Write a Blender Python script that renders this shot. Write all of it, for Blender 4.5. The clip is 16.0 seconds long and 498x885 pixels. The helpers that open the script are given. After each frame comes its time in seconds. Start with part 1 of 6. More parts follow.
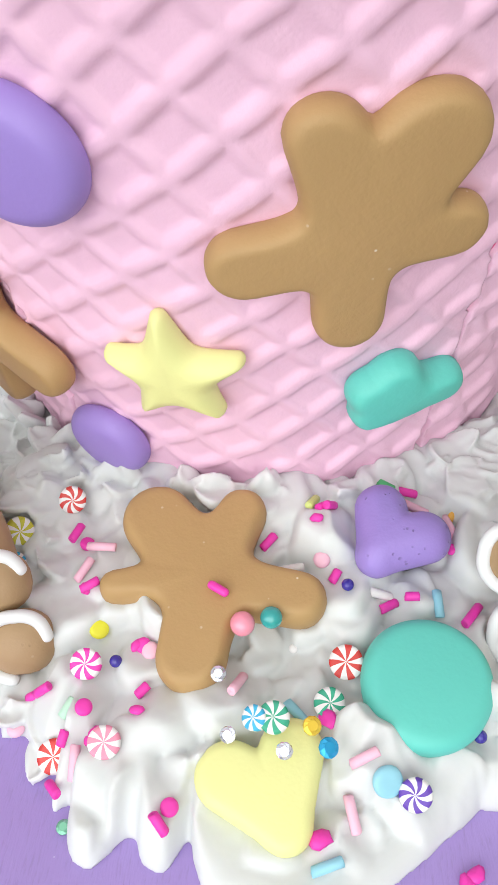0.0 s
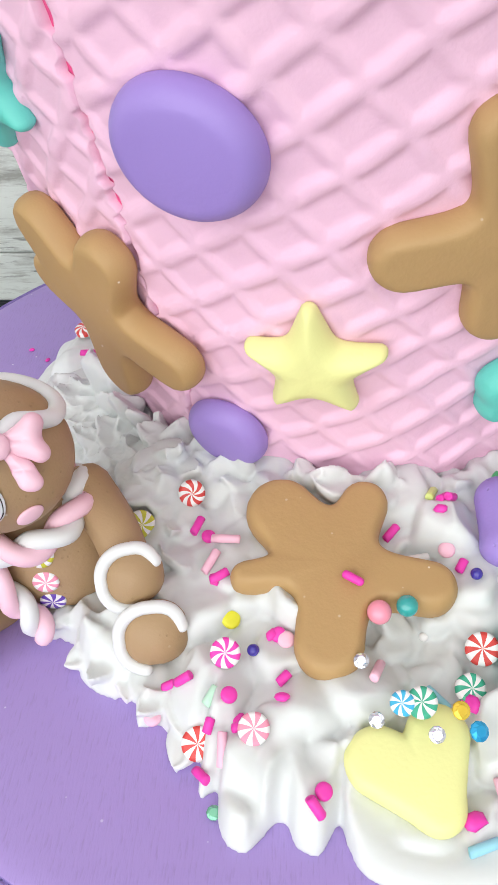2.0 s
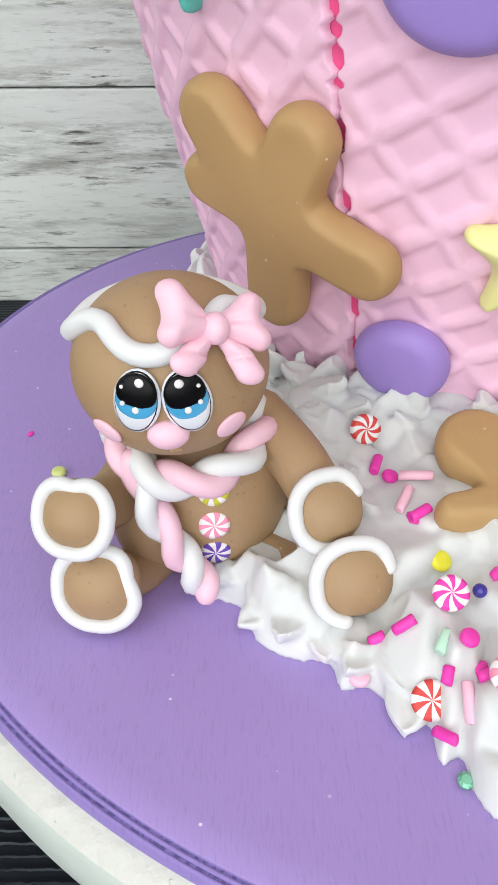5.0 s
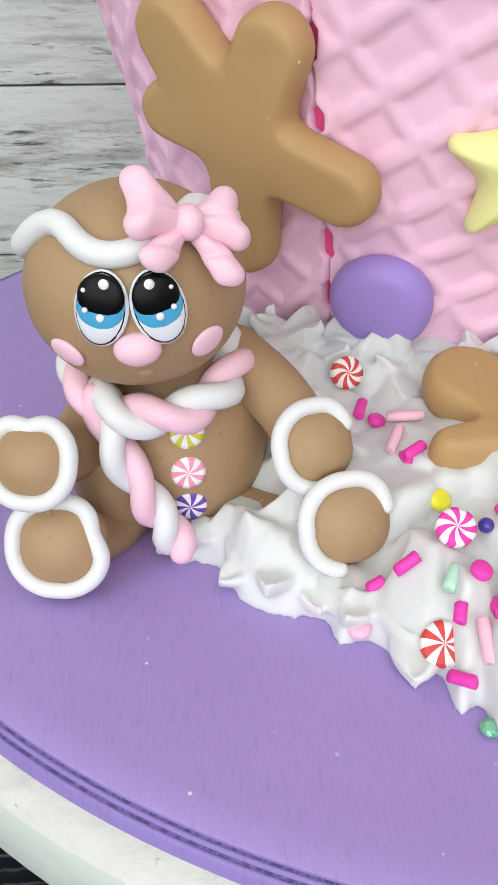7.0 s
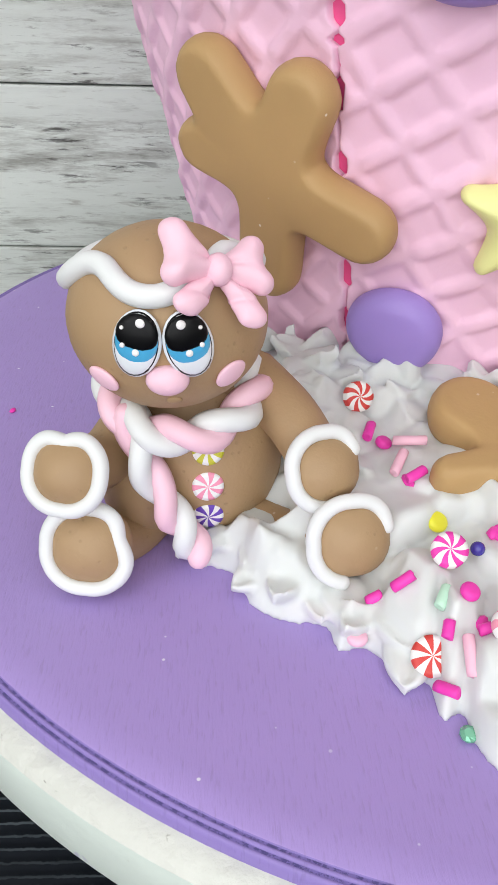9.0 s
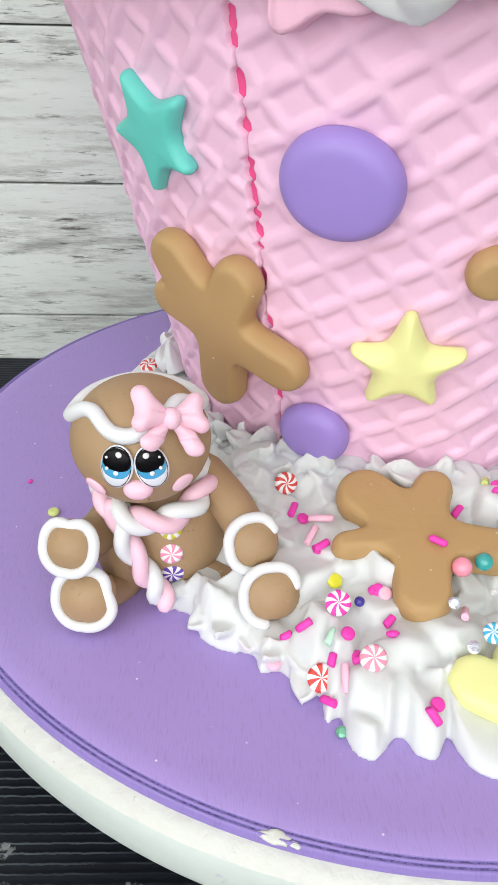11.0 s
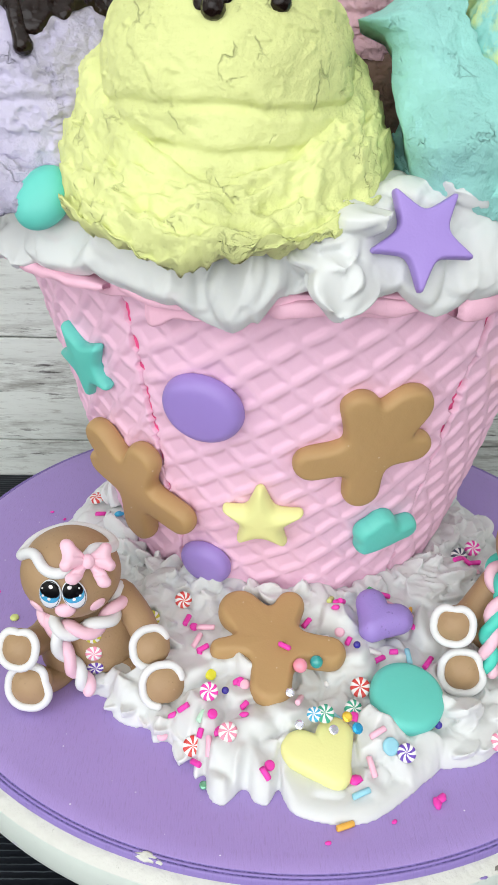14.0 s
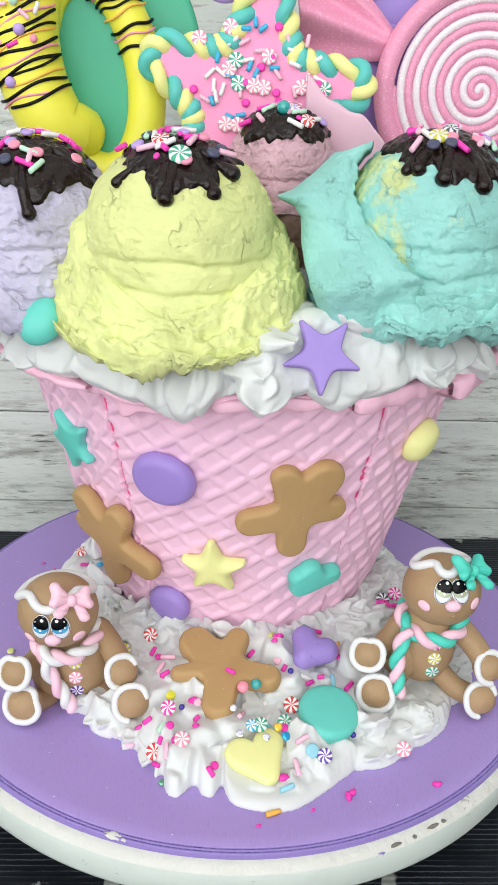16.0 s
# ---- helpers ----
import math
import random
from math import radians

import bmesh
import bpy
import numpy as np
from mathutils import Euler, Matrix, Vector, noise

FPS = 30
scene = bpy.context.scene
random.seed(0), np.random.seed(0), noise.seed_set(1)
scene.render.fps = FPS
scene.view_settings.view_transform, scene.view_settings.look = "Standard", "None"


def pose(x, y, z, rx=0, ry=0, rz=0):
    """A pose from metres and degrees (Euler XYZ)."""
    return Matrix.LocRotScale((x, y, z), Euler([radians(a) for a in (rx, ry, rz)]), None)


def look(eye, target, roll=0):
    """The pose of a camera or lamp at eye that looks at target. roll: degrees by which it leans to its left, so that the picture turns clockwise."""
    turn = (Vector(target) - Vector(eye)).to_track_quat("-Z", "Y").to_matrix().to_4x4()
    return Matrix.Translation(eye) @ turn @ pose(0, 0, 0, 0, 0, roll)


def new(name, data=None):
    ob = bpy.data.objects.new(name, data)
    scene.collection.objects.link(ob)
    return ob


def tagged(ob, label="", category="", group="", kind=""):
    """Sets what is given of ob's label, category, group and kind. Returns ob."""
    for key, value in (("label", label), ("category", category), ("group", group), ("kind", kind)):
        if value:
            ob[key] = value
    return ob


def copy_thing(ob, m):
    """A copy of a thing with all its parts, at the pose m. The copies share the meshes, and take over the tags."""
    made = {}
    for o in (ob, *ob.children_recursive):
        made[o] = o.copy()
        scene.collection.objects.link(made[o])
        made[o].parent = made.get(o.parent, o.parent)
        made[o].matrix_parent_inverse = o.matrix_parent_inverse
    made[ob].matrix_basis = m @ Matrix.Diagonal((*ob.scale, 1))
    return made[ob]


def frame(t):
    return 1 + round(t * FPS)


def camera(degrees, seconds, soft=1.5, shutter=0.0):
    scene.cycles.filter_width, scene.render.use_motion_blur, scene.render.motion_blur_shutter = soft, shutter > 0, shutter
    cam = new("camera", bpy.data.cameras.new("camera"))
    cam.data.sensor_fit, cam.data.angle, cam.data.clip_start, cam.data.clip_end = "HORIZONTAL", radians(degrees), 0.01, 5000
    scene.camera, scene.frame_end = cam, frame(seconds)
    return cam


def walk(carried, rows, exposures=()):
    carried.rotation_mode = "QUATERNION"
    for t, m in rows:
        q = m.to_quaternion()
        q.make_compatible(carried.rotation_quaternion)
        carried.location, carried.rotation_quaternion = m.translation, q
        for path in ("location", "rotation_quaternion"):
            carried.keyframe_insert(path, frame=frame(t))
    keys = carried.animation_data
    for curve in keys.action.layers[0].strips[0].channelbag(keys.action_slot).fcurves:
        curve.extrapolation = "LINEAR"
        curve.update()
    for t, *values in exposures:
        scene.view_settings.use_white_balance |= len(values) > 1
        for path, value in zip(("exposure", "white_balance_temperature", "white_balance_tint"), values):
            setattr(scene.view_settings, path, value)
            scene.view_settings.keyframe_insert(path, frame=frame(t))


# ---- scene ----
cam = camera(34.0, 16.0, 1.2)
PATH = [
    (0, (0.0183, -0.2262, 0.1866), (-0.0059, 0.0046, -0.0035), -3.06),
    (0.5, (0.0111, -0.2284, 0.1865), (-0.0138, 0.0029, -0.0029), -2.84),
    (1, (0.0016, -0.2295, 0.1873), (-0.0234, 0.0019, -0.0020), -2.72),
    (1.5, (-0.0078, -0.2322, 0.1884), (-0.0310, -0.0002, -0.0004), -2.53),
    (2, (-0.0173, -0.2332, 0.1881), (-0.0383, -0.0013, -0.0011), -2.83),
    (2.5, (-0.0315, -0.2371, 0.1875), (-0.0508, -0.0031, 0.0007), -2.42),
    (3, (-0.0481, -0.2420, 0.1804), (-0.0616, -0.0018, 0.0012), -0.56),
    (3.5, (-0.0591, -0.2416, 0.1719), (-0.0689, 0.0022, -0.0026), -0.59),
    (4, (-0.0674, -0.2388, 0.1629), (-0.0715, 0.0062, -0.0102), -0.19),
    (4.5, (-0.0746, -0.2343, 0.1530), (-0.0775, 0.0111, -0.0195), -0.26),
    (7, (-0.0855, -0.2311, 0.1129), (-0.0663, 0.0258, -0.0409), -0.07),
    (7.5, (-0.0875, -0.2240, 0.1109), (-0.0690, 0.0323, -0.0439), 0.47),
    (8, (-0.0892, -0.2224, 0.1113), (-0.0719, 0.0324, -0.0460), 1.25),
    (10.3, (-0.0792, -0.2745, 0.1652), (-0.0687, -0.0217, 0.0040), 1.71),
    (10.5, (-0.0781, -0.2775, 0.1698), (-0.0670, -0.0238, 0.0100), 1.63),
    (11, (-0.0712, -0.2885, 0.1876), (-0.0619, -0.0344, 0.0284), 1.43),
    (11.5, (-0.0613, -0.2990, 0.2054), (-0.0550, -0.0432, 0.0489), 1.12),
    (12, (-0.0536, -0.3099, 0.2198), (-0.0464, -0.0512, 0.0680), 1.80),
    (12.5, (-0.0485, -0.3235, 0.2314), (-0.0415, -0.0626, 0.0836), 1.68),
    (13, (-0.0430, -0.3367, 0.2429), (-0.0355, -0.0730, 0.1000), 1.61),
    (13.5, (-0.0385, -0.3501, 0.2560), (-0.0303, -0.0843, 0.1172), 1.66),
    (14, (-0.0322, -0.3643, 0.2650), (-0.0232, -0.0970, 0.1292), 1.80),
    (14.5, (-0.0281, -0.3809, 0.2742), (-0.0180, -0.1116, 0.1425), 2.14),
    (15, (-0.0234, -0.3972, 0.2877), (-0.0120, -0.1252, 0.1616), 2.29),
    (15.5, (-0.0188, -0.4175, 0.2973), (-0.0074, -0.1435, 0.1757), 2.15),
    (16, (-0.0136, -0.4420, 0.3084), (-0.0027, -0.1659, 0.1917), 2.05),
]
EXPOSURES = [(0, 0.10), (3, 0.08), (4.5, 0.03), (7, -0.05), (8, -0.05), (10.3, 0.0), (11.5, 0.10), (12, 0.09), (12.5, 0.0), (16, -0.02)]
walk(cam, [(t, look(eye, target, roll)) for t, eye, target, roll in PATH], EXPOSURES)

# ---- light and exposure ----
world = bpy.data.worlds.new("world")
scene.world = world
world.use_nodes = True
world.node_tree.nodes["Background"].inputs[0].default_value = (0.93, 0.96, 1.0, 1)
world.node_tree.nodes["Background"].inputs[1].default_value = 0.25


def area_lamp(name, eye, target, sx, sy, watts, colour):
    data = bpy.data.lights.new(name, "AREA")
    data.shape, data.size, data.size_y, data.energy, data.color = "RECTANGLE", sx, sy, watts, colour
    ob = new(name, data)
    ob.matrix_world = look(eye, target)
    return ob


area_lamp("ceiling_light", (0.1, -0.35, 2.2), (0.05, -0.1, 0.0), 2.6, 2.2, 10, (0.98, 0.99, 1.0))
area_lamp("window_light", (-0.56, -1.85, 0.85), (0.0, 0.0, 0.1), 3.7, 2.2, 61, (0.955, 0.972, 1.0))


# ---- materials ----
def srgb(h):
    c = [int(h[i:i + 2], 16) / 255 for i in (0, 2, 4)]
    return tuple(v / 12.92 if v < 0.04045 else ((v + 0.055) / 1.055) ** 2.4 for v in c) + (1,)


class Nodes:
    """A material's node tree, with short calls to add nodes and link them."""

    def __init__(self, name):
        self.mat = bpy.data.materials.new(name)
        self.mat.use_nodes = True
        self.tree = self.mat.node_tree
        self.bsdf = self.tree.nodes["Principled BSDF"]
        self.coord = self.add("ShaderNodeTexCoord")

    def add(self, kind, **sets):
        node = self.tree.nodes.new(kind)
        for key, value in sets.items():
            node.inputs[key].default_value = value
        return node

    def link(self, a, b):
        self.tree.links.new(a, b)

    def mapped(self, sx=1, sy=1, sz=1, rz=0.0):
        m = self.add("ShaderNodeMapping")
        m.inputs["Scale"].default_value = (sx, sy, sz)
        m.inputs["Rotation"].default_value = (0, 0, rz)
        self.link(self.coord.outputs["Object"], m.inputs["Vector"])
        return m.outputs["Vector"]

    def noise(self, scale, detail=3.0, vec=None, rough=0.5):
        n = self.add("ShaderNodeTexNoise", Scale=scale, Detail=detail, Roughness=rough)
        self.link(vec or self.coord.outputs["Object"], n.inputs["Vector"])
        return n.outputs["Fac"]

    def ramp(self, fac, *stops):
        r = self.add("ShaderNodeValToRGB")
        r.color_ramp.elements[0].position, r.color_ramp.elements[0].color = stops[0]
        r.color_ramp.elements[1].position, r.color_ramp.elements[1].color = stops[-1]
        for p, c in stops[1:-1]:
            r.color_ramp.elements.new(p).color = c
        self.link(fac, r.inputs["Fac"])
        return r.outputs["Color"]

    def mix(self, fac, a, b, kind="MIX"):
        m = self.tree.nodes.new("ShaderNodeMix")
        m.data_type, m.blend_type = "RGBA", kind
        for sock, v in ((m.inputs[0], fac), (m.inputs[6], a), (m.inputs[7], b)):
            if hasattr(v, "links"):
                self.link(v, sock)
            else:
                sock.default_value = v
        return m.outputs[2]

    def bump(self, height, strength, distance, before=None):
        b = self.add("ShaderNodeBump", Strength=strength, Distance=distance)
        self.link(height, b.inputs["Height"])
        if before:
            self.link(before, b.inputs["Normal"])
        return b.outputs["Normal"]

    def done(self, colour=None, normal=None, rough=None):
        for v, key in ((colour, "Base Color"), (normal, "Normal"), (rough, "Roughness")):
            if v is None:
                continue
            if hasattr(v, "links"):
                self.link(v, self.bsdf.inputs[key])
            else:
                self.bsdf.inputs[key].default_value = v
        return self.mat


def shade(c, k):
    return (min(c[0] * k, 1), min(c[1] * k, 1), min(c[2] * k, 1), 1)


def clay(name, colour, rough=0.55, grain=900.0, relief=0.25, blotch=0.08, pits=0.0, soft=0.0, coat=0.0, specks=0.0):
    """Matte modelling clay: faint blotches, fine grain, a few pin holes."""
    n = Nodes(name)
    c = srgb(colour)
    col = n.mix(n.noise(38, 3), shade(c, 1 - blotch), shade(c, 1 + blotch))
    fine = n.noise(grain, 4)
    normal = n.bump(n.noise(140, 3), relief, 0.0012)
    normal = n.bump(fine, relief, 0.0003, normal)
    if pits:
        v = n.add("ShaderNodeTexVoronoi", Scale=420.0)
        n.link(n.coord.outputs["Object"], v.inputs["Vector"])
        hole = n.ramp(v.outputs["Distance"], (0.10, (0, 0, 0, 1)), (0.2, (1, 1, 1, 1)))
        rare = n.ramp(n.noise(70, 2), (0.48, (1, 1, 1, 1)), (0.54, (0, 0, 0, 1)))
        hole = n.mix(rare, hole, (1, 1, 1, 1))
        normal = n.bump(hole, pits, 0.0008, normal)
        # Darkens the clay colour inside the holes, as painted shade.
        col = n.mix(hole, shade(c, 1 - 0.35 * min(pits, 1.0)), col)
    if specks:
        d = n.add("ShaderNodeTexVoronoi", Scale=170.0)
        n.link(n.coord.outputs["Object"], d.inputs["Vector"])
        dot = n.ramp(d.outputs["Distance"], (0.045, (1, 1, 1, 1)), (0.075, (0, 0, 0, 1)))
        some = n.ramp(n.noise(55, 2), (0.50, (0, 0, 0, 1)), (0.58, (specks, specks, specks, 1)))
        col = n.mix(n.mix(1.0, some, dot, "MULTIPLY"), col, (0.85, 0.80, 0.70, 1))
    if soft:
        n.bsdf.inputs["Subsurface Weight"].default_value = soft
        n.bsdf.inputs["Subsurface Radius"].default_value = (0.004, 0.003, 0.003)
        n.bsdf.inputs["Subsurface Scale"].default_value = 1.0
    n.bsdf.inputs["Coat Weight"].default_value = coat
    return n.done(col, normal, rough)


def plain(name, colour, rough=0.4, metal=0.0, clear=0.0, coat=0.0):
    """Small candy and plastic bits, with a faint cloud in the colour."""
    n = Nodes(name)
    c = srgb(colour)
    col = n.mix(n.noise(260, 2), shade(c, 0.93), shade(c, 1.06))
    n.bsdf.inputs["Metallic"].default_value = metal
    n.bsdf.inputs["Transmission Weight"].default_value = clear
    n.bsdf.inputs["Coat Weight"].default_value = coat
    return n.done(col, n.bump(n.noise(600, 2), 0.08, 0.0004), rough)


def ice_cream(name, colour, second=None, blotch=0.07, coarse=1.0):
    """Dry, crumbly scooped clay."""
    n = Nodes(name)
    c = srgb(colour)
    col = n.mix(n.noise(45, 4), shade(c, 1 - blotch), shade(c, 1 + blotch))
    if second:
        place = n.add("ShaderNodeSeparateXYZ")
        n.link(n.coord.outputs["Object"], place.inputs[0])
        across = n.add("ShaderNodeMapRange")
        for key, value in (("From Min", -0.040), ("From Max", 0.000), ("To Min", 0.56), ("To Max", 0.30)):
            across.inputs[key].default_value = value
        n.link(place.outputs["X"], across.inputs["Value"])
        both = n.add("ShaderNodeMath")
        n.link(n.noise(40, 6, n.mapped(1.0, 1.0, 0.7), 0.66), both.inputs[0])
        n.link(across.outputs["Result"], both.inputs[1])
        streak = n.ramp(both.outputs[0], (0.90, (0, 0, 0, 1)), (1.06, (0.9, 0.9, 0.9, 1)))
        col = n.mix(streak, col, srgb(second))
    rough = n.noise(300, 6, rough=0.7)
    patchy = n.ramp(n.noise(34, 3), (0.38, (0.25, 0.25, 0.25, 1)), (0.58, (1, 1, 1, 1)))
    grit = n.mix(1.0, rough, patchy, "MULTIPLY")
    normal = n.bump(n.noise(46, 4, n.mapped(1, 1, 1.7), 0.5), 0.40, 0.0030 * coarse)
    normal = n.bump(grit, 0.7, 0.0018 * coarse, normal)
    v = n.add("ShaderNodeTexVoronoi", Scale=95.0)
    v.feature = "DISTANCE_TO_EDGE"
    bent = n.add("ShaderNodeVectorMath")
    n.link(n.mapped(1, 1, 0.6), bent.inputs[0])
    push = n.add("ShaderNodeTexNoise", Scale=120.0, Detail=4.0)
    n.link(n.coord.outputs["Object"], push.inputs["Vector"])
    small = n.add("ShaderNodeVectorMath")
    small.operation = "SCALE"
    small.inputs["Scale"].default_value = 0.014
    n.link(push.outputs["Color"], small.inputs[0])
    n.link(small.outputs[0], bent.inputs[1])
    n.link(bent.outputs[0], v.inputs["Vector"])
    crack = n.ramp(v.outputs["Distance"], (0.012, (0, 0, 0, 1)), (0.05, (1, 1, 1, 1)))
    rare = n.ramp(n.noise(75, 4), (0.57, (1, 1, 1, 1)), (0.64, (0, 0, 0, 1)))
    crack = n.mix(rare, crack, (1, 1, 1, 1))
    normal = n.bump(crack, 0.7, 0.0012, normal)
    # Shade in the pits, and in the cracks below, is painted into the colour.
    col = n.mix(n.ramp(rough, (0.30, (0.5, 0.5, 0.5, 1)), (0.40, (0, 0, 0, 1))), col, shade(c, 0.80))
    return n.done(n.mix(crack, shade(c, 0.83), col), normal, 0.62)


def glossy_sauce(name, colour):
    """Wet dark sauce: lumpy, with sharp glints."""
    n = Nodes(name)
    c = srgb(colour)
    col = n.mix(n.noise(120, 3), shade(c, 0.7), shade(c, 1.4))
    normal = n.bump(n.noise(210, 2), 0.7, 0.0024)
    normal = n.bump(n.noise(420, 2), 0.25, 0.0006, normal)
    n.bsdf.inputs["Coat Weight"].default_value = 0.25
    n.bsdf.inputs["Specular IOR Level"].default_value = 0.2
    n.bsdf.inputs["Coat Roughness"].default_value = 0.05
    return n.done(col, normal, 0.05)


def whipped(name):
    """Smooth satin clay cream: faint drag marks of the spatula, a little translucent."""
    n = Nodes(name)
    c = srgb("DDE0DE")
    col = n.mix(n.noise(30, 3), shade(c, 0.97), shade(c, 1.02))
    pink = n.ramp(n.noise(52, 2), (0.64, (0, 0, 0, 1)), (0.76, (0.3, 0.3, 0.3, 1)))
    col = n.mix(pink, col, srgb("F3DCE1"))
    normal = n.bump(n.noise(75, 3, None, 0.5), 0.25, 0.0018)
    normal = n.bump(n.noise(420, 3), 0.05, 0.0005, normal)
    n.bsdf.inputs["Subsurface Weight"].default_value = 0.5
    n.bsdf.inputs["Subsurface Radius"].default_value = (0.0022, 0.0021, 0.0020)
    n.bsdf.inputs["Subsurface Scale"].default_value = 1.0
    return n.done(col, normal, 0.52)


def board_paint(name, colour, speck=0.85):
    """Brushed paint over wood grain, with stray glitter."""
    n = Nodes(name)
    c = srgb(colour)
    grain = n.noise(1.0, 4, n.mapped(1500, 190, 200), 0.6)
    col = n.mix(n.noise(9, 4), shade(c, 0.93), shade(c, 1.06))
    dark = n.ramp(grain, (0.32, (1, 1, 1, 1)), (0.45, (0, 0, 0, 1)))
    col = n.mix(n.mix(0.36, (0, 0, 0, 1), dark), col, shade(c, 0.66))
    v = n.add("ShaderNodeTexVoronoi", Scale=130.0)
    n.link(n.coord.outputs["Object"], v.inputs["Vector"])
    dot = n.ramp(v.outputs["Distance"], (0.035, (1, 1, 1, 1)), (0.06, (0, 0, 0, 1)))
    rare = n.ramp(n.noise(40, 2), (0.40, (0, 0, 0, 1)), (0.46, (speck, speck, speck, 1)))
    col = n.mix(n.mix(rare, (0, 0, 0, 1), dot), col, (0.9, 0.88, 0.95, 1))
    return n.done(col, n.bump(grain, 0.3, 0.0004), 0.48)


def worn_groove(name):
    """Purple paint rubbed off in a groove, with dark speckled wood showing."""
    n = Nodes(name)
    bare = n.ramp(n.noise(800, 5, None, 0.75), (0.46, (0, 0, 0, 1)), (0.54, (0.95, 0.95, 0.95, 1)))
    col = n.mix(bare, srgb("8C7CC2"), srgb("5F5692"))
    return n.done(col, n.bump(n.noise(500, 4), 0.4, 0.0004), 0.6)


def worn_white(name, colour="DAE4DC", relief=0.35, depth=0.0012):
    n = Nodes(name)
    c = srgb(colour)
    col = n.mix(n.noise(60, 4), shade(c, 0.93), shade(c, 1.04))
    chip = n.ramp(n.noise(95, 5, n.mapped(1, 1, 2.2), 0.7), (0.66, (0, 0, 0, 1)), (0.70, (1, 1, 1, 1)))
    col = n.mix(n.mix(0.75, (0, 0, 0, 1), chip), col, srgb("8E8C80"))
    smudge = n.ramp(n.noise(42, 4, None, 0.6), (0.66, (0, 0, 0, 1)), (0.70, (0.8, 0.8, 0.8, 1)))
    col = n.mix(smudge, col, srgb("9C8CC4"))
    return n.done(col, n.bump(n.noise(160, 5), relief, depth), 0.42)


def plank_white(name):
    """Whitewashed boards with dark grain showing through along the length."""
    n = Nodes(name)
    info = n.add("ShaderNodeObjectInfo")
    base = n.mapped(1, 1, 1)
    shift = n.add("ShaderNodeVectorMath")
    n.link(base, shift.inputs[0])
    mul = n.add("ShaderNodeMath")
    mul.operation, mul.inputs[1].default_value = "MULTIPLY", 7.0
    n.link(info.outputs["Random"], mul.inputs[0])
    n.link(mul.outputs[0], shift.inputs[1])
    stretch = n.add("ShaderNodeVectorMath")
    stretch.operation = "MULTIPLY"
    stretch.inputs[1].default_value = (20, 20, 150)
    n.link(shift.outputs[0], stretch.inputs[0])
    vec = stretch.outputs[0]
    col = n.mix(n.noise(0.5, 4, vec), srgb("C3C9C3"), srgb("E4EAE4"))
    streak = n.noise(1.0, 8, vec, 0.72)
    worn = n.noise(0.22, 4, vec, 0.6)
    patch = n.ramp(worn, (0.40, (0.12, 0.12, 0.12, 1)), (0.55, (1, 1, 1, 1)))
    grey = n.ramp(streak, (0.46, (0, 0, 0, 1)), (0.64, (0.85, 0.85, 0.85, 1)))
    col = n.mix(n.mix(1.0, grey, patch, "MULTIPLY"), col, srgb("8B8B84"))
    line = n.ramp(n.noise(1.5, 9, vec, 0.75), (0.55, (0, 0, 0, 1)), (0.63, (0.9, 0.9, 0.9, 1)))
    col = n.mix(n.mix(1.0, line, patch, "MULTIPLY"), col, srgb("3A3733"))
    fine = n.ramp(n.noise(3.2, 4, vec, 0.6), (0.60, (0, 0, 0, 1)), (0.72, (0.55, 0.55, 0.55, 1)))
    col = n.mix(fine, col, srgb("8C8A80"))
    return n.done(col, n.bump(streak, 0.35, 0.001), 0.6)


def plank_dark(name):
    """Near-black boards with fine pale lines of grain."""
    n = Nodes(name)
    vec = n.mapped(5, 300, 5)
    col = n.mix(n.noise(1.0, 5, vec, 0.6), srgb("090C12"), srgb("181E27"))
    wave = n.add("ShaderNodeTexWave", Scale=95.0, Distortion=0.9, Detail=3.0)
    wave.bands_direction = "Y"
    wave.inputs["Detail Scale"].default_value = 6.0
    n.link(n.coord.outputs["Object"], wave.inputs["Vector"])
    thin = n.ramp(wave.outputs["Fac"], (0.86, (0, 0, 0, 1)), (0.97, (1, 1, 1, 1)))
    some = n.ramp(n.noise(1.0, 4, n.mapped(16, 60, 1)), (0.42, (0.1, 0.1, 0.1, 1)), (0.62, (0.8, 0.8, 0.8, 1)))
    col = n.mix(n.mix(1.0, thin, some, "MULTIPLY"), col, srgb("626A70"))
    fleck = n.ramp(n.noise(55, 5, None, 0.7), (0.67, (0, 0, 0, 1)), (0.72, (0.7, 0.7, 0.7, 1)))
    col = n.mix(fleck, col, srgb("9A9F9E"))
    splash = n.ramp(n.noise(30, 3, n.mapped(1.4, 0.8, 1), 0.45), (0.685, (0, 0, 0, 1)), (0.70, (0.85, 0.85, 0.85, 1)))
    col = n.mix(splash, col, srgb("A9ADA6"))
    n.bsdf.inputs["Specular IOR Level"].default_value = 0.25
    return n.done(col, n.bump(wave.outputs["Fac"], 0.25, 0.0008), 0.6)


def glitter(name, colour):
    n = Nodes(name)
    c = srgb(colour)
    v = n.add("ShaderNodeTexVoronoi", Scale=1500.0)
    n.link(n.coord.outputs["Object"], v.inputs["Vector"])
    spark = n.ramp(v.outputs["Color"], (0.78, (0, 0, 0, 1)), (0.84, (1, 1, 1, 1)))
    col = n.mix(spark, shade(c, 0.95), shade(c, 1.35))
    return n.done(col, n.bump(v.outputs["Color"], 0.4, 0.0004), 0.35)


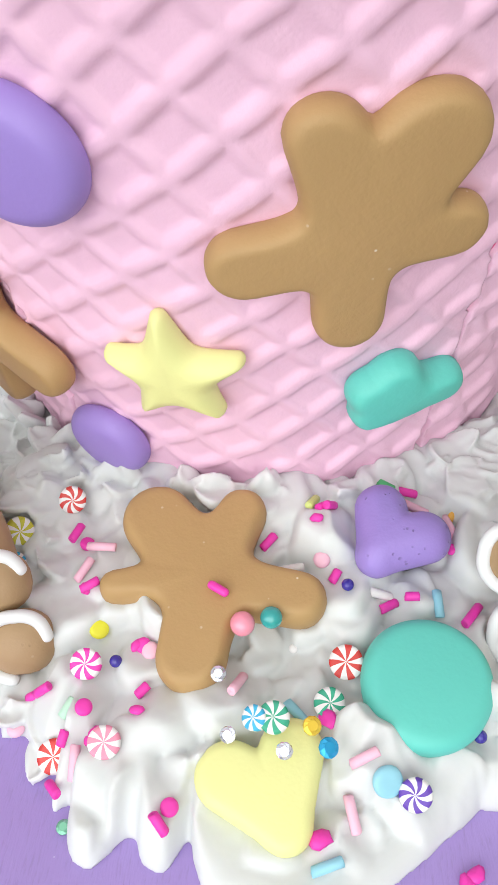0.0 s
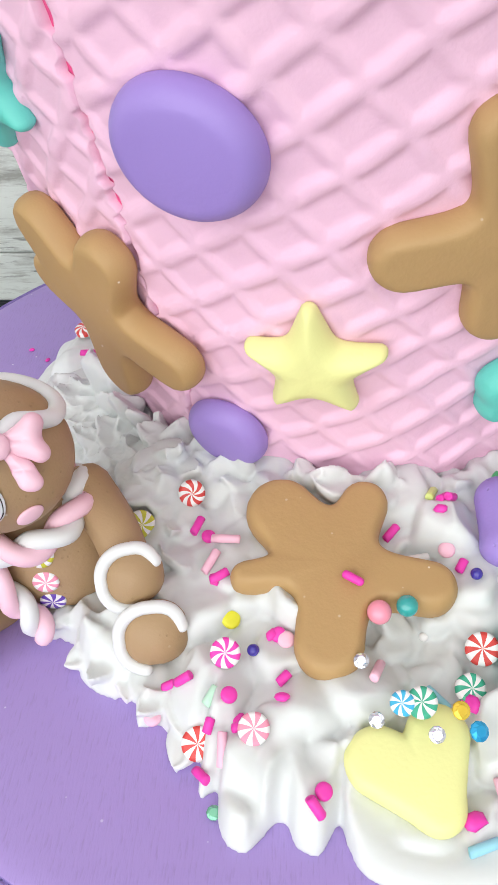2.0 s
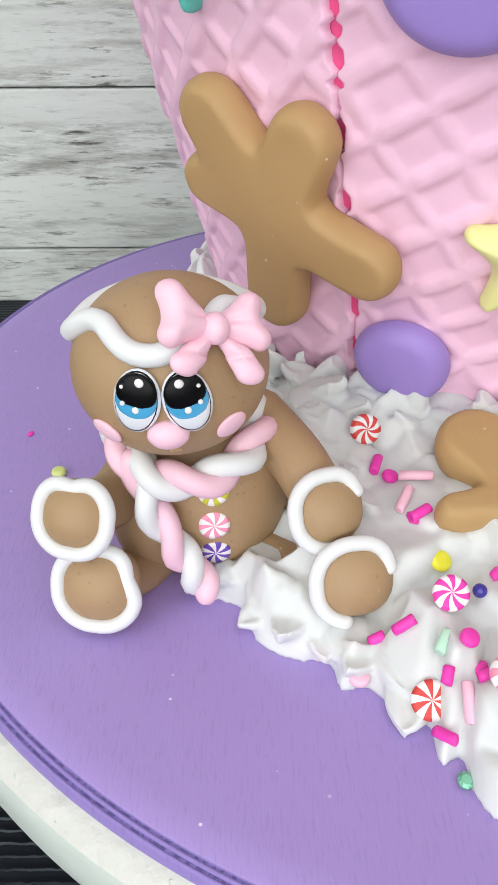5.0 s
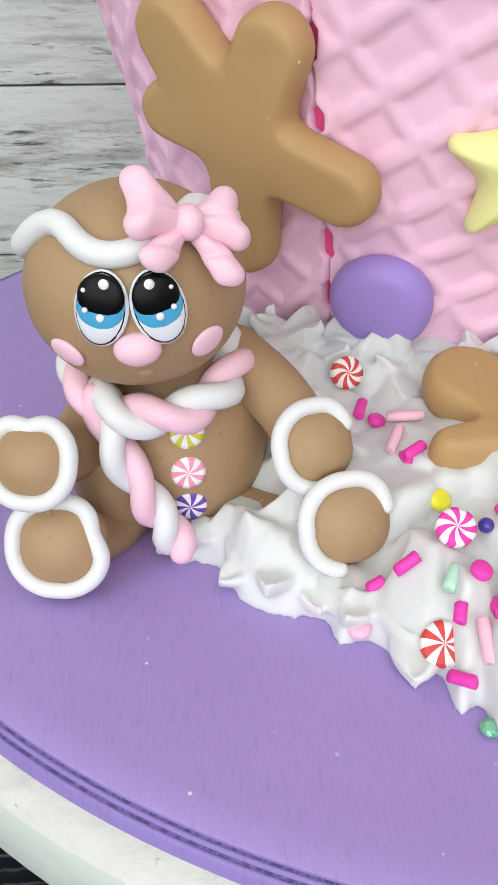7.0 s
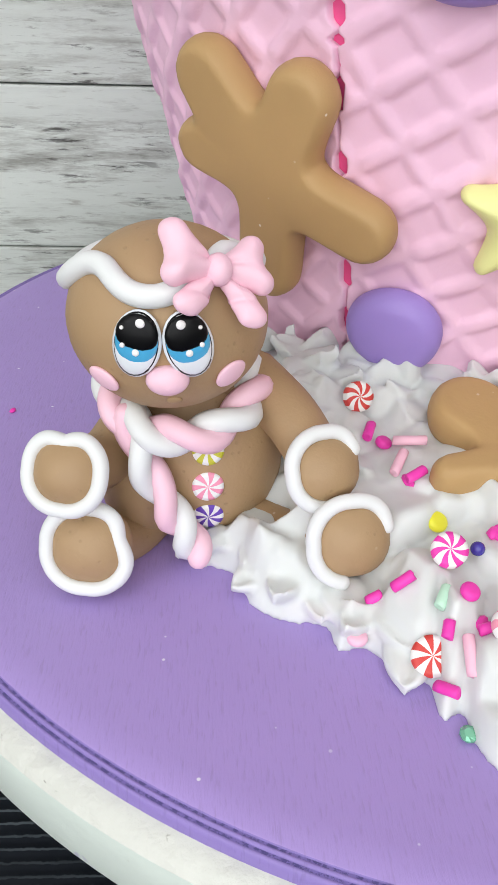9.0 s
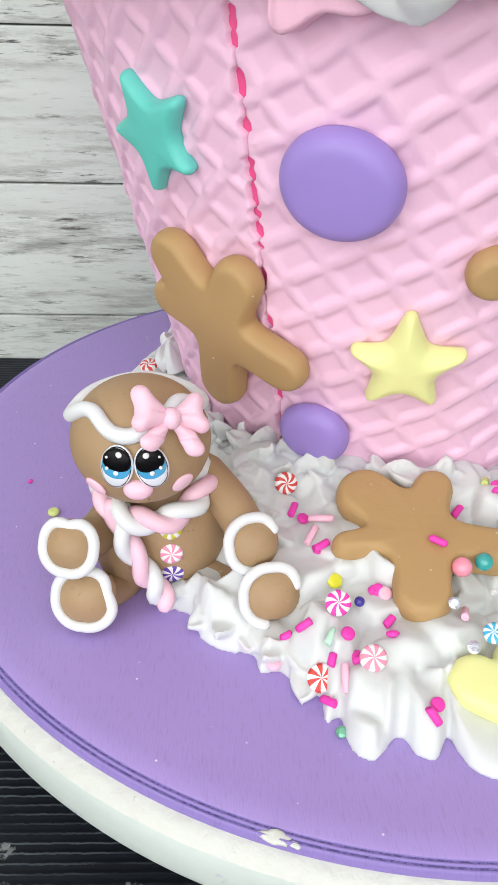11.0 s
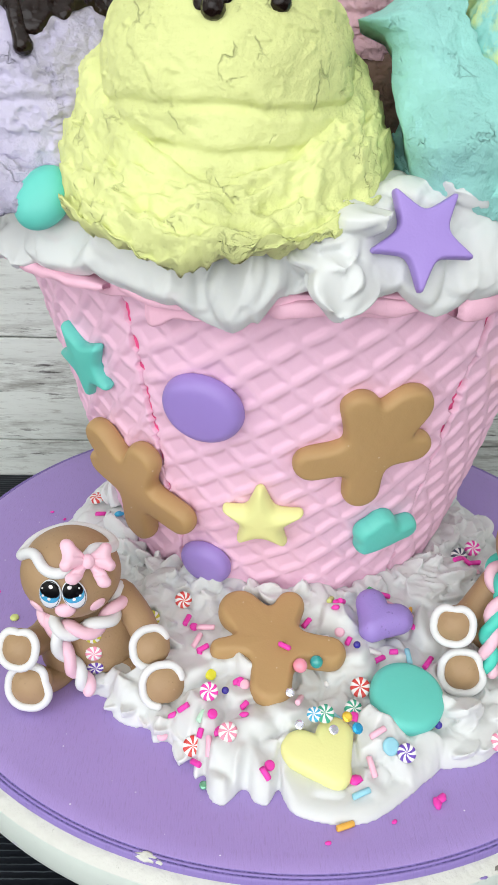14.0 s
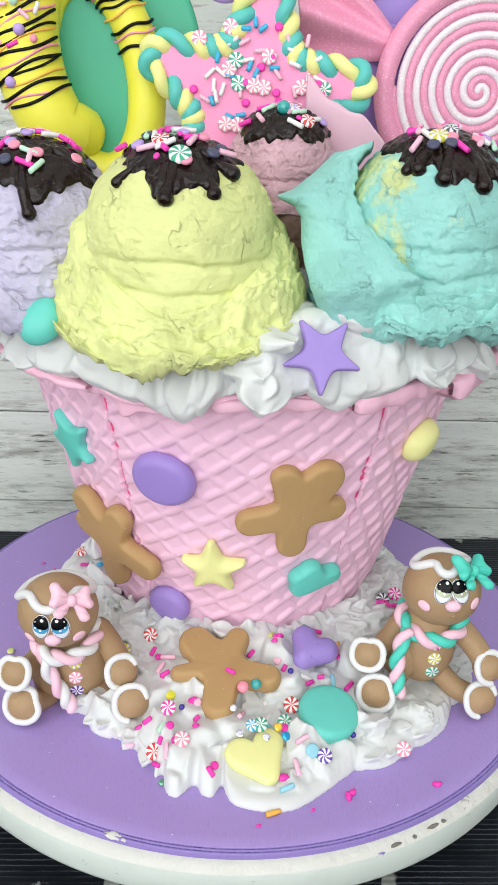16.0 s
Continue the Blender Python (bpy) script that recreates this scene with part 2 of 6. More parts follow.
PINK_WAFFLE = clay("pink_foam_clay", "F2C6DC", 0.6, 1100, 0.25, 0.035)
PINK_RIM = clay("pink_rim_clay", "F5C2D6", 0.55, 1100, 0.3, 0.05)
SEAM_PINK = clay("deep_pink_seam", "E8568F", 0.6)
PURPLE = clay("purple_clay", "A189D2", 0.5, 1100, 0.15, 0.04)
PURPLE_PITTED = clay("pitted_purple_clay", "A189D2", 0.5, 1100, 0.2, 0.04, 0.5)
TEAL = clay("teal_clay", "66CFC0", 0.5, 1100, 0.12, 0.03)
YELLOW = clay("yellow_clay", "EFEFA2", 0.5, 1100, 0.15, 0.05)
COOKIE = clay("gingerbread_clay", "B99664", 0.6, 1300, 0.22, 0.05, specks=0.7)
BISCUIT = clay("figure_brown_clay", "AB8D68", 0.55, 1100, 0.25, 0.05, 0.25, specks=0.4)
ICING = clay("white_icing_clay", "E6E8E7", 0.5, 900, 0.1, 0.02)
SOFT_PINK = clay("soft_pink_clay", "F7CBDA", 0.48, 900, 0.12, 0.04)
SOFT_TEAL = clay("bow_teal_clay", "4FD3BE", 0.48, 900, 0.12, 0.04)
CREAM = whipped("whipped_cream_clay")
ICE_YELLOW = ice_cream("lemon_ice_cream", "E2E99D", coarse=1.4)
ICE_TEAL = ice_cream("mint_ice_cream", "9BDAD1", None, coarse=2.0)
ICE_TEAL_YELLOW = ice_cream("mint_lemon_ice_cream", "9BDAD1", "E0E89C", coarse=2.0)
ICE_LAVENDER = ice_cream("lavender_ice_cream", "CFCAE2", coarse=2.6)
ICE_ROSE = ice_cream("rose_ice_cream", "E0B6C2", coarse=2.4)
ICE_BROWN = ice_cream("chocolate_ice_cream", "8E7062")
SAUCE = glossy_sauce("chocolate_sauce", "1A0F0C")
BOARD_PURPLE = board_paint("purple_board_paint", "AC94D5")
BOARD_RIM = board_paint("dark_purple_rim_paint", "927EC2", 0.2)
GROOVE_PAINT = worn_groove("worn_groove_paint")
BARE_WOOD = plain("bare_grey_wood", "7A776C", 0.7)
BEVEL_WHITE = worn_white("rough_cream_paint", "D8D9D1", 0.7, 0.0022)
BOARD_WHITE = worn_white("worn_white_paint")
WALL_WOOD = plank_white("whitewashed_boards")
TABLE_WOOD = plank_dark("dark_boards")
HOT = plain("hot_pink", "F23FB4", 0.45)
ROSE = plain("pale_pink", "F7C3D6", 0.45)
WHITE = plain("white_sugar", "F4F2F0", 0.45)
SKY = plain("pale_blue", "9AD6E6", 0.45)
AQUA = plain("bright_blue", "3FB4DE", 0.4)
GREEN = plain("leaf_green", "58BE7A", 0.45)
LIME = plain("lime", "D8E58A", 0.45)
LEMON = plain("lemon_yellow", "F2EE3C", 0.4)
ORANGE = plain("pale_orange", "F2B94F", 0.45)
MINTY = plain("pale_mint", "C4EBD2", 0.45)
RED = plain("candy_red", "D8453F", 0.4)
BLUSH = plain("candy_blush", "F29AB4", 0.4)
VIOLET = plain("candy_violet", "6A46B4", 0.4)
LILAC = plain("lilac", "BFA2E2", 0.4)
NAVY = plain("navy_bead", "3A2E9A", 0.25, coat=0.5)
MUSTARD = plain("candy_mustard", "CFCB3E", 0.4)
JADE = plain("candy_jade", "3DAF8C", 0.4)
SLATE = plain("slate", "4A4E66", 0.4)
BLACK = plain("black", "060608", 0.35)
BLACK.node_tree.nodes["Principled BSDF"].inputs["Specular IOR Level"].default_value = 0.2
IRIS = plain("blue_iris", "4FAEDB", 0.15, coat=0.8)
IRIS_SAGE = plain("sage_iris", "B9C4A4", 0.15, coat=0.8)
EYE_WHITE = plain("eye_white", "E9EEF2", 0.15, coat=0.8)
PEARL_PINK = plain("pink_pearl", "F79AB0", 0.2, coat=0.6)
PEARL_TEAL = plain("teal_pearl", "2FA7A4", 0.15, coat=0.8)
GEM_CLEAR = plain("clear_crystal", "E6E8F4", 0.05, 0.75)
GEM_BLUE = plain("blue_crystal", "35AEE4", 0.08, 0.45)
GEM_GOLD = plain("gold_crystal", "F2CE4A", 0.08, 0.5)
GEM_GREEN = plain("green_crystal", "7FBFA0", 0.08, 0.5)
PRETZEL = clay("bright_yellow_clay", "F0EA4C", 0.42, 900, 0.1, 0.04)
LENS_GREEN = clay("sea_green_clay", "46AE8C", 0.5, 900, 0.1, 0.04)
STAR_PINK = clay("bright_pink_clay", "F79CC6", 0.5, 900, 0.35, 0.05)
SHELL_PINK = clay("pale_shell_clay", "E9BFCF", 0.5, 900, 0.12, 0.04)
GLIT_PINK = glitter("pink_glitter_clay", "F29FBE")
GLIT_WHITE = glitter("white_glitter_clay", "F3E9EE")
ROPE_TEAL = clay("rope_teal_clay", "5CC4BC", 0.48, 900, 0.1, 0.04)
ROPE_YELLOW = clay("rope_yellow_clay", "F2F09A", 0.48, 900, 0.1, 0.04)
PLASTER = clay("room_plaster", "ECEBE8", 0.8, 60, 0.1, 0.03)


# ---- mesh tools ----
class Builder:
    """Collects pieces of one mesh, each with its own material."""

    def __init__(self):
        self.v, self.f, self.m, self.n = [], [], [], 0

    def add(self, verts, faces, slot=0):
        verts = np.asarray(verts, float).reshape(-1, 3)
        self.v.append(verts)
        self.f.extend([tuple(i + self.n for i in face) for face in faces])
        self.m.extend([slot] * len(faces))
        self.n += len(verts)
        return self

    def make(self, name, mats, parent=None, label="", origin=(0, 0, 0), smooth=True):
        mesh = bpy.data.meshes.new(name)
        pts = np.concatenate(self.v) - np.asarray(origin, float)
        mesh.from_pydata(pts.tolist(), [], self.f)
        for m in mats if isinstance(mats, (list, tuple)) else [mats]:
            mesh.materials.append(m)
        mesh.polygons.foreach_set("material_index", self.m)
        mesh.polygons.foreach_set("use_smooth", [smooth] * len(self.f))
        mesh.update()
        ob = new(name, mesh)
        ob.location = origin
        if parent:
            ob.parent = parent
            ob.location = Vector(origin) - parent.location
        if label:
            ob["label"] = label
        return ob


def empty(name, at=(0, 0, 0)):
    ob = new(name)
    ob.location, ob.empty_display_size = at, 0.01
    return ob


def grid(rows, cols, wrap_rows=False, wrap_cols=False):
    faces = []
    for i in range(rows if wrap_rows else rows - 1):
        for j in range(cols if wrap_cols else cols - 1):
            a, b = i * cols + j, i * cols + (j + 1) % cols
            c, d = (i + 1) % rows * cols + (j + 1) % cols, (i + 1) % rows * cols + j
            faces.append((a, b, c, d))
    return faces


def smoothstep(x, a, b):
    t = np.clip((np.asarray(x, float) - a) / (b - a), 0, 1)
    return t * t * (3 - 2 * t)


def fbm(P, scale, octaves=4, seed=0.0):
    """Fractal noise at each row of P, about -1 to 1."""
    return np.array([noise.fractal((x * scale + seed, y * scale + seed * 0.7, z * scale - seed), 0.9, 2.1, octaves) for x, y, z in P])


def ball(centre, rx, ry, rz, rows=14, cols=22, turn=None):
    """An ellipsoid's vertices and faces."""
    th = np.linspace(0.0, np.pi, rows)
    ph = np.linspace(0, 2 * np.pi, cols, endpoint=False)
    T, F = np.meshgrid(th, ph, indexing="ij")
    P = np.stack([rx * np.sin(T) * np.cos(F), ry * np.sin(T) * np.sin(F), rz * np.cos(T)], -1).reshape(-1, 3)
    if turn is not None:
        P = P @ np.array(turn.to_3x3()).T
    return P + np.asarray(centre, float), grid(rows, cols, False, True)


def spline(points, count, closed=False):
    """Catmull-Rom through the points."""
    p = np.asarray(points, float)
    n = len(p)
    out = []
    spans = n if closed else n - 1
    for t in np.linspace(0, spans, count, endpoint=not closed):
        i = min(int(t), spans - 1)
        s = t - i
        q = [p[(i + k) % n] if closed else p[min(max(i + k, 0), n - 1)] for k in (-1, 0, 1, 2)]
        out.append(0.5 * (2 * q[1] + (q[2] - q[0]) * s + (2 * q[0] - 5 * q[1] + 4 * q[2] - q[3]) * s * s + (3 * q[1] - q[0] - 3 * q[2] + q[3]) * s ** 3))
    return np.array(out)


def tube(path, radius, sides=12, closed=False, flat=1.0):
    """A round rope of clay along a path, with rounded ends."""
    p = np.asarray(path, float)
    n = len(p)
    r = np.ones(n) * radius
    tan = np.roll(p, -1, 0) - np.roll(p, 1, 0)
    if not closed:
        tan[0], tan[-1] = p[1] - p[0], p[-1] - p[-2]
    tan /= np.linalg.norm(tan, axis=1)[:, None] + 1e-12
    ref = np.array((0.0, 0.0, 1.0)) if abs(tan[0][2]) < 0.9 else np.array((1.0, 0.0, 0.0))
    rings, rad = [], []
    u = np.cross(tan[0], ref)
    for i in range(n):
        u = u - tan[i] * (u @ tan[i])
        u /= np.linalg.norm(u) + 1e-12
        w = np.cross(tan[i], u)
        rings.append((p[i], u.copy(), w))
        rad.append(r[i])
    full = []
    a = np.linspace(0, 2 * np.pi, sides, endpoint=False)
    if not closed:
        for k in (0.0, 0.5, 0.86):
            full.append((rings[0][0] - tan[0] * rad[0] * math.sqrt(1 - k * k) * 0.9, rings[0][1], rings[0][2], rad[0] * max(k, 0.02)))
    full += [(c, uu, ww, rr) for (c, uu, ww), rr in zip(rings, rad)]
    if not closed:
        for k in (0.86, 0.5, 0.0):
            full.append((rings[-1][0] + tan[-1] * rad[-1] * math.sqrt(1 - k * k) * 0.9, rings[-1][1], rings[-1][2], rad[-1] * max(k, 0.02)))
    V = np.concatenate([c + rr * (np.outer(np.cos(a), uu) + flat * np.outer(np.sin(a), ww)) for c, uu, ww, rr in full])
    return V, grid(len(full), sides, closed, True)


def twist(path, radius, turns, closed=False, phase=0.0):
    """Two strands wound round each other along a path: two lists of points."""
    p = np.asarray(path, float)
    tan = np.gradient(p, axis=0)
    if closed:
        tan = np.roll(p, -1, 0) - np.roll(p, 1, 0)
    tan /= np.linalg.norm(tan, axis=1)[:, None]
    u = np.cross(tan[0], (0.13, 0.31, 0.94))
    strands = ([], [])
    for i in range(len(p)):
        u = u - tan[i] * (u @ tan[i])
        u /= np.linalg.norm(u)
        w = np.cross(tan[i], u)
        a = 2 * np.pi * turns * i / len(p) + phase
        off = radius * (np.cos(a) * u + np.sin(a) * w)
        strands[0].append(p[i] + off)
        strands[1].append(p[i] - off)
    return strands


def reach_of(sdf, most, count=120):
    """How far a flat shape, told by its distance function, reaches from its middle in each direction."""
    th = np.linspace(0, 2 * np.pi, count, endpoint=False)
    r = np.linspace(0.0, most, 500)
    X, Y = np.outer(np.cos(th), r), np.outer(np.sin(th), r)
    out = sdf(X, Y) > 0
    return th, r[np.where(out.any(1), out.argmax(1), len(r) - 1)]


def limbs(blobs, blend):
    """Rounded limbs that run from the middle to each blob (x, y, radius), melted together."""
    def sdf(X, Y):
        total = None
        for x, y, r in blobs:
            L = x * x + y * y + 1e-12
            h = np.clip((X * x + Y * y) / L, 0.0, 1)
            d = np.hypot(X - x * h, Y - y * h) - r
            total = d if total is None else -np.log(np.exp(-total / blend) + np.exp(-d / blend)) * blend
        return total
    return sdf


def puffy(th, rim, top, under, edge, dome=0.0, rings=16):
    """A cushion over a star-shaped outline: rounded edges, a slightly domed top, a flatter underside."""
    n = len(th)
    ox, oy = rim * np.cos(th), rim * np.sin(th)
    s = np.sin(np.linspace(0, np.pi / 2, rings))[1:]
    X, Y = np.outer(s, ox), np.outer(s, oy)
    ax, ay, bx, by = ox, oy, np.roll(ox, -1), np.roll(oy, -1)
    D = np.empty_like(X)
    L = (bx - ax) ** 2 + (by - ay) ** 2
    for i in range(len(s)):
        px, py = X[i][:, None], Y[i][:, None]
        k = np.clip(((px - ax) * (bx - ax) + (py - ay) * (by - ay)) / L, 0, 1)
        D[i] = np.sqrt((px - ax - k * (bx - ax)) ** 2 + (py - ay - k * (by - ay)) ** 2).min(1)
    D[-1] = 0
    e = np.clip(D / edge, 0, 1)
    curve = np.sqrt(1 - (1 - e) ** 2)
    up = top * curve + dome * (1 - s[:, None] ** 2)
    dn = -under * curve
    V = [(0, 0, top + dome)] + list(zip(X.ravel(), Y.ravel(), up.ravel()))
    k = len(V)
    V += list(zip(X[:-1].ravel(), Y[:-1].ravel(), dn[:-1].ravel())) + [(0, 0, -under)]
    F, m = [], len(s)
    for j in range(n):
        F.append((0, 1 + j, 1 + (j + 1) % n))
    for i in range(m - 1):
        for j in range(n):
            F.append((1 + i * n + j, 1 + (i + 1) * n + j, 1 + (i + 1) * n + (j + 1) % n, 1 + i * n + (j + 1) % n))
    last = len(V) - 1
    for j in range(n):
        F.append((last, k + (j + 1) % n, k + j))
    for i in range(m - 1):
        for j in range(n):
            a, b = k + i * n + j, k + i * n + (j + 1) % n
            if i < m - 2:
                c, d = k + (i + 1) * n + (j + 1) % n, k + (i + 1) * n + j
            else:
                c, d = 1 + (m - 1) * n + (j + 1) % n, 1 + (m - 1) * n + j
            F.append((a, b, c, d))
    return np.array(V), F


def oval_rim(rx, ry, count=72, wob=0.0, seed=0):
    th = np.linspace(0, 2 * np.pi, count, endpoint=False)
    r = rx * ry / np.hypot(ry * np.cos(th), rx * np.sin(th))
    return th, r * (1 + wob * np.sin(2 * th + seed) + 0.6 * wob * np.sin(3 * th + 2 * seed))


def star_rim(outer, inner, turn=0.0, count=150, soft=0.09, stretch=()):
    """A five-pointed star with rounded tips."""
    tips = [(math.cos(turn + math.pi / 2 + k * 2 * math.pi / 5), math.sin(turn + math.pi / 2 + k * 2 * math.pi / 5)) for k in range(5)]
    scale = list(stretch) + [1.0] * (5 - len(stretch))
    def sdf(X, Y):
        total = None
        for (cx, cy), k in zip(tips, scale):
            along = X * cx + Y * cy
            side = np.abs(-X * cy + Y * cx)
            h = np.clip(along / (outer * k * 0.9), 0, 1)
            d = np.hypot(along - h * outer * k * 0.9, side) - (inner * 0.62 * (1 - h) + outer * soft * h)
            total = d if total is None else -np.log(np.exp(-total / (outer * 0.05)) + np.exp(-d / (outer * 0.05))) * outer * 0.05
        return total
    return reach_of(sdf, outer * 1.4, count)


def heart_rim(size, turn=0.0, count=110, left=1.0, right=1.0):
    def sdf(X, Y):
        a, b = X * math.cos(-turn) - Y * math.sin(-turn), X * math.sin(-turn) + Y * math.cos(-turn)
        total = None
        for cx, cy, tx, ty, r0, r1 in ((-0.46 * left, 0.34, 0.0, -0.50, 0.48 * left, 0.34), (0.46 * right, 0.34, 0.0, -0.50, 0.48 * right, 0.34)):
            x0, y0, x1, y1 = cx * size, cy * size, tx * size, ty * size
            L = (x1 - x0) ** 2 + (y1 - y0) ** 2
            h = np.clip(((a - x0) * (x1 - x0) + (b - y0) * (y1 - y0)) / L, 0, 1)
            d = np.hypot(a - x0 - h * (x1 - x0), b - y0 - h * (y1 - y0)) - size * (r0 * (1 - h) + r1 * h)
            total = d if total is None else -np.log(np.exp(-total / (0.05 * size)) + np.exp(-d / (0.05 * size))) * 0.05 * size
        return total
    return reach_of(sdf, size * 2, count)


# ---- the pot's cone: axis, radius at the board, growth with height ----
AX, AY, R0, GROW = 0.0005, 0.0376, 0.0815, 0.264
LEANING = math.atan(GROW)
POT_TOP = 0.186


def pot_frame(deg, z):
    """A place on the pot's side (degrees round from the front, height): point, sideways, up the slope, outward."""
    a, r = math.radians(deg), R0 + GROW * z
    out = Vector((math.sin(a), -math.cos(a), 0))
    side = Vector((math.cos(a), math.sin(a), 0))
    up = (out * math.sin(LEANING) + Vector((0, 0, math.cos(LEANING)))).normalized()
    return Vector((AX, AY, z)) + out * r, side, up, side.cross(up)


def bend_on_pot(V, deg, z, lift):
    """Lays a flat cushion (sideways, up, out) onto the pot's curved side."""
    P = []
    c, s = math.cos(LEANING), math.sin(LEANING)
    for u, v, h in V:
        zz = z + v * c
        r = R0 + GROW * zz
        a = math.radians(deg) + u / (R0 + GROW * z)
        rr = r + (h + lift) * c
        P.append((AX + rr * math.sin(a), AY - rr * math.cos(a), zz - (h + lift) * s))
    return np.array(P)


# ---- structure: table, wall, room ----
TABLE_Z, WALL_Y = -0.055, 0.205


def slab(name, x0, x1, y0, y1, z0, z1, mat, parent=None, bevel=0.0, label="", origin=None):
    bm = bmesh.new()
    bmesh.ops.create_cube(bm, size=1.0)
    for v in bm.verts:
        v.co = Vector(((x0 + x1) / 2 + v.co.x * (x1 - x0), (y0 + y1) / 2 + v.co.y * (y1 - y0), (z0 + z1) / 2 + v.co.z * (z1 - z0)))
    if bevel:
        bmesh.ops.bevel(bm, geom=bm.edges[:], offset=bevel, segments=2, affect="EDGES", profile=0.6)
    o = origin or ((x0 + x1) / 2, (y0 + y1) / 2, z0)
    for v in bm.verts:
        v.co -= Vector(o)
    mesh = bpy.data.meshes.new(name)
    bm.to_mesh(mesh)
    bm.free()
    mesh.materials.append(mat)
    ob = new(name, mesh)
    ob.location = o
    if parent:
        ob.parent = parent
        ob.location = Vector(o) - parent.location
    if label:
        ob["label"] = label
    return ob


table = tagged(empty("table_top", (0, 0, TABLE_Z)), "dark stained wooden plank table top with pale grain lines", "table top", kind="structure")
for k in range(7):
    y1 = 0.203 - 0.14 * k
    slab("plank", -0.75, 0.75, y1 - 0.1385, y1, TABLE_Z - 0.02, TABLE_Z, TABLE_WOOD, table, 0.001)
wall = tagged(empty("wall_north", (0, WALL_Y, TABLE_Z)), "whitewashed distressed horizontal plank wall", "wall", kind="structure")
for k in range(10):
    z0 = -0.109 + 0.084 * k
    slab("plank", -0.75, 0.75, WALL_Y, WALL_Y + 0.018, z0 + 0.0004, z0 + 0.0836, WALL_WOOD, wall, 0.0012)
slab("backing", -0.75, 0.75, WALL_Y + 0.0185, WALL_Y + 0.03, -0.109, 0.731, WALL_WOOD, wall)

for x in (-0.68, 0.68):
    for y in (-0.70, 0.13):
        slab("leg", x - 0.03, x + 0.03, y - 0.03, y + 0.03, -0.80, TABLE_Z - 0.021, TABLE_WOOD, table, 0.003)
tagged(slab("floor", -2.8, 2.4, -2.5, 1.2, -0.82, -0.80, PLASTER), "plain floor of the room", "floor", kind="structure")
tagged(slab("ceiling", -2.8, 2.4, -2.5, 1.2, 2.25, 2.3, PLASTER), "plain white ceiling", "ceiling", kind="structure")
tagged(slab("wall_back", -2.8, 2.4, 1.2, 1.25, -0.8, 2.25, PLASTER), "plain pale room wall", "wall", kind="structure")
tagged(slab("wall_south", -2.8, 2.4, -2.55, -2.5, -0.8, 2.25, PLASTER), "plain pale room wall", "wall", kind="structure")
tagged(slab("wall_east", 2.4, 2.45, -2.5, 1.2, -0.8, 2.25, PLASTER), "plain pale room wall", "wall", kind="structure")
tagged(slab("wall_west", -2.85, -2.8, -2.5, 1.2, -0.8, 2.25, PLASTER), "plain pale room wall", "wall", kind="structure")


# ---- round board ----
def lathe(profile, count, cx, cy):
    a = np.linspace(0, 2 * np.pi, count, endpoint=False)
    V = np.concatenate([np.stack([cx + r * np.sin(a), cy - r * np.cos(a), np.full(count, z)], 1) for r, z in profile])
    return V, grid(len(profile), count, False, True)


BX, BY, BR = 0.0, 0.006, 0.1828
board = tagged(empty("cake_board", (BX, BY, -0.024)), "round wooden board with purple painted top and white edge", "board")
top_profile = [(0.0, 0), (0.06, 0), (0.12, 0), (BR - 0.006, 0), (BR + 0.0004, 0.0), (BR + 0.0008, -0.0002), (BR + 0.0010, -0.0005), (BR + 0.0015, -0.0005), (BR + 0.0017, -0.0002), (BR + 0.0019, -0.0002), (BR + 0.0022, -0.0003),
               (BR + 0.0024, -0.0007), (BR + 0.0030, -0.0007), (BR + 0.0032, -0.0004), (BR + 0.0037, -0.0010), (BR + 0.0040, -0.0020), (BR + 0.0041, -0.0046)]
Builder().add(*lathe(top_profile[:6], 220, BX, BY)).make("top", BOARD_PURPLE, board, "brushed purple painted top", (BX, BY, 0))
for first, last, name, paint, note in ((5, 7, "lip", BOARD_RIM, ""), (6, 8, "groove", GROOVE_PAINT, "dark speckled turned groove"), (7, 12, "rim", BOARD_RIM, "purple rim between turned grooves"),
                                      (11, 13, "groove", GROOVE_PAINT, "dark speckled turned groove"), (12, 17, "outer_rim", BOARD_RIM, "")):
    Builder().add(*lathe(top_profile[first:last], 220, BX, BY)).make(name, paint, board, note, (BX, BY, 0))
edge_profile = [(BR - 0.004, -0.0034), (BR + 0.0041, -0.0036), (BR + 0.0066, -0.0050), (BR + 0.0080, -0.0060), (BR + 0.0090, -0.0074), (BR + 0.0094, -0.0097), (BR + 0.0092, -0.0215), (BR + 0.0082, -0.0238), (BR - 0.002, -0.024), (0, -0.024)]
Builder().add(*lathe(edge_profile[:5], 220, BX, BY)).make("bevel", BEVEL_WHITE, board, "rough cream-white painted bevel", (BX, BY, -0.024))
Builder().add(*lathe(edge_profile[4:], 220, BX, BY)).make("edge", BOARD_WHITE, board, "smooth worn white painted edge", (BX, BY, -0.024))
foot = [(0.0, -0.0245), (0.12, -0.0245), (0.125, -0.028), (0.125, -0.052), (0.12, TABLE_Z), (0, TABLE_Z)]
Builder().add(*lathe(foot, 96, BX, BY)).make("foot", BOARD_WHITE, board, "", (BX, BY, TABLE_Z))



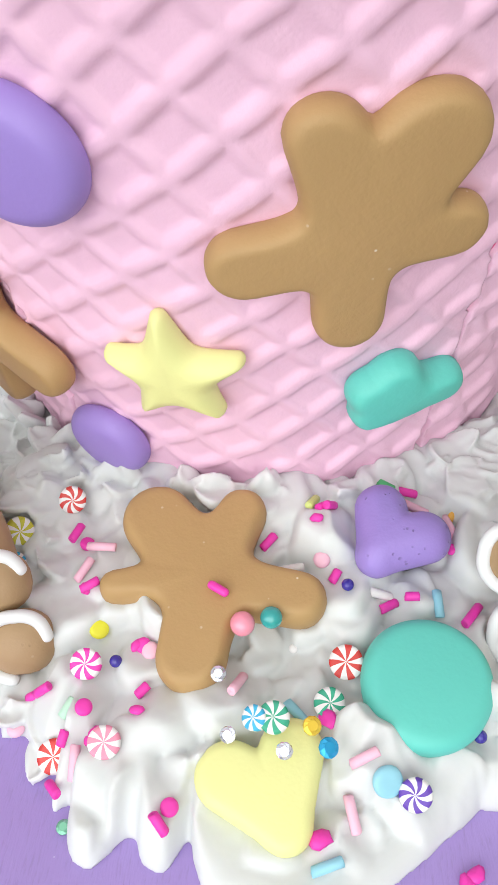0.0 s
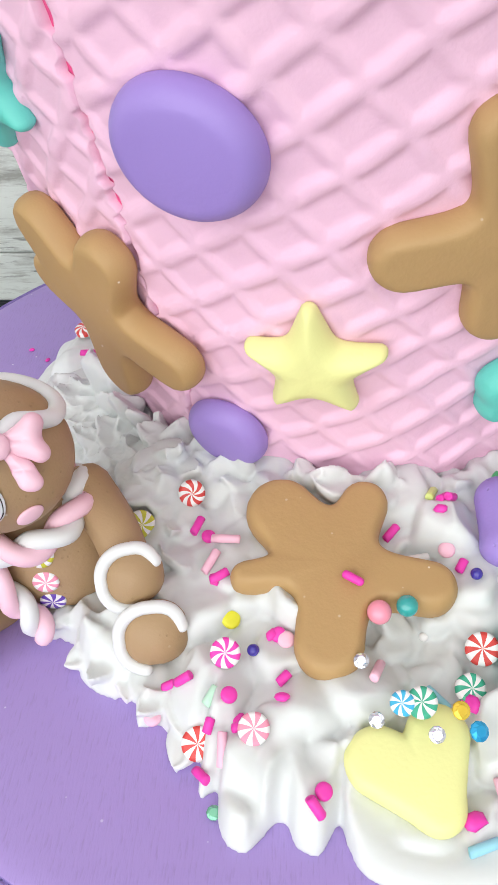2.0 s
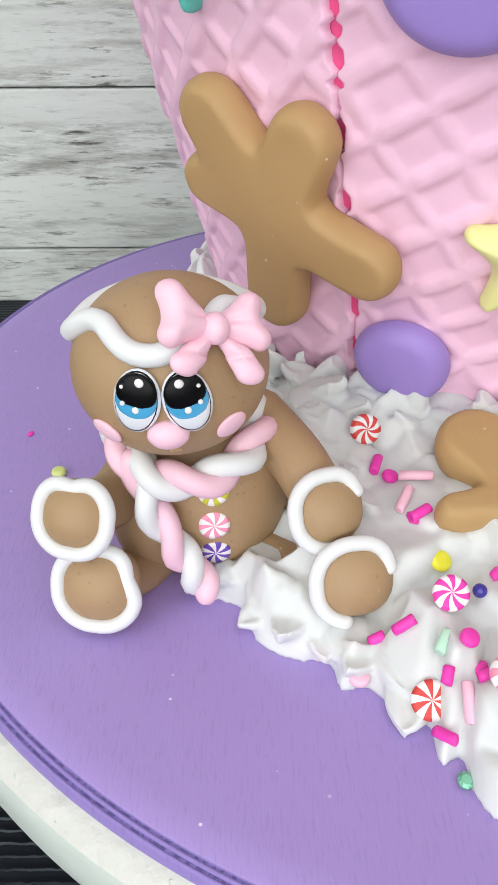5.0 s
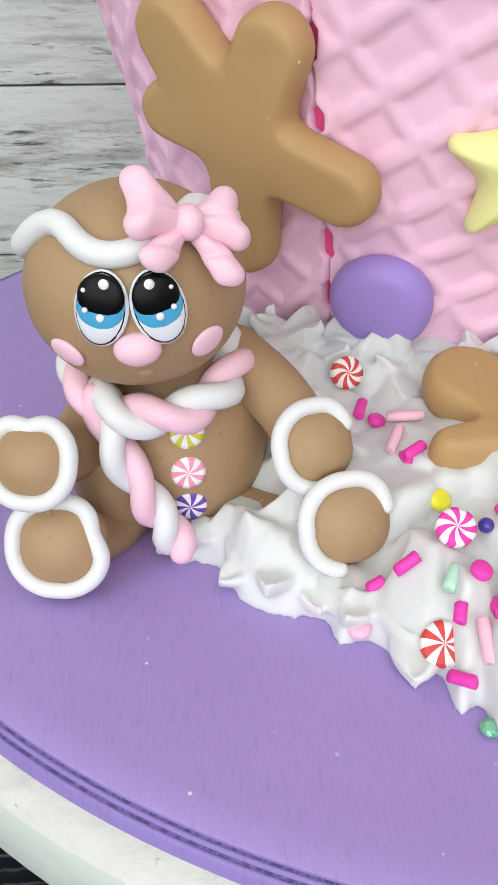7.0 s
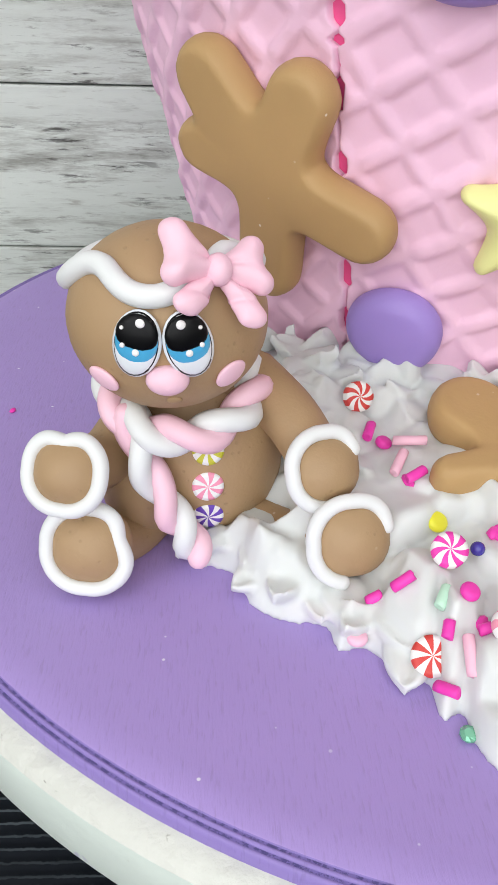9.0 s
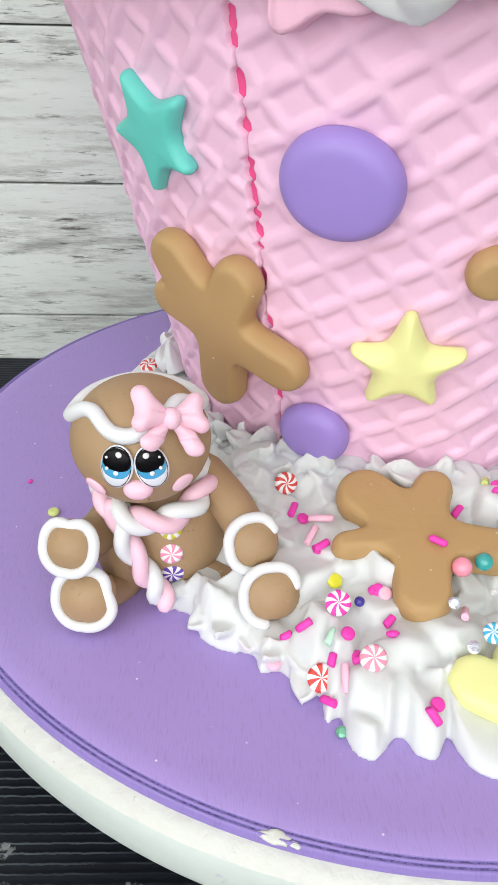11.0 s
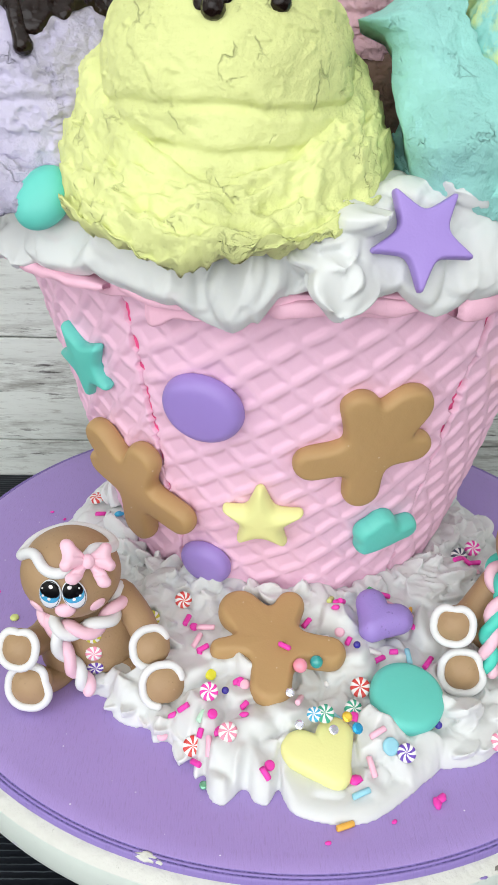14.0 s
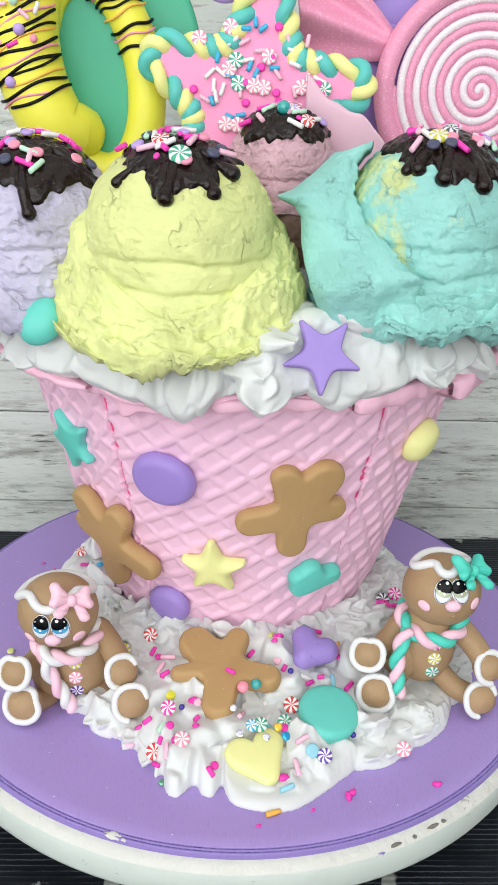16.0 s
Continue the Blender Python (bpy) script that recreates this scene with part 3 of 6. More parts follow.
def paint_chip(deg, r, z, long, wide, thick, mat, label, seed):
    """A flake or a smudge of paint on the board's edge."""
    P, F = ball((0, 0, 0), long, wide, thick, 8, 16)
    P = P * (1 + 0.45 * fbm(P, 600, 3, seed))[:, None]
    a = math.radians(deg)
    out, side = np.array((math.sin(a), -math.cos(a), 0)), np.array((math.cos(a), math.sin(a), 0))
    lean = out * 0.55 + np.array((0, 0, 0.83)) if z > -0.0065 else out
    along = np.cross(lean, side)
    c = np.array((BX, BY, z)) + out * r
    Builder().add(c + np.outer(P[:, 0], side) + np.outer(P[:, 1], along) + np.outer(P[:, 2], lean), F).make("paint_chip", mat, board, label, tuple(c))


paint_chip(-18.2, BR + 0.0030, -0.0009, 0.0040, 0.0017, 0.0006, BEVEL_WHITE, "crusty white paint blob", 1.0)
paint_chip(-16.6, BR + 0.0034, -0.0012, 0.0016, 0.0008, 0.0005, BEVEL_WHITE, "crusty white paint blob", 2.0)
paint_chip(17.6, BR + 0.0089, -0.0098, 0.0034, 0.0024, 0.0003, BOARD_RIM, "purple paint smudge", 3.0)
paint_chip(19.6, BR + 0.0086, -0.0078, 0.0018, 0.0012, 0.0004, BOARD_RIM, "purple paint smudge", 4.0)
for deg, r, z, long in ((22.0, 0.0078, -0.0058, 0.0036), (25.2, 0.0076, -0.0057, 0.0016), (28.6, 0.0072, -0.0054, 0.0040), (30.6, 0.0072, -0.0054, 0.0020)):
    paint_chip(deg, BR + r, z, long * 0.8, 0.0010, 0.0004, BARE_WOOD, "dark chip of bare wood", deg)


# ---- whipped cream mound round the pot's foot ----
EDGE = np.array([(-180, .125), (-120, .124), (-100, .123), (-84, .129), (-62, .124), (-48, .122), (-42, .127), (-38.5, .145), (-36, .1575), (-34.5, .1585), (-31.5, .1555), (-29, .1625), (-25, .1645), (-22.6, .162), (-21, .1675), (-19.2, .1655), (-16, .172), (-14.6, .1712), (-13.7, .1797), (-12.5, .1775),
                 (-11.7, .185), (-10.6, .1895), (-9.2, .1898), (-8.3, .1855), (-7.6, .182), (-6.8, .182), (-6.1, .186), (-5.2, .1878), (-4.2, .1874), (-3.5, .183), (-2.9, .180), (-2.3, .186), (-0.7, .1926), (4, .1965), (8, .1955), (12.5, .188), (16, .182), (22, .1815), (34, .1795), (41, .174), (47, .171), (60, .165), (75, .145), (90, .127), (120, .122), (180, .125)])
SOFT_EDGE = np.array([(a, r) for a, r in spline(EDGE, 1100)])
SOFT_EDGE[:, 0] = np.maximum.accumulate(SOFT_EDGE[:, 0])


def rim_radius(a):
    """How far the mound reaches from the pot's axis, in scalloped lobes."""
    a = np.asarray(a, float)
    beat = np.abs(np.sin(np.radians(a) * 17 + 0.8 * np.sin(np.radians(a) * 5))) ** 0.6
    petal = np.abs(np.sin(np.radians(a) * 27 + 1.3 * np.sin(np.radians(a) * 11) + 0.6)) ** 0.6
    lobes = np.where(a < -15, 0.45 * (petal - 0.7), beat - 0.75)
    calm = 1 - 0.92 * np.exp(-((a + 2) / 15) ** 6)
    return np.interp(a, SOFT_EDGE[:, 0], SOFT_EDGE[:, 1]) + (0.0038 * lobes + 0.0005 * np.sin(np.radians(a) * 47 + 1)) * calm


rng = np.random.RandomState(7)
FOLDS = []
for k in range(760):
    a = rng.uniform(-180, 180) if k > 610 else rng.uniform(-74, 76)
    r_out = float(rim_radius(a))
    q = 0.088 + (r_out - 0.094) * rng.uniform(0, 1) ** 0.8
    size = rng.uniform(0.0036, 0.0072) if k % 4 else rng.uniform(0.0080, 0.0125)
    heading = math.radians(a) + rng.normal(0, 0.95)
    FOLDS.append((AX + q * math.sin(math.radians(a)), AY - q * math.cos(math.radians(a)), size, rng.uniform(0.65, 1.35), heading, size * rng.uniform(0.5, 1.5), rng.uniform(-0.9, 0.9), rng.uniform(-0.2, 0.55)))
for a, q, size, asp, h in ((-13.1, 0.1715, 0.0100, 0.42, 0.0060), (-9.7, 0.1770, 0.0145, 0.58, 0.0058), (-5.0, 0.1765, 0.0120, 0.58, 0.0056), (-0.5, 0.1820, 0.0120, 0.75, 0.0050), (3.5, 0.1860, 0.0110, 0.80, 0.0050), (8.0, 0.1840, 0.0120, 0.75, 0.0055)):
    FOLDS.append((AX + q * math.sin(math.radians(a)), AY - q * math.cos(math.radians(a)), size, asp, math.radians(a), h, 0.0, 0.1))
for k, a in enumerate(np.arange(-78, 80, 5.2)):
    q, size = 0.0965 + rng.uniform(-0.002, 0.004), rng.uniform(0.0070, 0.0105)
    a = a + rng.uniform(-1.5, 1.5)
    FOLDS.append((AX + q * math.sin(math.radians(a)), AY - q * math.cos(math.radians(a)), size, rng.uniform(0.6, 0.95), math.radians(a + 180 + rng.uniform(-25, 25)), rng.uniform(0.0085, 0.0125), rng.uniform(-0.5, 0.5), 0.25))
for k, a in enumerate(list(np.linspace(-37, -15, 10)) + list(np.linspace(14, 52, 15))):
    size = rng.uniform(0.0065, 0.0100)
    q = float(np.interp(a, SOFT_EDGE[:, 0], SOFT_EDGE[:, 1])) - size * 0.85
    heading = math.radians(a + (26, -18, 8)[k % 3] + rng.uniform(-8, 8))
    FOLDS.append((AX + q * math.sin(math.radians(a)), AY - q * math.cos(math.radians(a)), size, rng.uniform(0.42, 0.62), heading, rng.uniform(0.0060, 0.0085), rng.uniform(-0.6, 0.6), -0.1))
DENTS = [(0.0095, -0.1350, 0.0165, 0.0112), (0.0455, -0.1113, 0.0165, 0.0170), (0.0390, -0.0730, 0.0140, 0.0260), (-0.0092, -0.0872, 0.0180, 0.0240), (0.0120, -0.0890, 0.0080, 0.0240), (-0.0110, -0.1060, 0.0090, 0.0200), (-0.0555, -0.1065, 0.0075, 0.0070), (-0.0930, -0.0800, 0.0110, 0.0010), (0.0725, -0.1000, 0.0100, 0.0090), (0.1050, -0.0820, 0.0140, 0.0090), (-0.0730, -0.0865, 0.0070, 0.0110)]
PEAKS = []
for x, y, size, tall, turn in ((0.1180, -0.0905, 0.0110, 0.0120, 0.5), (0.1090, -0.0960, 0.0095, 0.0100, 1.0), (-0.0790, -0.0950, 0.0080, 0.0110, 0.2), (-0.0770, -0.0960, 0.0100, 0.0080, 0.4), (-0.0690, -0.1040, 0.0080, 0.0060, 1.4), (-0.0715, -0.0900, 0.0090, 0.0110, 0.9), (-0.0640, -0.0960, 0.0080, 0.0080, 2.2), (0.0345, -0.1240, 0.0110, 0.0110, 0.3), (0.0290, -0.1195, 0.0090, 0.0080, 1.1), (-0.0080, -0.1300, 0.0080, 0.0060, 2.0)):
    PEAKS.append((x, y, size, tall, turn))
for k in range(5):
    a = -48 + 6.5 * k + rng.uniform(-0.8, 0.8)
    q = float(np.interp(a, SOFT_EDGE[:, 0], SOFT_EDGE[:, 1])) - rng.uniform(0.004, 0.009)
    PEAKS.append((AX + q * math.sin(math.radians(a)), AY - q * math.cos(math.radians(a)), rng.uniform(0.0065, 0.0095), rng.uniform(0.005, 0.009), rng.uniform(0, 6.28)))
for k in range(24):
    a = rng.uniform(-75, 78)
    q = 0.095 + (float(rim_radius(a)) - 0.103) * rng.uniform(0, 1)
    PEAKS.append((AX + q * math.sin(math.radians(a)), AY - q * math.cos(math.radians(a)), rng.uniform(0.005, 0.0085), rng.uniform(0.003, 0.0065), rng.uniform(0, 6.28)))


def cream_height(X, Y):
    """The mound's height over the board: a slope laid with overlapping folds, each rising to a crisp lip, and a few drawn-up peaks."""
    X, Y = np.atleast_1d(np.asarray(X, float)), np.atleast_1d(np.asarray(Y, float))
    r = np.hypot(X - AX, Y - AY)
    a = np.degrees(np.arctan2(X - AX, -(Y - AY)))
    rim = rim_radius(a)
    base = 0.0245 - (r - 0.09) * 0.240
    X, Y = X + 0.0009 * np.sin(230 * Y + 140 * X) + 0.0003 * np.sin(610 * X - 420 * Y), Y + 0.0009 * np.sin(210 * X - 170 * Y + 1) + 0.0003 * np.sin(560 * Y + 330 * X)
    best = np.zeros(X.shape)
    for x, y, s, asp, turn, h, skew, cup in FOLDS:
        near = np.nonzero((np.abs(X - x) < 1.8 * s) & (np.abs(Y - y) < 1.8 * s))[0]
        if not len(near):
            continue
        dx, dy = X[near] - x, Y[near] - y
        v = dx * math.sin(turn) - dy * math.cos(turn)
        u = dx * math.cos(turn) + dy * math.sin(turn)
        v = v + skew * u * u / s * 0.5
        w = u / (s * asp)
        d = w ** 2 + (v / s) ** 2
        t = np.clip((v / s + 1) / 2, 0, 1)
        lump = h * (0.20 + 0.80 * t ** 1.1) * np.sqrt(np.clip(1 - d ** 2.6, 0, 1)) * (1 - cup * np.exp(-(w / 0.55) ** 2) * t)
        best[near] = (best[near] ** 9 + np.where(d < 1, lump, 0) ** 9) ** (1 / 9)
    for x, y, s, h, ph in PEAKS:
        near = np.nonzero((np.abs(X - x) < s) & (np.abs(Y - y) < s))[0]
        if not len(near):
            continue
        dx, dy = X[near] - x, Y[near] - y
        d = np.hypot(dx, dy) / s * (1 + 0.3 * np.sin(3 * np.arctan2(dy, dx) + ph))
        best[near] += h * np.clip(1 - d, 0, 1) ** 1.7
    inside = np.interp(a, SOFT_EDGE[:, 0], SOFT_EDGE[:, 1]) - 0.001 - r
    z = np.maximum(base + best, 0.0045)
    z = np.minimum(z, 0.0044 + 0.36 * np.maximum(inside, 0) + (0.30 + 0.65 * np.clip(inside / 0.018, 0, 1)) * best)
    for x, y, s, most in DENTS:
        d = np.hypot(X - x, Y - y) / s
        z = np.where(d < 1.6, np.minimum(z, most + 0.014 * np.clip(d - 0.75, 0, 1) / 0.85), z)
    lip = (1 - (1 - np.clip((rim - r) / 0.0066, 0, 1)) ** 2) ** 0.62
    return np.where(r < rim, z * lip, 0.0)


ang = np.concatenate([np.arange(-180, -100, 0.9), np.arange(-100, 100, 0.16), np.arange(100, 180, 0.9)])
count = len(ang)
fr = np.concatenate([np.linspace(0, 0.9, 150), 0.9 + 0.1 * np.sin(np.linspace(0.06, np.pi / 2, 20))])
RR = 0.080 + np.outer(fr, rim_radius(ang) - 0.080)
XX, YY = AX + RR * np.sin(np.radians(ang)), AY - RR * np.cos(np.radians(ang))
ZZ = cream_height(XX.ravel(), YY.ravel())
P = np.stack([XX.ravel(), YY.ravel(), ZZ], 1)
fold = fbm(P, 110, 3, 3.1)
P[:, 2] += fold * 0.0004 * smoothstep(ZZ, 0.003, 0.010)
P[-count:, 2] = 0.0
foot = P[:count] * (1, 1, 0)
HEAP = Builder().add(np.concatenate([foot, P]), [tuple(reversed(q)) for q in grid(len(fr) + 1, count, True, True)])


# ---- waffle pot ----
pot = tagged(empty("waffle_pot", (AX, AY, 0)), "tall pink waffle-patterned clay pot flaring to the top", "pot")
SLANT = GROW / math.hypot(1, GROW)
STEP = ((0.01115, 0.00832), (0.00818, -0.00965))


def waffle(u, v):
    """Height of the relief on the flat sheet: sunken cells between plump slanting bars and lower cross ridges."""
    (ax, ay), (bx, by) = STEP
    det = ax * by - ay * bx
    p, q = (u * by - v * bx) / det, (v * ax - u * ay) / det
    e, f = np.abs(q - np.round(q)), np.abs(p - np.round(p))
    side = q - np.round(q)
    bar = 1 - smoothstep(np.where(side > 0, e * 1.25, e * 0.85), 0.07, 0.27)
    cross = 1 - smoothstep(f, 0.03, 0.22)
    pillow = 0.70 + 0.30 * smoothstep(f, 0.06, 0.30)
    return np.maximum(bar * pillow, 0.62 * cross)


def seam_gap(zs, seed):
    """Half width in degrees of the ragged gap between two sheets, up the pot."""
    P = np.stack([0 * zs, zs, 0 * zs + 1.0], 1)
    wide = smoothstep(fbm(P, 140, 2, seed), -0.09, 0.07) * (0.80 + 0.4 * fbm(P, 40, 2, seed + 3))
    return np.clip(wide, 0.0, 1.05) + 0.02, 0.35 * fbm(P, 60, 3, seed + 8)


def pot_panel(a0, a1, seed):
    """One waffle sheet between two seams, its cut edges turned in."""
    rows = 210
    inner = np.concatenate([[0, 0.25, 0.5, 0.8], np.arange(1.2, a1 - a0 - 1.1, 0.36), [a1 - a0 - 0.8, a1 - a0 - 0.5, a1 - a0 - 0.25, a1 - a0]]) + a0
    S = np.linspace(0.0, POT_TOP, rows)
    AA, SS = np.meshgrid(inner, S)
    cols = len(inner)
    gap0, way0 = seam_gap(S, 4.0 + a0 % 360)
    gap1, way1 = seam_gap(S, 4.0 + a1 % 360)
    left = np.clip(1 - (AA - a0) / 3.0, 0, 1)
    right = np.clip(1 - (a1 - AA) / 3.0, 0, 1)
    A2 = AA + left * (gap0 + way0)[:, None] - right * (gap1 - way1)[:, None]
    phi = np.radians(A2 - (a0 + a1) / 2) * SLANT
    s = (R0 + GROW * SS) / SLANT
    wx = 0.0004 * np.sin(SS * 160 + AA * 0.11 + seed) + 0.0003 * np.sin(AA * 0.37 - SS * 330)
    wy = 0.0004 * np.sin(AA * 0.16 + SS * 90 + 2 * seed) + 0.0003 * np.sin(AA * 0.44 + SS * 270)
    H = waffle(s * np.sin(phi) + 0.0608 + wx, s * np.cos(phi) - 0.4915 + wy)
    flat = np.stack([s.ravel() * np.sin(phi).ravel(), SS.ravel(), np.full(SS.size, seed)], 1)
    wob = fbm(flat, 45, 3, seed).reshape(SS.shape)
    fine = fbm(flat, 260, 2, seed + 2).reshape(SS.shape)
    near = np.minimum(AA - a0, a1 - AA) * 0.00203
    h = 0.0015 * H + 0.0009 * wob - 0.0005
    press = np.exp(-near / 0.003)
    h = h * (1 - 0.55 * press) + press * (0.0006 + 0.0010 * wob + 0.0005 * fine) - 0.0009 * np.exp(-near / 0.0005)
    r = R0 + GROW * SS + h
    r[:, 0] -= 0.0024
    r[:, -1] -= 0.0024
    V = np.stack([AX + r * np.sin(np.radians(A2)), AY - r * np.cos(np.radians(A2)), SS], -1).reshape(-1, 3)
    return Builder().add(V, grid(rows, cols)).make("panel", PINK_WAFFLE, pot, "", (AX, AY, 0))


SEAMS = [-34.0, 32.2, 98, 164, 230, 326]
for k in range(5):
    pot_panel(SEAMS[k], SEAMS[k + 1], 2.0 + k)
core = [(R0 - 0.0024 + GROW * z, z) for z in np.linspace(0, POT_TOP, 8)] + [(0.0, POT_TOP - 0.001)]
Builder().add(*lathe(core, 120, AX, AY)).make("core", SEAM_PINK, pot, "pink inner wall of the pot", (AX, AY, 0))


def rim_slab(a0, a1, r0, r1, z, thick, tilt, seed):
    """One broken wafer of the pot's rim: a curved slab with worn edges."""
    n = max(10, int((a1 - a0) / 0.8))
    V = []
    m = 14
    for i, a in enumerate(np.linspace(a0, a1, n)):
        jit = 0.0022 * noise.noise((a * 0.12, seed, 0.3)) + 0.0010 * noise.noise((a * 0.7, seed, 2.3))
        th = thick * (1 + 0.35 * noise.noise((a * 0.16, seed, 5.1)))
        dz = tilt * (i / (n - 1) - 0.5) + 0.0014 * noise.noise((a * 0.22, seed, 7))
        end = math.sqrt(max(0.0, 1 - (1 - min(i, n - 1 - i) / 3.0) ** 2)) if min(i, n - 1 - i) < 3 else 1.0
        wide = (r1 - r0) * (0.90 + 0.10 * end) + jit
        for t in np.linspace(0, 2 * math.pi, m, endpoint=False):
            c, q = math.cos(t), math.sin(t)
            rr = r0 + wide * (0.5 + 0.5 * math.copysign(abs(c) ** 0.16, c))
            h = -th / 2 + th / 2 * math.copysign(abs(q) ** 0.32, q) * (0.55 + 0.45 * end)
            V.append((AX + rr * math.sin(math.radians(a)), AY - rr * math.cos(math.radians(a)), z + dz + h))
    F = grid(n, m, False, True)
    F += [tuple(range(m)), tuple(reversed(range((n - 1) * m, n * m)))]
    return Builder().add(V, F).make("rim_wafer", PINK_RIM, pot, "", (AX, AY, z))


for k, (a0, a1, r1, z, th, tilt) in enumerate([(-96, -60, .149, .1850, .0042, .002), (-60.4, -33, .1445, .1845, .004, -.001), (-31.5, -20, .1405, .1830, .0045, -.006), (-8, 19, .1385, .1845, .0055, .003),
                                               (20, 44, .1415, .1870, .009, .006), (43, 56, .150, .1890, .012, .003), (56.5, 95, .148, .1880, .008, 0), (95.5, 140, .146, .186, .007, .002), (141, 185, .147, .186, .007, 0), (186, 225, .146, .186, .007, 0), (225.5, 263.5, .147, .185, .007, -.002)]):
    rim_slab(a0, a1, 0.112, r1, z, th, tilt, 3.7 * k)
rim_slab(-28, -14.5, 0.118, 0.1362, 0.1835, 0.0125, 0.006, 61.0)
rim_slab(-97, 262.9, 0.108, 0.1365, 0.1862, 0.008, 0.0, 77.0)


# ---- clay pieces stuck on the pot ----
def stuck(name, shape, deg, z, mat, label, category, top=0.005, under=0.003, edge=0.0045, dome=0.0015, lift=0.0022, group="", flat=0.0):
    V, F = puffy(*shape, top, under, edge, dome)
    at, side, up, out = pot_frame(deg, z)
    level = np.array(at) + np.outer(V[:, 0], side) + np.outer(V[:, 1], up) + np.outer(V[:, 2] + lift, out)
    ob = Builder().add(bend_on_pot(V, deg, z, lift) * (1 - flat) + level * flat, F).make(name, mat, None, "", at)
    return tagged(ob, label, category, group)


def rotated(shape, deg):
    th, r = shape
    k = int(round(math.radians(deg) / (2 * math.pi) * len(th)))
    return th, np.roll(r, k)


stuck("clay_oval", rotated(oval_rim(0.0166, 0.0160, 120, 0.008, 1.0), -12), -20.4, 0.1328, PURPLE, "smooth purple clay oval stuck on the waffle pot", "candy", 0.0052, 0.003, 0.0050, 0.0012)
stuck("clay_oval", rotated(oval_rim(0.0121, 0.0128, 80, 0.02, 2.0), -20), -25.2, 0.0420, PURPLE, "purple clay oval low on the waffle pot", "candy", 0.0046, 0.003, 0.0045, 0.0012)
stuck("clay_star", star_rim(0.0176, 0.0140, 0.02, 150, 0.12, (1.14, 0.95, 1.0, 1.0, 1.03)), -9.0, 0.0768, YELLOW, "pale yellow puffy clay star on the waffle pot", "star", 0.005, 0.003, 0.0055, 0.0012)
stuck("clay_star", star_rim(0.0186, 0.0140, 0.38, 180, 0.10, (1.0, 1.08, 1.0, 0.88, 1.02)), -50.0, 0.1380, TEAL, "flat teal clay star on the waffle pot", "star", 0.0032, 0.003, 0.0022, 0.0006)
stuck("gingerbread_cookie", reach_of(limbs([(-0.0155, 0.0218, 0.0090), (0.0102, 0.0200, 0.0082), (-0.0226, 0.0046, 0.0068), (0.0238, -0.0085, 0.0080), (-0.0055, -0.0255, 0.0088)], 0.0016), 0.06, 150), -42.5, 0.0790, COOKIE,
      "plain tan gingerbread man cookie wrapped on the pot", "cookie", 0.0050, 0.004, 0.0026, 0.0006, 0.0040, "gingerbread cookies", 0.55)
stuck("gingerbread_cookie", reach_of(limbs([(0.0122, 0.0212, 0.0106), (-0.0066, 0.0236, 0.0072), (0.0215, 0.0000, 0.0070), (-0.0215, -0.0052, 0.0080), (0.0014, -0.0214, 0.0084)], 0.0016), 0.06, 150), 12.4, 0.1150, COOKIE,
      "plain tan gingerbread man cookie on the pot's front", "cookie", 0.0048, 0.003, 0.0026, 0.0006, 0.0016, "gingerbread cookies")
def cloud_shape(X, Y):
    """Four bumps over a straight lower edge, tipped up to one side."""
    c, n = math.cos(math.radians(13)), math.sin(math.radians(13))
    a, b = X * c + Y * n, Y * c - X * n
    bumps = limbs([(-0.0090, -0.0030, 0.0060), (-0.0082, 0.0042, 0.0066), (-0.0024, 0.0078, 0.0062), (0.0096, -0.0016, 0.0056)], 0.0008)(a, b)
    return np.maximum(bumps, -b - 0.0080)


stuck("clay_cloud", reach_of(cloud_shape, 0.04, 150), 23.2, 0.0660, TEAL, "teal clay cloud stuck on the waffle pot", "candy", 0.0058, 0.003, 0.0032, 0.001)
stuck("clay_egg", rotated(oval_rim(0.0128, 0.0112, 80, 0.04, 0.5), 30), 49.5, 0.1435, YELLOW, "pale yellow clay egg on the waffle pot", "candy", 0.006, 0.003, 0.007, 0.003)


# ---- clay pieces lying in the whipped cream ----
def cream_normal(x, y, span=0.006):
    xs, ys = np.array([x - span, x + span, x, x]), np.array([y, y, y - span, y + span])
    h = cream_height(xs, ys)
    return Vector((-(h[1] - h[0]) / (2 * span), -(h[3] - h[2]) / (2 * span), 1)).normalized()


def tilted(at, normal, deg):
    """A pose whose z lies along the normal, turned by deg about it."""
    z = Vector(normal).normalized()
    x = Vector((1, 0, 0))
    x = (x - z * x.dot(z)).normalized()
    m = Matrix((x, z.cross(x), z)).transposed().to_4x4()
    return Matrix.Translation(at) @ m @ Matrix.Rotation(math.radians(deg), 4, "Z")


def lying(name, shape, at, normal, deg, mat, label, category, top=0.004, under=0.006, edge=0.0045, dome=0.001, group=""):
    V, F = puffy(*shape, top, under, edge, dome)
    ob = Builder().add(V, F).make(name, mat)
    ob.matrix_world = tilted(at, normal, deg)
    return tagged(ob, label, category, group)


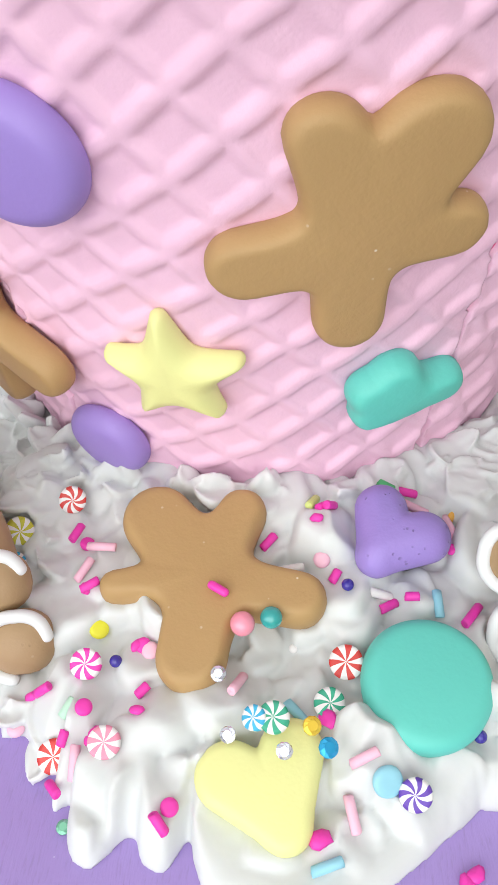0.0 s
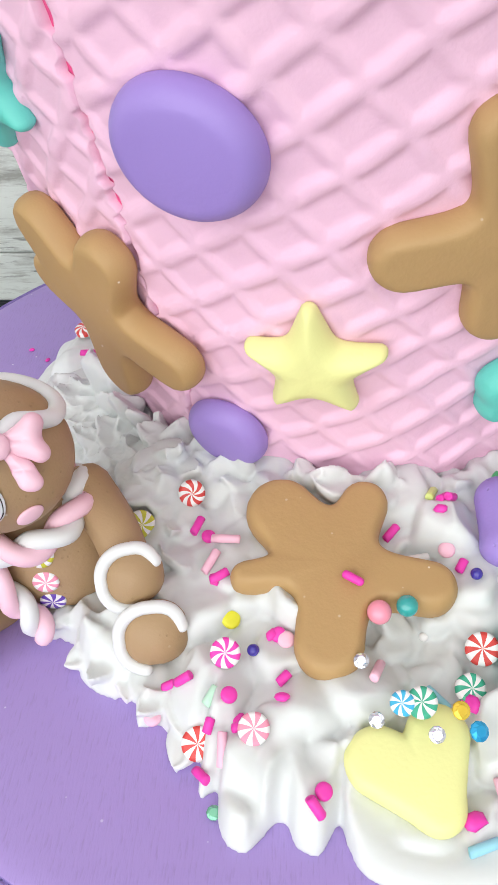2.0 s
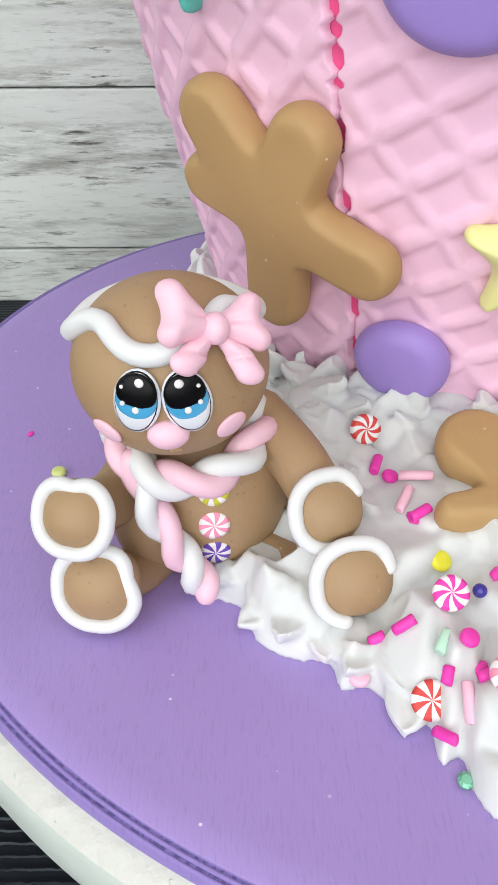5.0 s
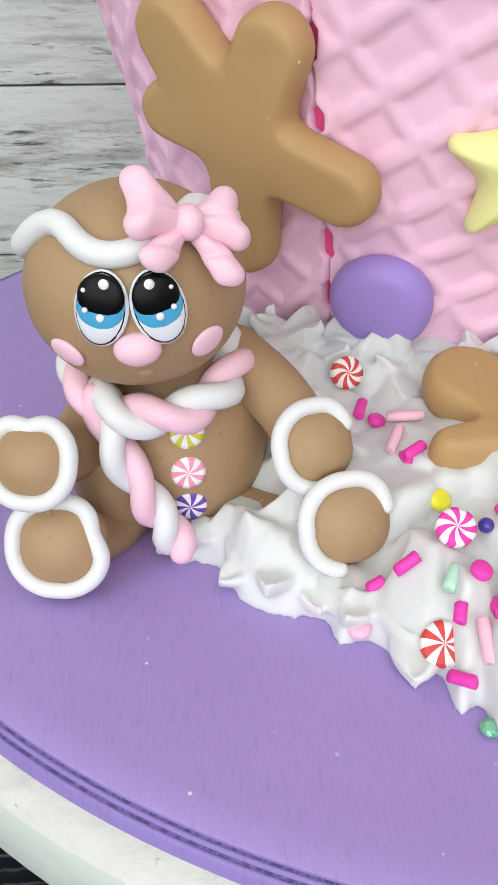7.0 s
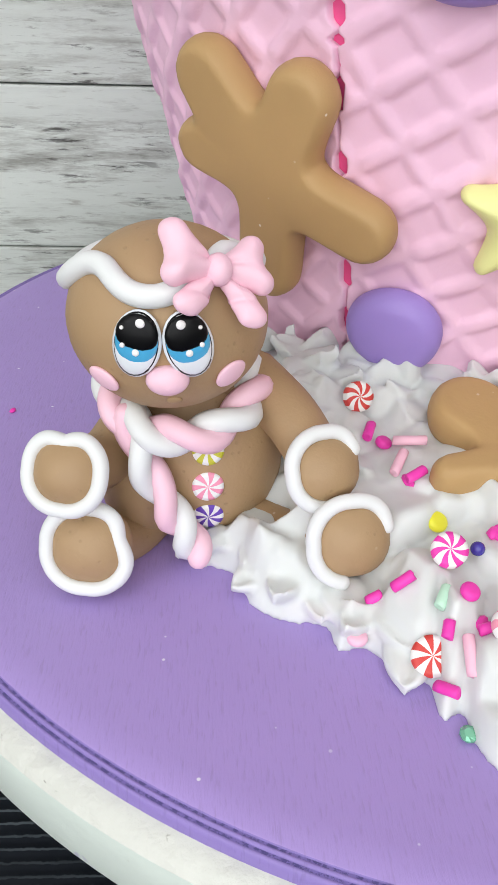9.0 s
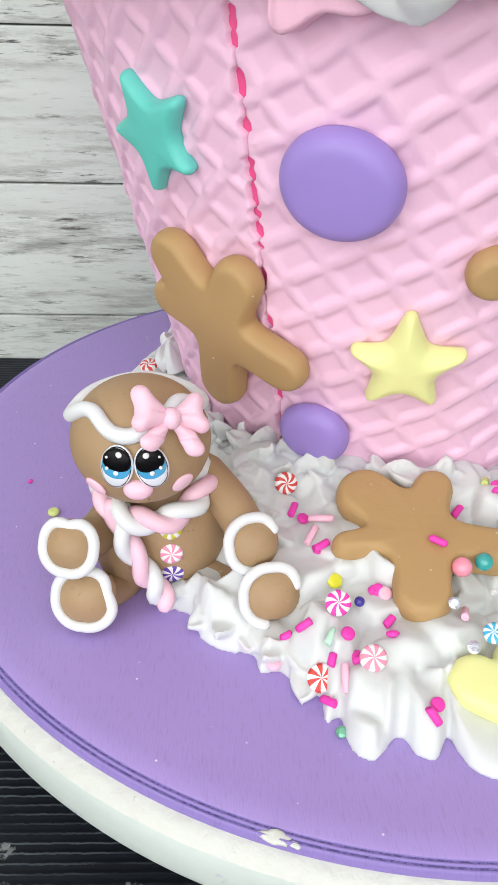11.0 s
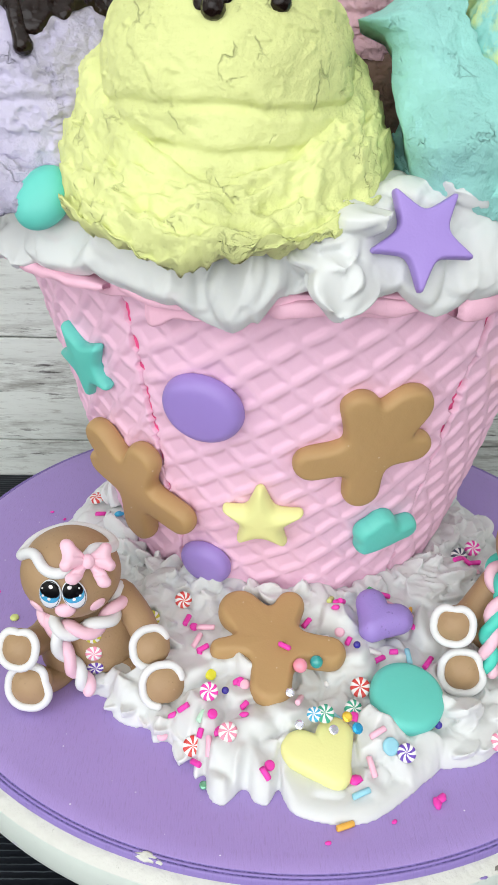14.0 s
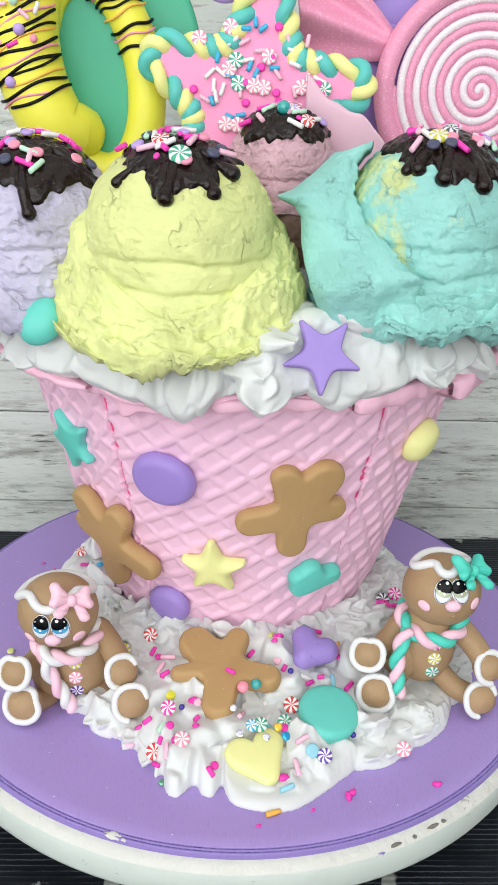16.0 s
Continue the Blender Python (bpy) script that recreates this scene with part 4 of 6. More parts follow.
SLOPE = (-0.02, -0.26, 1)
lying("gingerbread_cookie", reach_of(limbs([(-0.0148, 0.0180, 0.0098), (0.0080, 0.0205, 0.0066), (-0.0236, -0.0022, 0.0042), (0.0240, -0.0045, 0.0070), (-0.0020, -0.0205, 0.0088)], 0.0022), 0.06, 150), (-0.0092, -0.0872, 0.0250), SLOPE, 0, COOKIE,
      "plain tan gingerbread man cookie lying in cream", "cookie", 0.0048, 0.006, 0.0024, 0.0006, "gingerbread cookies")
lying("clay_heart", heart_rim(0.0148, -0.62, 110, 1.0, 1.0), (0.0390, -0.0730, 0.0285), (0.05, -0.3, 1), 0, PURPLE_PITTED, "matte purple clay heart pressed into the cream", "heart", 0.0055, 0.006, 0.006, 0.002)
lying("clay_oval", rotated(oval_rim(0.0158, 0.0163, 90, 0.02, 0.4), 10), (0.0455, -0.1113, 0.0185), (0.12, -0.26, 1), 0, TEAL, "flat glossy teal clay oval in the cream", "candy", 0.0035, 0.006, 0.0035, 0.001)
lying("clay_heart", heart_rim(0.0166, 0.42, 110, 1.02, 0.95), (0.0095, -0.1346, 0.0108), (0.0, -0.28, 1), 0, YELLOW, "pale yellow clay heart in the cream", "heart", 0.0028, 0.006, 0.0028, 0.0008)


# ---- whipped cream on the pot's rim ----
LOW = np.array([(-180, .189), (-120, .190), (-90, .189), (-60, .186), (-42, .184), (-34, .184), (-28, .183), (-24, .181), (-20, .176), (-16, .174), (-12.5, .172), (-9, .175), (-6.3, .187), (0, .189), (8, .187), (16, .180), (21, .181), (26, .187), (40, .189), (60, .190), (90, .190), (180, .189)])
rng2 = np.random.RandomState(11)
ang = np.concatenate([np.arange(-180, -95, 0.9), np.arange(-95, 95, 0.2), np.arange(95, 180, 0.9)])
wide = len(ang)
SWIRLS = [(rng2.uniform(-180, 180) if k > 210 else rng2.uniform(-90, 90), rng2.uniform(0.1, 1.02), rng2.uniform(0.008, 0.018), rng2.uniform(0.6, 1.4), rng2.normal(0, 0.9), rng2.uniform(0.004, 0.0100), rng2.uniform(-1, 1), rng2.uniform(-0.2, 0.45)) for k in range(260)]
rows = 110
ss = np.linspace(0, 1, rows)
section = spline([(.066, .197), (.092, .212), (.112, .2165), (.127, .213), (.1365, .204), (.1405, .192)], rows)
P = np.zeros((rows, wide, 3))
ragged = np.abs(np.sin(np.radians(ang) * 15 + 0.9 * np.sin(np.radians(ang) * 4))) ** 0.6 - 0.65
lowz = np.interp(ang, LOW[:, 0], LOW[:, 1]) - 0.0050 * ragged
wave = 0.0028 * np.abs(np.sin(np.radians(ang) * 11 + 0.6)) + 0.0015 * np.sin(np.radians(ang) * 29)
lump = np.zeros((rows, wide))
for a, q, s, asp, turn, h, skew, cup in SWIRLS:
    du = np.radians((ang - a + 180) % 360 - 180) * 0.13
    dv = (ss - q) * 0.085
    U, V = np.meshgrid(du, dv)
    u, v = U * math.cos(turn) + V * math.sin(turn), -U * math.sin(turn) + V * math.cos(turn)
    v = v + skew * u * u / s * 0.5
    d = (u / (s * asp)) ** 2 + (v / s) ** 2
    t = np.clip((v / s + 1) / 2, 0, 1)
    fold = h * (0.20 + 0.80 * t ** 1.1) * np.sqrt(np.clip(1 - d ** 2.6, 0, 1)) * (1 - cup * np.exp(-(u / (0.55 * s * asp)) ** 2) * t)
    lump = (lump ** 7 + np.where(d < 1, fold, 0) ** 7) ** (1 / 7)
small = np.zeros((rows, wide))
for k in range(130):
    a, q, s, asp, turn, h = rng2.uniform(-95, 95), rng2.uniform(0.2, 1.0), rng2.uniform(0.004, 0.0085), rng2.uniform(0.8, 2.2), rng2.uniform(-1.6, 1.6), rng2.uniform(0.0008, 0.0030)
    near = np.nonzero(np.abs(ang - a) < math.degrees(2.2 * s / 0.13))[0]
    if not len(near):
        continue
    U, V = np.meshgrid(np.radians(ang[near] - a) * 0.13, (ss - q) * 0.085)
    u, v = U * math.cos(turn) + V * math.sin(turn), -U * math.sin(turn) + V * math.cos(turn)
    d = (u / (s * asp)) ** 2 + (v / s) ** 2
    fold = h * np.clip((v / s + 1) / 2, 0, 1) * np.sqrt(np.clip(1 - d ** 3, 0, 1))
    small[:, near] = np.maximum(small[:, near], fold)
lump = lump + small
for i in range(rows):
    r, z = section[i]
    tail = smoothstep(ss[i], 0.62, 1.0)
    zz = z * (1 - tail) + tail * (lowz + (z - 0.192))
    rr = r + wave * smoothstep(ss[i], 0.3, 0.8) - tail * (0.192 - lowz) * 0.22
    slope = np.gradient(section, axis=0)[i]
    nr, nz = -slope[1], slope[0]
    nr, nz = abs(nr) / np.hypot(nr, nz), abs(nz) / np.hypot(nr, nz)
    grow = lump[i] * (1 - 0.8 * smoothstep(ss[i], 0.93, 1.0))
    rr, zz = rr + nr * grow, zz + nz * grow
    P[i] = np.stack([AX + rr * np.sin(np.radians(ang)), AY - rr * np.cos(np.radians(ang)), zz], 1)
under = P[-1].copy()
back = under - np.stack([np.sin(np.radians(ang)), -np.cos(np.radians(ang)), 0 * ang], 1) * 0.010 + (0, 0, 0.004)
Q = np.concatenate([P.reshape(-1, 3), back])
rough = fbm(Q, 80, 4, 5.5)
Q[:, 2] += rough * 0.0004
Q[:, :2] += np.stack([np.sin(np.radians(np.tile(ang, rows + 1))), -np.cos(np.radians(np.tile(ang, rows + 1)))], 1) * (rough * 0.0004)[:, None]
RIM = Builder().add(Q, [tuple(reversed(f)) for f in grid(rows + 1, wide, True, True)])
RIM_SKIN, ang_rim = P, ang


# ---- ice cream scoops ----
def scoop(at, radius, tall, mat, skirt_mat, label, seed, skirt=0.0, sauce=None, skirt_drop=0.0, collar=0.0, crumble=0.5, rows=170, cols=300):
    """A pressed scoop: domed ball, crumbly skirt and, if told so, a cap of chocolate sauce with drips."""
    top = tagged(empty("ice_cream_scoop", at), label, "ice cream", "ice cream scoops")
    th = np.linspace(0.0, np.pi * 0.72, rows)
    ph = np.linspace(0, 2 * np.pi, cols, endpoint=False)
    T, F = np.meshgrid(th, ph, indexing="ij")
    D = np.stack([np.sin(T) * np.cos(F), np.sin(T) * np.sin(F), np.cos(T)], -1).reshape(-1, 3)
    bell = np.where(D[:, 2] < 0, (1 + 0.03 * np.abs(D[:, 2])) / np.maximum(np.hypot(D[:, 0], D[:, 1]), 0.55), 1.0)
    D = D * np.stack([bell, bell, np.ones(len(D))], 1)
    big = fbm(D, 1.3, 3, seed)
    mid = fbm(D, 5.0, 4, seed + 4)
    fine = fbm(D, 17.0, 4, seed + 9)
    band = np.exp(-((D[:, 2] + 0.12 + 0.05 * big) / 0.04) ** 2) + 0.8 * np.exp(-((D[:, 2] + 0.42 + 0.06 * big) / 0.05) ** 2)
    flake = smoothstep(mid, 0.10, 0.16) * smoothstep(fbm(D, 2.2, 2, seed + 13), -0.1, 0.2)
    r = radius * (1 + 0.035 * big + 0.012 * np.abs(mid) + 0.004 * fine + 0.016 * flake - 0.035 * band)
    bare = smoothstep(D[:, 2], 0.85, 0.6)
    pit = smoothstep(fbm(D, 6.5, 3, seed + 70), 0.22, 0.40)
    r = r + radius * crumble * bare * (0.016 * fbm(D, 9.0, 4, seed + 80) + 0.012 * fbm(D, 26.0, 3, seed + 90) - 0.035 * pit)
    V = D * r[:, None] * (1, 1, tall) + np.asarray(at)
    Builder().add(V, grid(rows, cols, False, True)).make("dome", mat, top, "", at)
    if skirt:
        n, m = 360, 60
        a = np.linspace(0, 2 * np.pi, n, endpoint=False)
        s = np.linspace(0, 1, m)
        A, S = np.meshgrid(a, s)
        base = np.stack([np.cos(A) * 0.9, np.sin(A) * 0.9, S * 1.7], -1).reshape(-1, 3)
        ruff = fbm(base, 2.3, 4, seed + 20).reshape(m, n)
        crumb = fbm(base, 9.0, 5, seed + 30).reshape(m, n)
        grit = fbm(base, 21.0, 3, seed + 60).reshape(m, n)
        ridge = 1 - 2 * np.abs(fbm(base, 4.2, 4, seed + 40)).reshape(m, n)
        prof = spline([(0.92, -0.55), (1.03, -0.60), (1.09, -0.66), (1.18, -0.76), (1.28, -0.88), (1.31, -1.0), (1.24, -1.12), (0.95, -1.16)], m)
        R = radius * (0.13 * np.clip(1 + np.sin(A), 0, 1) * (1 - S) * smoothstep(S, 0.0, 0.12) + prof[:, 0][:, None] * (1 + (skirt - 1) * S) + 0.12 * ruff * S ** 0.5 + (0.010 * grit + 0.018 * crumb + 0.014 * ridge + (0.030 * crumb + 0.022 * ridge) * smoothstep(S, 0.55, 0.85)) * np.sin(np.pi * np.clip(S, 0.05, 1)) ** 0.5)
        lift = (0.55 * np.clip(1 + np.sin(A), 0, 1.2) + collar * np.abs(np.cos(A)) ** 1.5) * (1 - S) ** 1.5
        Z = radius * (lift + prof[:, 1][:, None] * (1 + skirt_drop * S) + 0.22 * ruff * (1 - S) ** 0.5 * (0.3 + S) + 0.10 * ruff * S + (0.02 + 0.05 * S) * crumb)
        frayed = np.clip(fbm(np.stack([np.cos(A) * 1.3, np.sin(A) * 1.3, 0 * A], -1).reshape(-1, 3), 6.0, 4, seed + 95).reshape(m, n), 0, 1)
        Z = Z - radius * 0.03 * frayed * smoothstep(S, 0.55, 0.85)
        R = R + radius * 0.07 * (frayed - 0.15) * smoothstep(S, 0.55, 0.85)
        V = np.stack([R * np.cos(A), R * np.sin(A), Z], -1).reshape(-1, 3) + np.asarray(at)
        Builder().add(V, [tuple(reversed(q)) for q in grid(m, n, False, True)]).make("skirt", skirt_mat, top, "crumbly spread-out foot of the scoop", at)
    if sauce:
        lean, drips, base = sauce
        m, n = 30, 240
        a = np.linspace(0, 2 * np.pi, n, endpoint=False)
        reach = base + 0.06 * np.sin(3 * a + seed) + 0.04 * np.sin(7 * a + 2 * seed)
        for d, length, wide in drips:
            off = (a - math.radians(d) + np.pi) % (2 * np.pi) - np.pi
            reach = reach + 0.34 * length * np.exp(-np.abs(off / (1.8 * wide)) ** 2)
        reach = reach + 0.03 * np.sin(13 * a + 3 * seed) + 0.02 * np.sin(23 * a + seed)
        s = np.linspace(0, 1, m)
        T = np.outer(s, reach)
        A = np.tile(a, (m, 1))
        thick = 0.0022 * np.sqrt(np.clip(1 - np.linspace(0, 1, m) ** 7, 0, 1))[:, None] * (1 + 0.5 * np.outer(smoothstep(s, 0.5, 0.9), smoothstep(reach, base + 0.12, base + 0.4)))
        D = np.stack([np.sin(T) * np.sin(A), -np.sin(T) * np.cos(A), np.cos(T)], -1).reshape(-1, 3)
        D = D @ np.array(Matrix.Rotation(math.radians(lean), 3, "X")).T
        big, mid = fbm(D, 1.3, 3, seed), fbm(D, 5.0, 4, seed + 4)
        swell = 0.0010 * fbm(D, 9.0, 3, seed + 50)
        r = radius * (1.010 + 0.035 * big + 0.012 * np.abs(mid)) + thick.ravel() - 0.0003 + swell
        V = D * r[:, None] * (1, 1, tall) + np.asarray(at)
        Builder().add(V, grid(m, n, False, True)).make("sauce", SAUCE, top, "shiny dark chocolate sauce with drips", at)
        turned = np.array(Matrix.Rotation(math.radians(lean), 3, "X")).T
        for d, length, wide in drips:
            if wide > 0.17:
                continue
            steps = np.linspace(base * 0.55, base + 0.58 * length, 22)
            yaw = math.radians(d) + 0.05 * np.sin(steps * 5 + d)
            D = np.stack([np.sin(steps) * np.sin(yaw), -np.sin(steps) * np.cos(yaw), np.cos(steps)], 1) @ turned
            big, mid = fbm(D, 1.3, 3, seed), fbm(D, 5.0, 4, seed + 4)
            r = radius * (1.010 + 0.035 * big + 0.012 * np.abs(mid)) + 0.0004
            girth = radius * wide * (0.50 - 0.12 * np.sin(np.linspace(0, 3.0, 22)) + 0.12 * np.linspace(0, 1, 22) ** 3 + 0.05 * np.sin(steps * 17 + d))
            Builder().add(*tube(D * r[:, None] * (1, 1, tall) + np.asarray(at), girth, 12)).make("drip", SAUCE, top, "", at)
    return top


YEL, TEA, LAV, ROS, BRO = (-0.0330, -0.0620, 0.2490), (0.0830, -0.0500, 0.2560), (-0.1060, -0.0260, 0.2460), (0.0160, 0.0030, 0.2745), (0.0230, -0.0060, 0.2420)
scoop(YEL, 0.0430, 0.98, ICE_YELLOW, ICE_YELLOW, "lemon yellow ice cream scoop with chocolate sauce on cream", 2.0, 1.03, (16, [(-6, 0.38, 0.14), (-56, 0.36, 0.09), (-28, 0.10, 0.2), (34, 0.20, 0.30), (31, 0.34, 0.13), (60, 0.12, 0.14), (-100, 0.2, 0.3), (130, 0.2, 0.4)], 0.56), -0.06, 0.24, 0.12)
scoop(TEA, 0.0415, 0.98, ICE_TEAL_YELLOW, ICE_TEAL, "mint and lemon marbled ice cream scoop with chocolate sauce", 7.0, 0.97, (12, [(-46, 0.20, 0.11), (-30, 0.12, 0.15), (-6, 0.26, 0.16), (24, 0.42, 0.16), (46, 0.60, 0.12), (90, 0.3, 0.3), (180, 0.2, 0.5)], 0.60), -0.12, 0.0, 0.25)
scoop(LAV, 0.0420, 0.98, ICE_LAVENDER, ICE_LAVENDER, "pale lavender ice cream scoop with chocolate sauce", 12.0, 0.99, (16, [(8, 0.52, 0.14), (36, 0.14, 0.24), (72, 0.44, 0.15), (-30, 0.2, 0.2), (-100, 0.3, 0.3), (120, 0.3, 0.3), (180, 0.2, 0.5)], 0.70), -0.26, 0.0, 0.8)
scoop(ROS, 0.0290, 1.0, ICE_ROSE, ICE_ROSE, "dusty rose ice cream scoop with chocolate sauce", 17.0, 0.0, (12, [(-30, 0.35, 0.3), (30, 0.40, 0.22), (75, 0.45, 0.2), (-80, 0.4, 0.3), (180, 0.3, 0.6)], 0.72), crumble=1.0)
scoop(BRO, 0.0240, 1.0, ICE_BROWN, ICE_BROWN, "brown chocolate ice cream scoop wedged between the others", 23.0)


def smear(at):
    """The scooped flap of mint that curls up beside the marbled ball."""
    n, m = 150, 110
    a, s = np.linspace(-1, 1, n), np.linspace(0, 1, m)
    A, S = np.meshgrid(a, s)
    left = np.interp(S, [0, 0.25, 0.5, 0.64, 0.70, 0.75, 0.79, 0.88, 1], [-0.027, -0.035, -0.038, -0.039, -0.042, -0.051, -0.043, -0.034, -0.024])
    right = np.interp(S, [0, 0.165, 0.37, 0.495, 0.64, 0.80, 0.92, 1], [0.0080, 0.0120, 0.0110, -0.0004, -0.0130, -0.0165, -0.0135, -0.0080]) + 0.0008 * np.sin(S * 40) + 0.0004 * np.sin(S * 131)
    X = left + (right - left) * (A + 1) / 2
    Z = -0.034 + 0.079 * S + 0.005 * np.array([noise.noise((q * 2.2, 0.3, 5.0)) for q in a])[None, :] * (1 - S) ** 2 + 0.006 * A * (S - 0.5)
    Y = -0.012 - 0.022 * np.where(A < 0, np.sqrt(np.clip(1 - (A * 0.98) ** 2, 0, 1)), 1 - 0.22 * A ** 2) * (1 - 0.45 * S) + 0.03 * S ** 2 - 0.012 * (1 - S) ** 2
    dx, dz = X + at[0] - TEA[0], Z + at[2] - TEA[2]
    front = TEA[1] - at[1] - np.sqrt(np.clip(0.0425 ** 2 - dx ** 2 - dz ** 2, 0, None)) - 0.0060
    Y = np.where(dx ** 2 + dz ** 2 < 0.0425 ** 2, np.minimum(Y, front), Y)
    Y = Y - 0.0055 * np.exp(-((S - 0.34 - 0.06 * A) / 0.11) ** 2) + 0.003 * np.exp(-((S - 0.58 - 0.05 * A) / 0.10) ** 2)
    Y = Y + 0.020 * (1 - S) ** 4
    base = np.stack([X, Y, Z], -1).reshape(-1, 3)
    wob = fbm(base, 34, 3, 3.0) * 0.0036 + fbm(base, 150, 4, 8.0) * 0.0008
    front = base + np.stack([0.3 * wob, -wob, 0.3 * wob], 1)
    rear = base + (0.004, 0.022, -0.004)
    F = grid(m, n)
    k = len(base)
    FB = [tuple(reversed([i + k for i in q])) for q in F]
    ring = [j for j in range(n)] + [i * n + n - 1 for i in range(1, m)] + [(m - 1) * n + j for j in range(n - 2, -1, -1)] + [i * n for i in range(m - 2, 0, -1)]
    SF = [(ring[i], ring[i - 1], ring[i - 1] + k, ring[i] + k) for i in range(len(ring))]
    ob = Builder().add(np.concatenate([front, rear]) + np.asarray(at), F + FB + SF).make("mint_ice_cream_flap", ICE_TEAL, None, "", at)
    return tagged(ob, "curled flap of mint green ice cream clay", "ice cream")


smear((0.0600, -0.0660, 0.2450))


# ---- pieces on the rim's cream ----
def standing(name, shape, at, face, deg, mat, label, category, top=0.003, under=0.004, edge=0.003, dome=0.001):
    V, F = puffy(*shape, top, under, edge, dome)
    ob = Builder().add(V, F).make(name, mat)
    z = Vector(face).normalized()
    up = Vector((0, 0, 1))
    y = (up - z * up.dot(z)).normalized()
    ob.matrix_world = Matrix.Translation(at) @ Matrix((y.cross(z), y, z)).transposed().to_4x4() @ Matrix.Rotation(math.radians(deg), 4, "Z")
    return tagged(ob, label, category)


standing("clay_egg", rotated(oval_rim(0.0098, 0.0122, 80, 0.02, 1.0), -25), (-0.0962, -0.0738, 0.2108), (-0.30, -0.85, 0.5), 0, TEAL, "teal clay egg pressed into the rim's cream", "candy", 0.005, 0.005, 0.007, 0.002)
standing("clay_star", star_rim(0.0186, 0.0112, 0.55, 200, 0.055), (0.0302, -0.1030, 0.2070), (0.12, -0.95, 0.42), 0, PURPLE, "flat purple clay star standing in the rim's cream", "star", 0.0025, 0.003, 0.0010, 0.0004)


# ---- toppers behind the scoops ----
def rope_border(path, radius, turns, mats, name, parent, label, closed=True):
    one, two = twist(path, radius * 0.62, turns, closed)
    for pts, mat in zip((one, two), mats):
        Builder().add(*tube(pts, radius * 0.68, 10, closed)).make(name, mat, parent, label, parent.location)


def pretzel(at):
    top = tagged(empty("pretzel", at), "bright yellow clay pretzel with striped drizzle and green middle", "pretzel")
    o = Vector(at)
    a = np.linspace(0, 2 * np.pi, 80, endpoint=False)
    ring = np.stack([o.x + 0.0285 * np.cos(a) - 0.0060 * np.sin(a), o.y + 0 * a, o.z + 0.050 * np.sin(a)], 1)
    Builder().add(*tube(ring, 0.0106, 16, True)).make("loop", PRETZEL, top, "", at)
    left = spline([(o.x - 0.0080, o.y - 0.004, o.z - 0.0290), (o.x - 0.0200, o.y - 0.011, o.z - 0.0250), (o.x - 0.0300, o.y - 0.012, o.z - 0.0060), (o.x - 0.0345, o.y - 0.010, o.z + 0.0180), (o.x - 0.0320, o.y - 0.006, o.z + 0.0430), (o.x - 0.0260, o.y - 0.004, o.z + 0.0640)], 60)
    Builder().add(*tube(left, 0.0182 - 0.0035 * np.linspace(-1, 1, 60) ** 4, 18)).make("arm", PRETZEL, top, "", at)
    V, F = puffy(*oval_rim(0.0285, 0.050), 0.0025, 0.002, 0.002)
    Builder().add(np.stack([V[:, 0] - 0.12 * V[:, 1], -V[:, 2] + 0.003, V[:, 1]], 1) + np.asarray(at), F).make("middle", LENS_GREEN, top, "flat sea-green filling", at)
    r = random.Random(4)
    thin = (0.0009, 0.0006, 0.0009, 0.0006, 0.0007)
    hues = (BLACK, BLUSH, BLACK, ORANGE, BLACK)
    for k in range(14):
        t = 0.34 + 0.105 * k + r.uniform(-0.04, 0.04)
        c = Vector((o.x + 0.0285 * math.cos(t) - 0.0060 * math.sin(t), o.y, o.z + 0.050 * math.sin(t)))
        slope = r.uniform(0.003, 0.0065)
        pts = [(c.x + 0.0112 * math.cos(q), c.y - 0.0112 * math.sin(q), c.z + slope * math.cos(q) + 0.0008 * math.sin(4 * q + k)) for q in np.linspace(0.2, math.pi - 0.2, 14)]
        Builder().add(*tube(pts, thin[k % 5], 7)).make("drizzle", hues[k % 5], top, "", at)
    for k in range(20):
        c = left[int((0.34 + 0.030 * k) * 59)]
        slope = r.uniform(0.0055, 0.0095)
        pts = [(c[0] + 0.0183 * math.cos(q), c[1] - 0.0183 * math.sin(q), c[2] + slope * math.cos(q) + 0.0012 * math.sin(3 * q + 2 * k)) for q in np.linspace(0.3, math.pi - 0.3 - 0.5 * (k % 3 == 0), 14)]
        Builder().add(*tube(pts, thin[k % 5], 7)).make("drizzle", hues[k % 5], top, "", at)
    return top


pretzel((-0.0870, 0.0540, 0.3166))


def star_topper(at, tilt):
    top = tagged(empty("star_cookie", at), "big pink clay star with teal and yellow twisted rope edge", "star")
    th, r = star_rim(0.0575, 0.041, -0.10, 180, 0.15)
    V, F = puffy(th, r, 0.005, 0.004, 0.004, 0.001)
    turn = Matrix.Rotation(math.radians(tilt), 3, "X")
    stand = lambda Q: np.stack([Q[:, 0], -Q[:, 2], Q[:, 1]], 1) @ np.array(turn).T + np.asarray(at)
    Builder().add(stand(V), F).make("face", STAR_PINK, top, "bright pink face with pressed-in sprinkles", at)
    edge = np.stack([r * np.cos(th), r * np.sin(th), 0.002 + 0 * th], 1)
    edge = spline(edge, 420, True)
    rope_border(stand(edge), 0.0055, 25, (ROPE_TEAL, ROPE_YELLOW), "rope", top, "twisted clay rope")
    return top


STAR_AT = (0.0015, 0.0360, 0.3050)
star_topper(STAR_AT, -6)


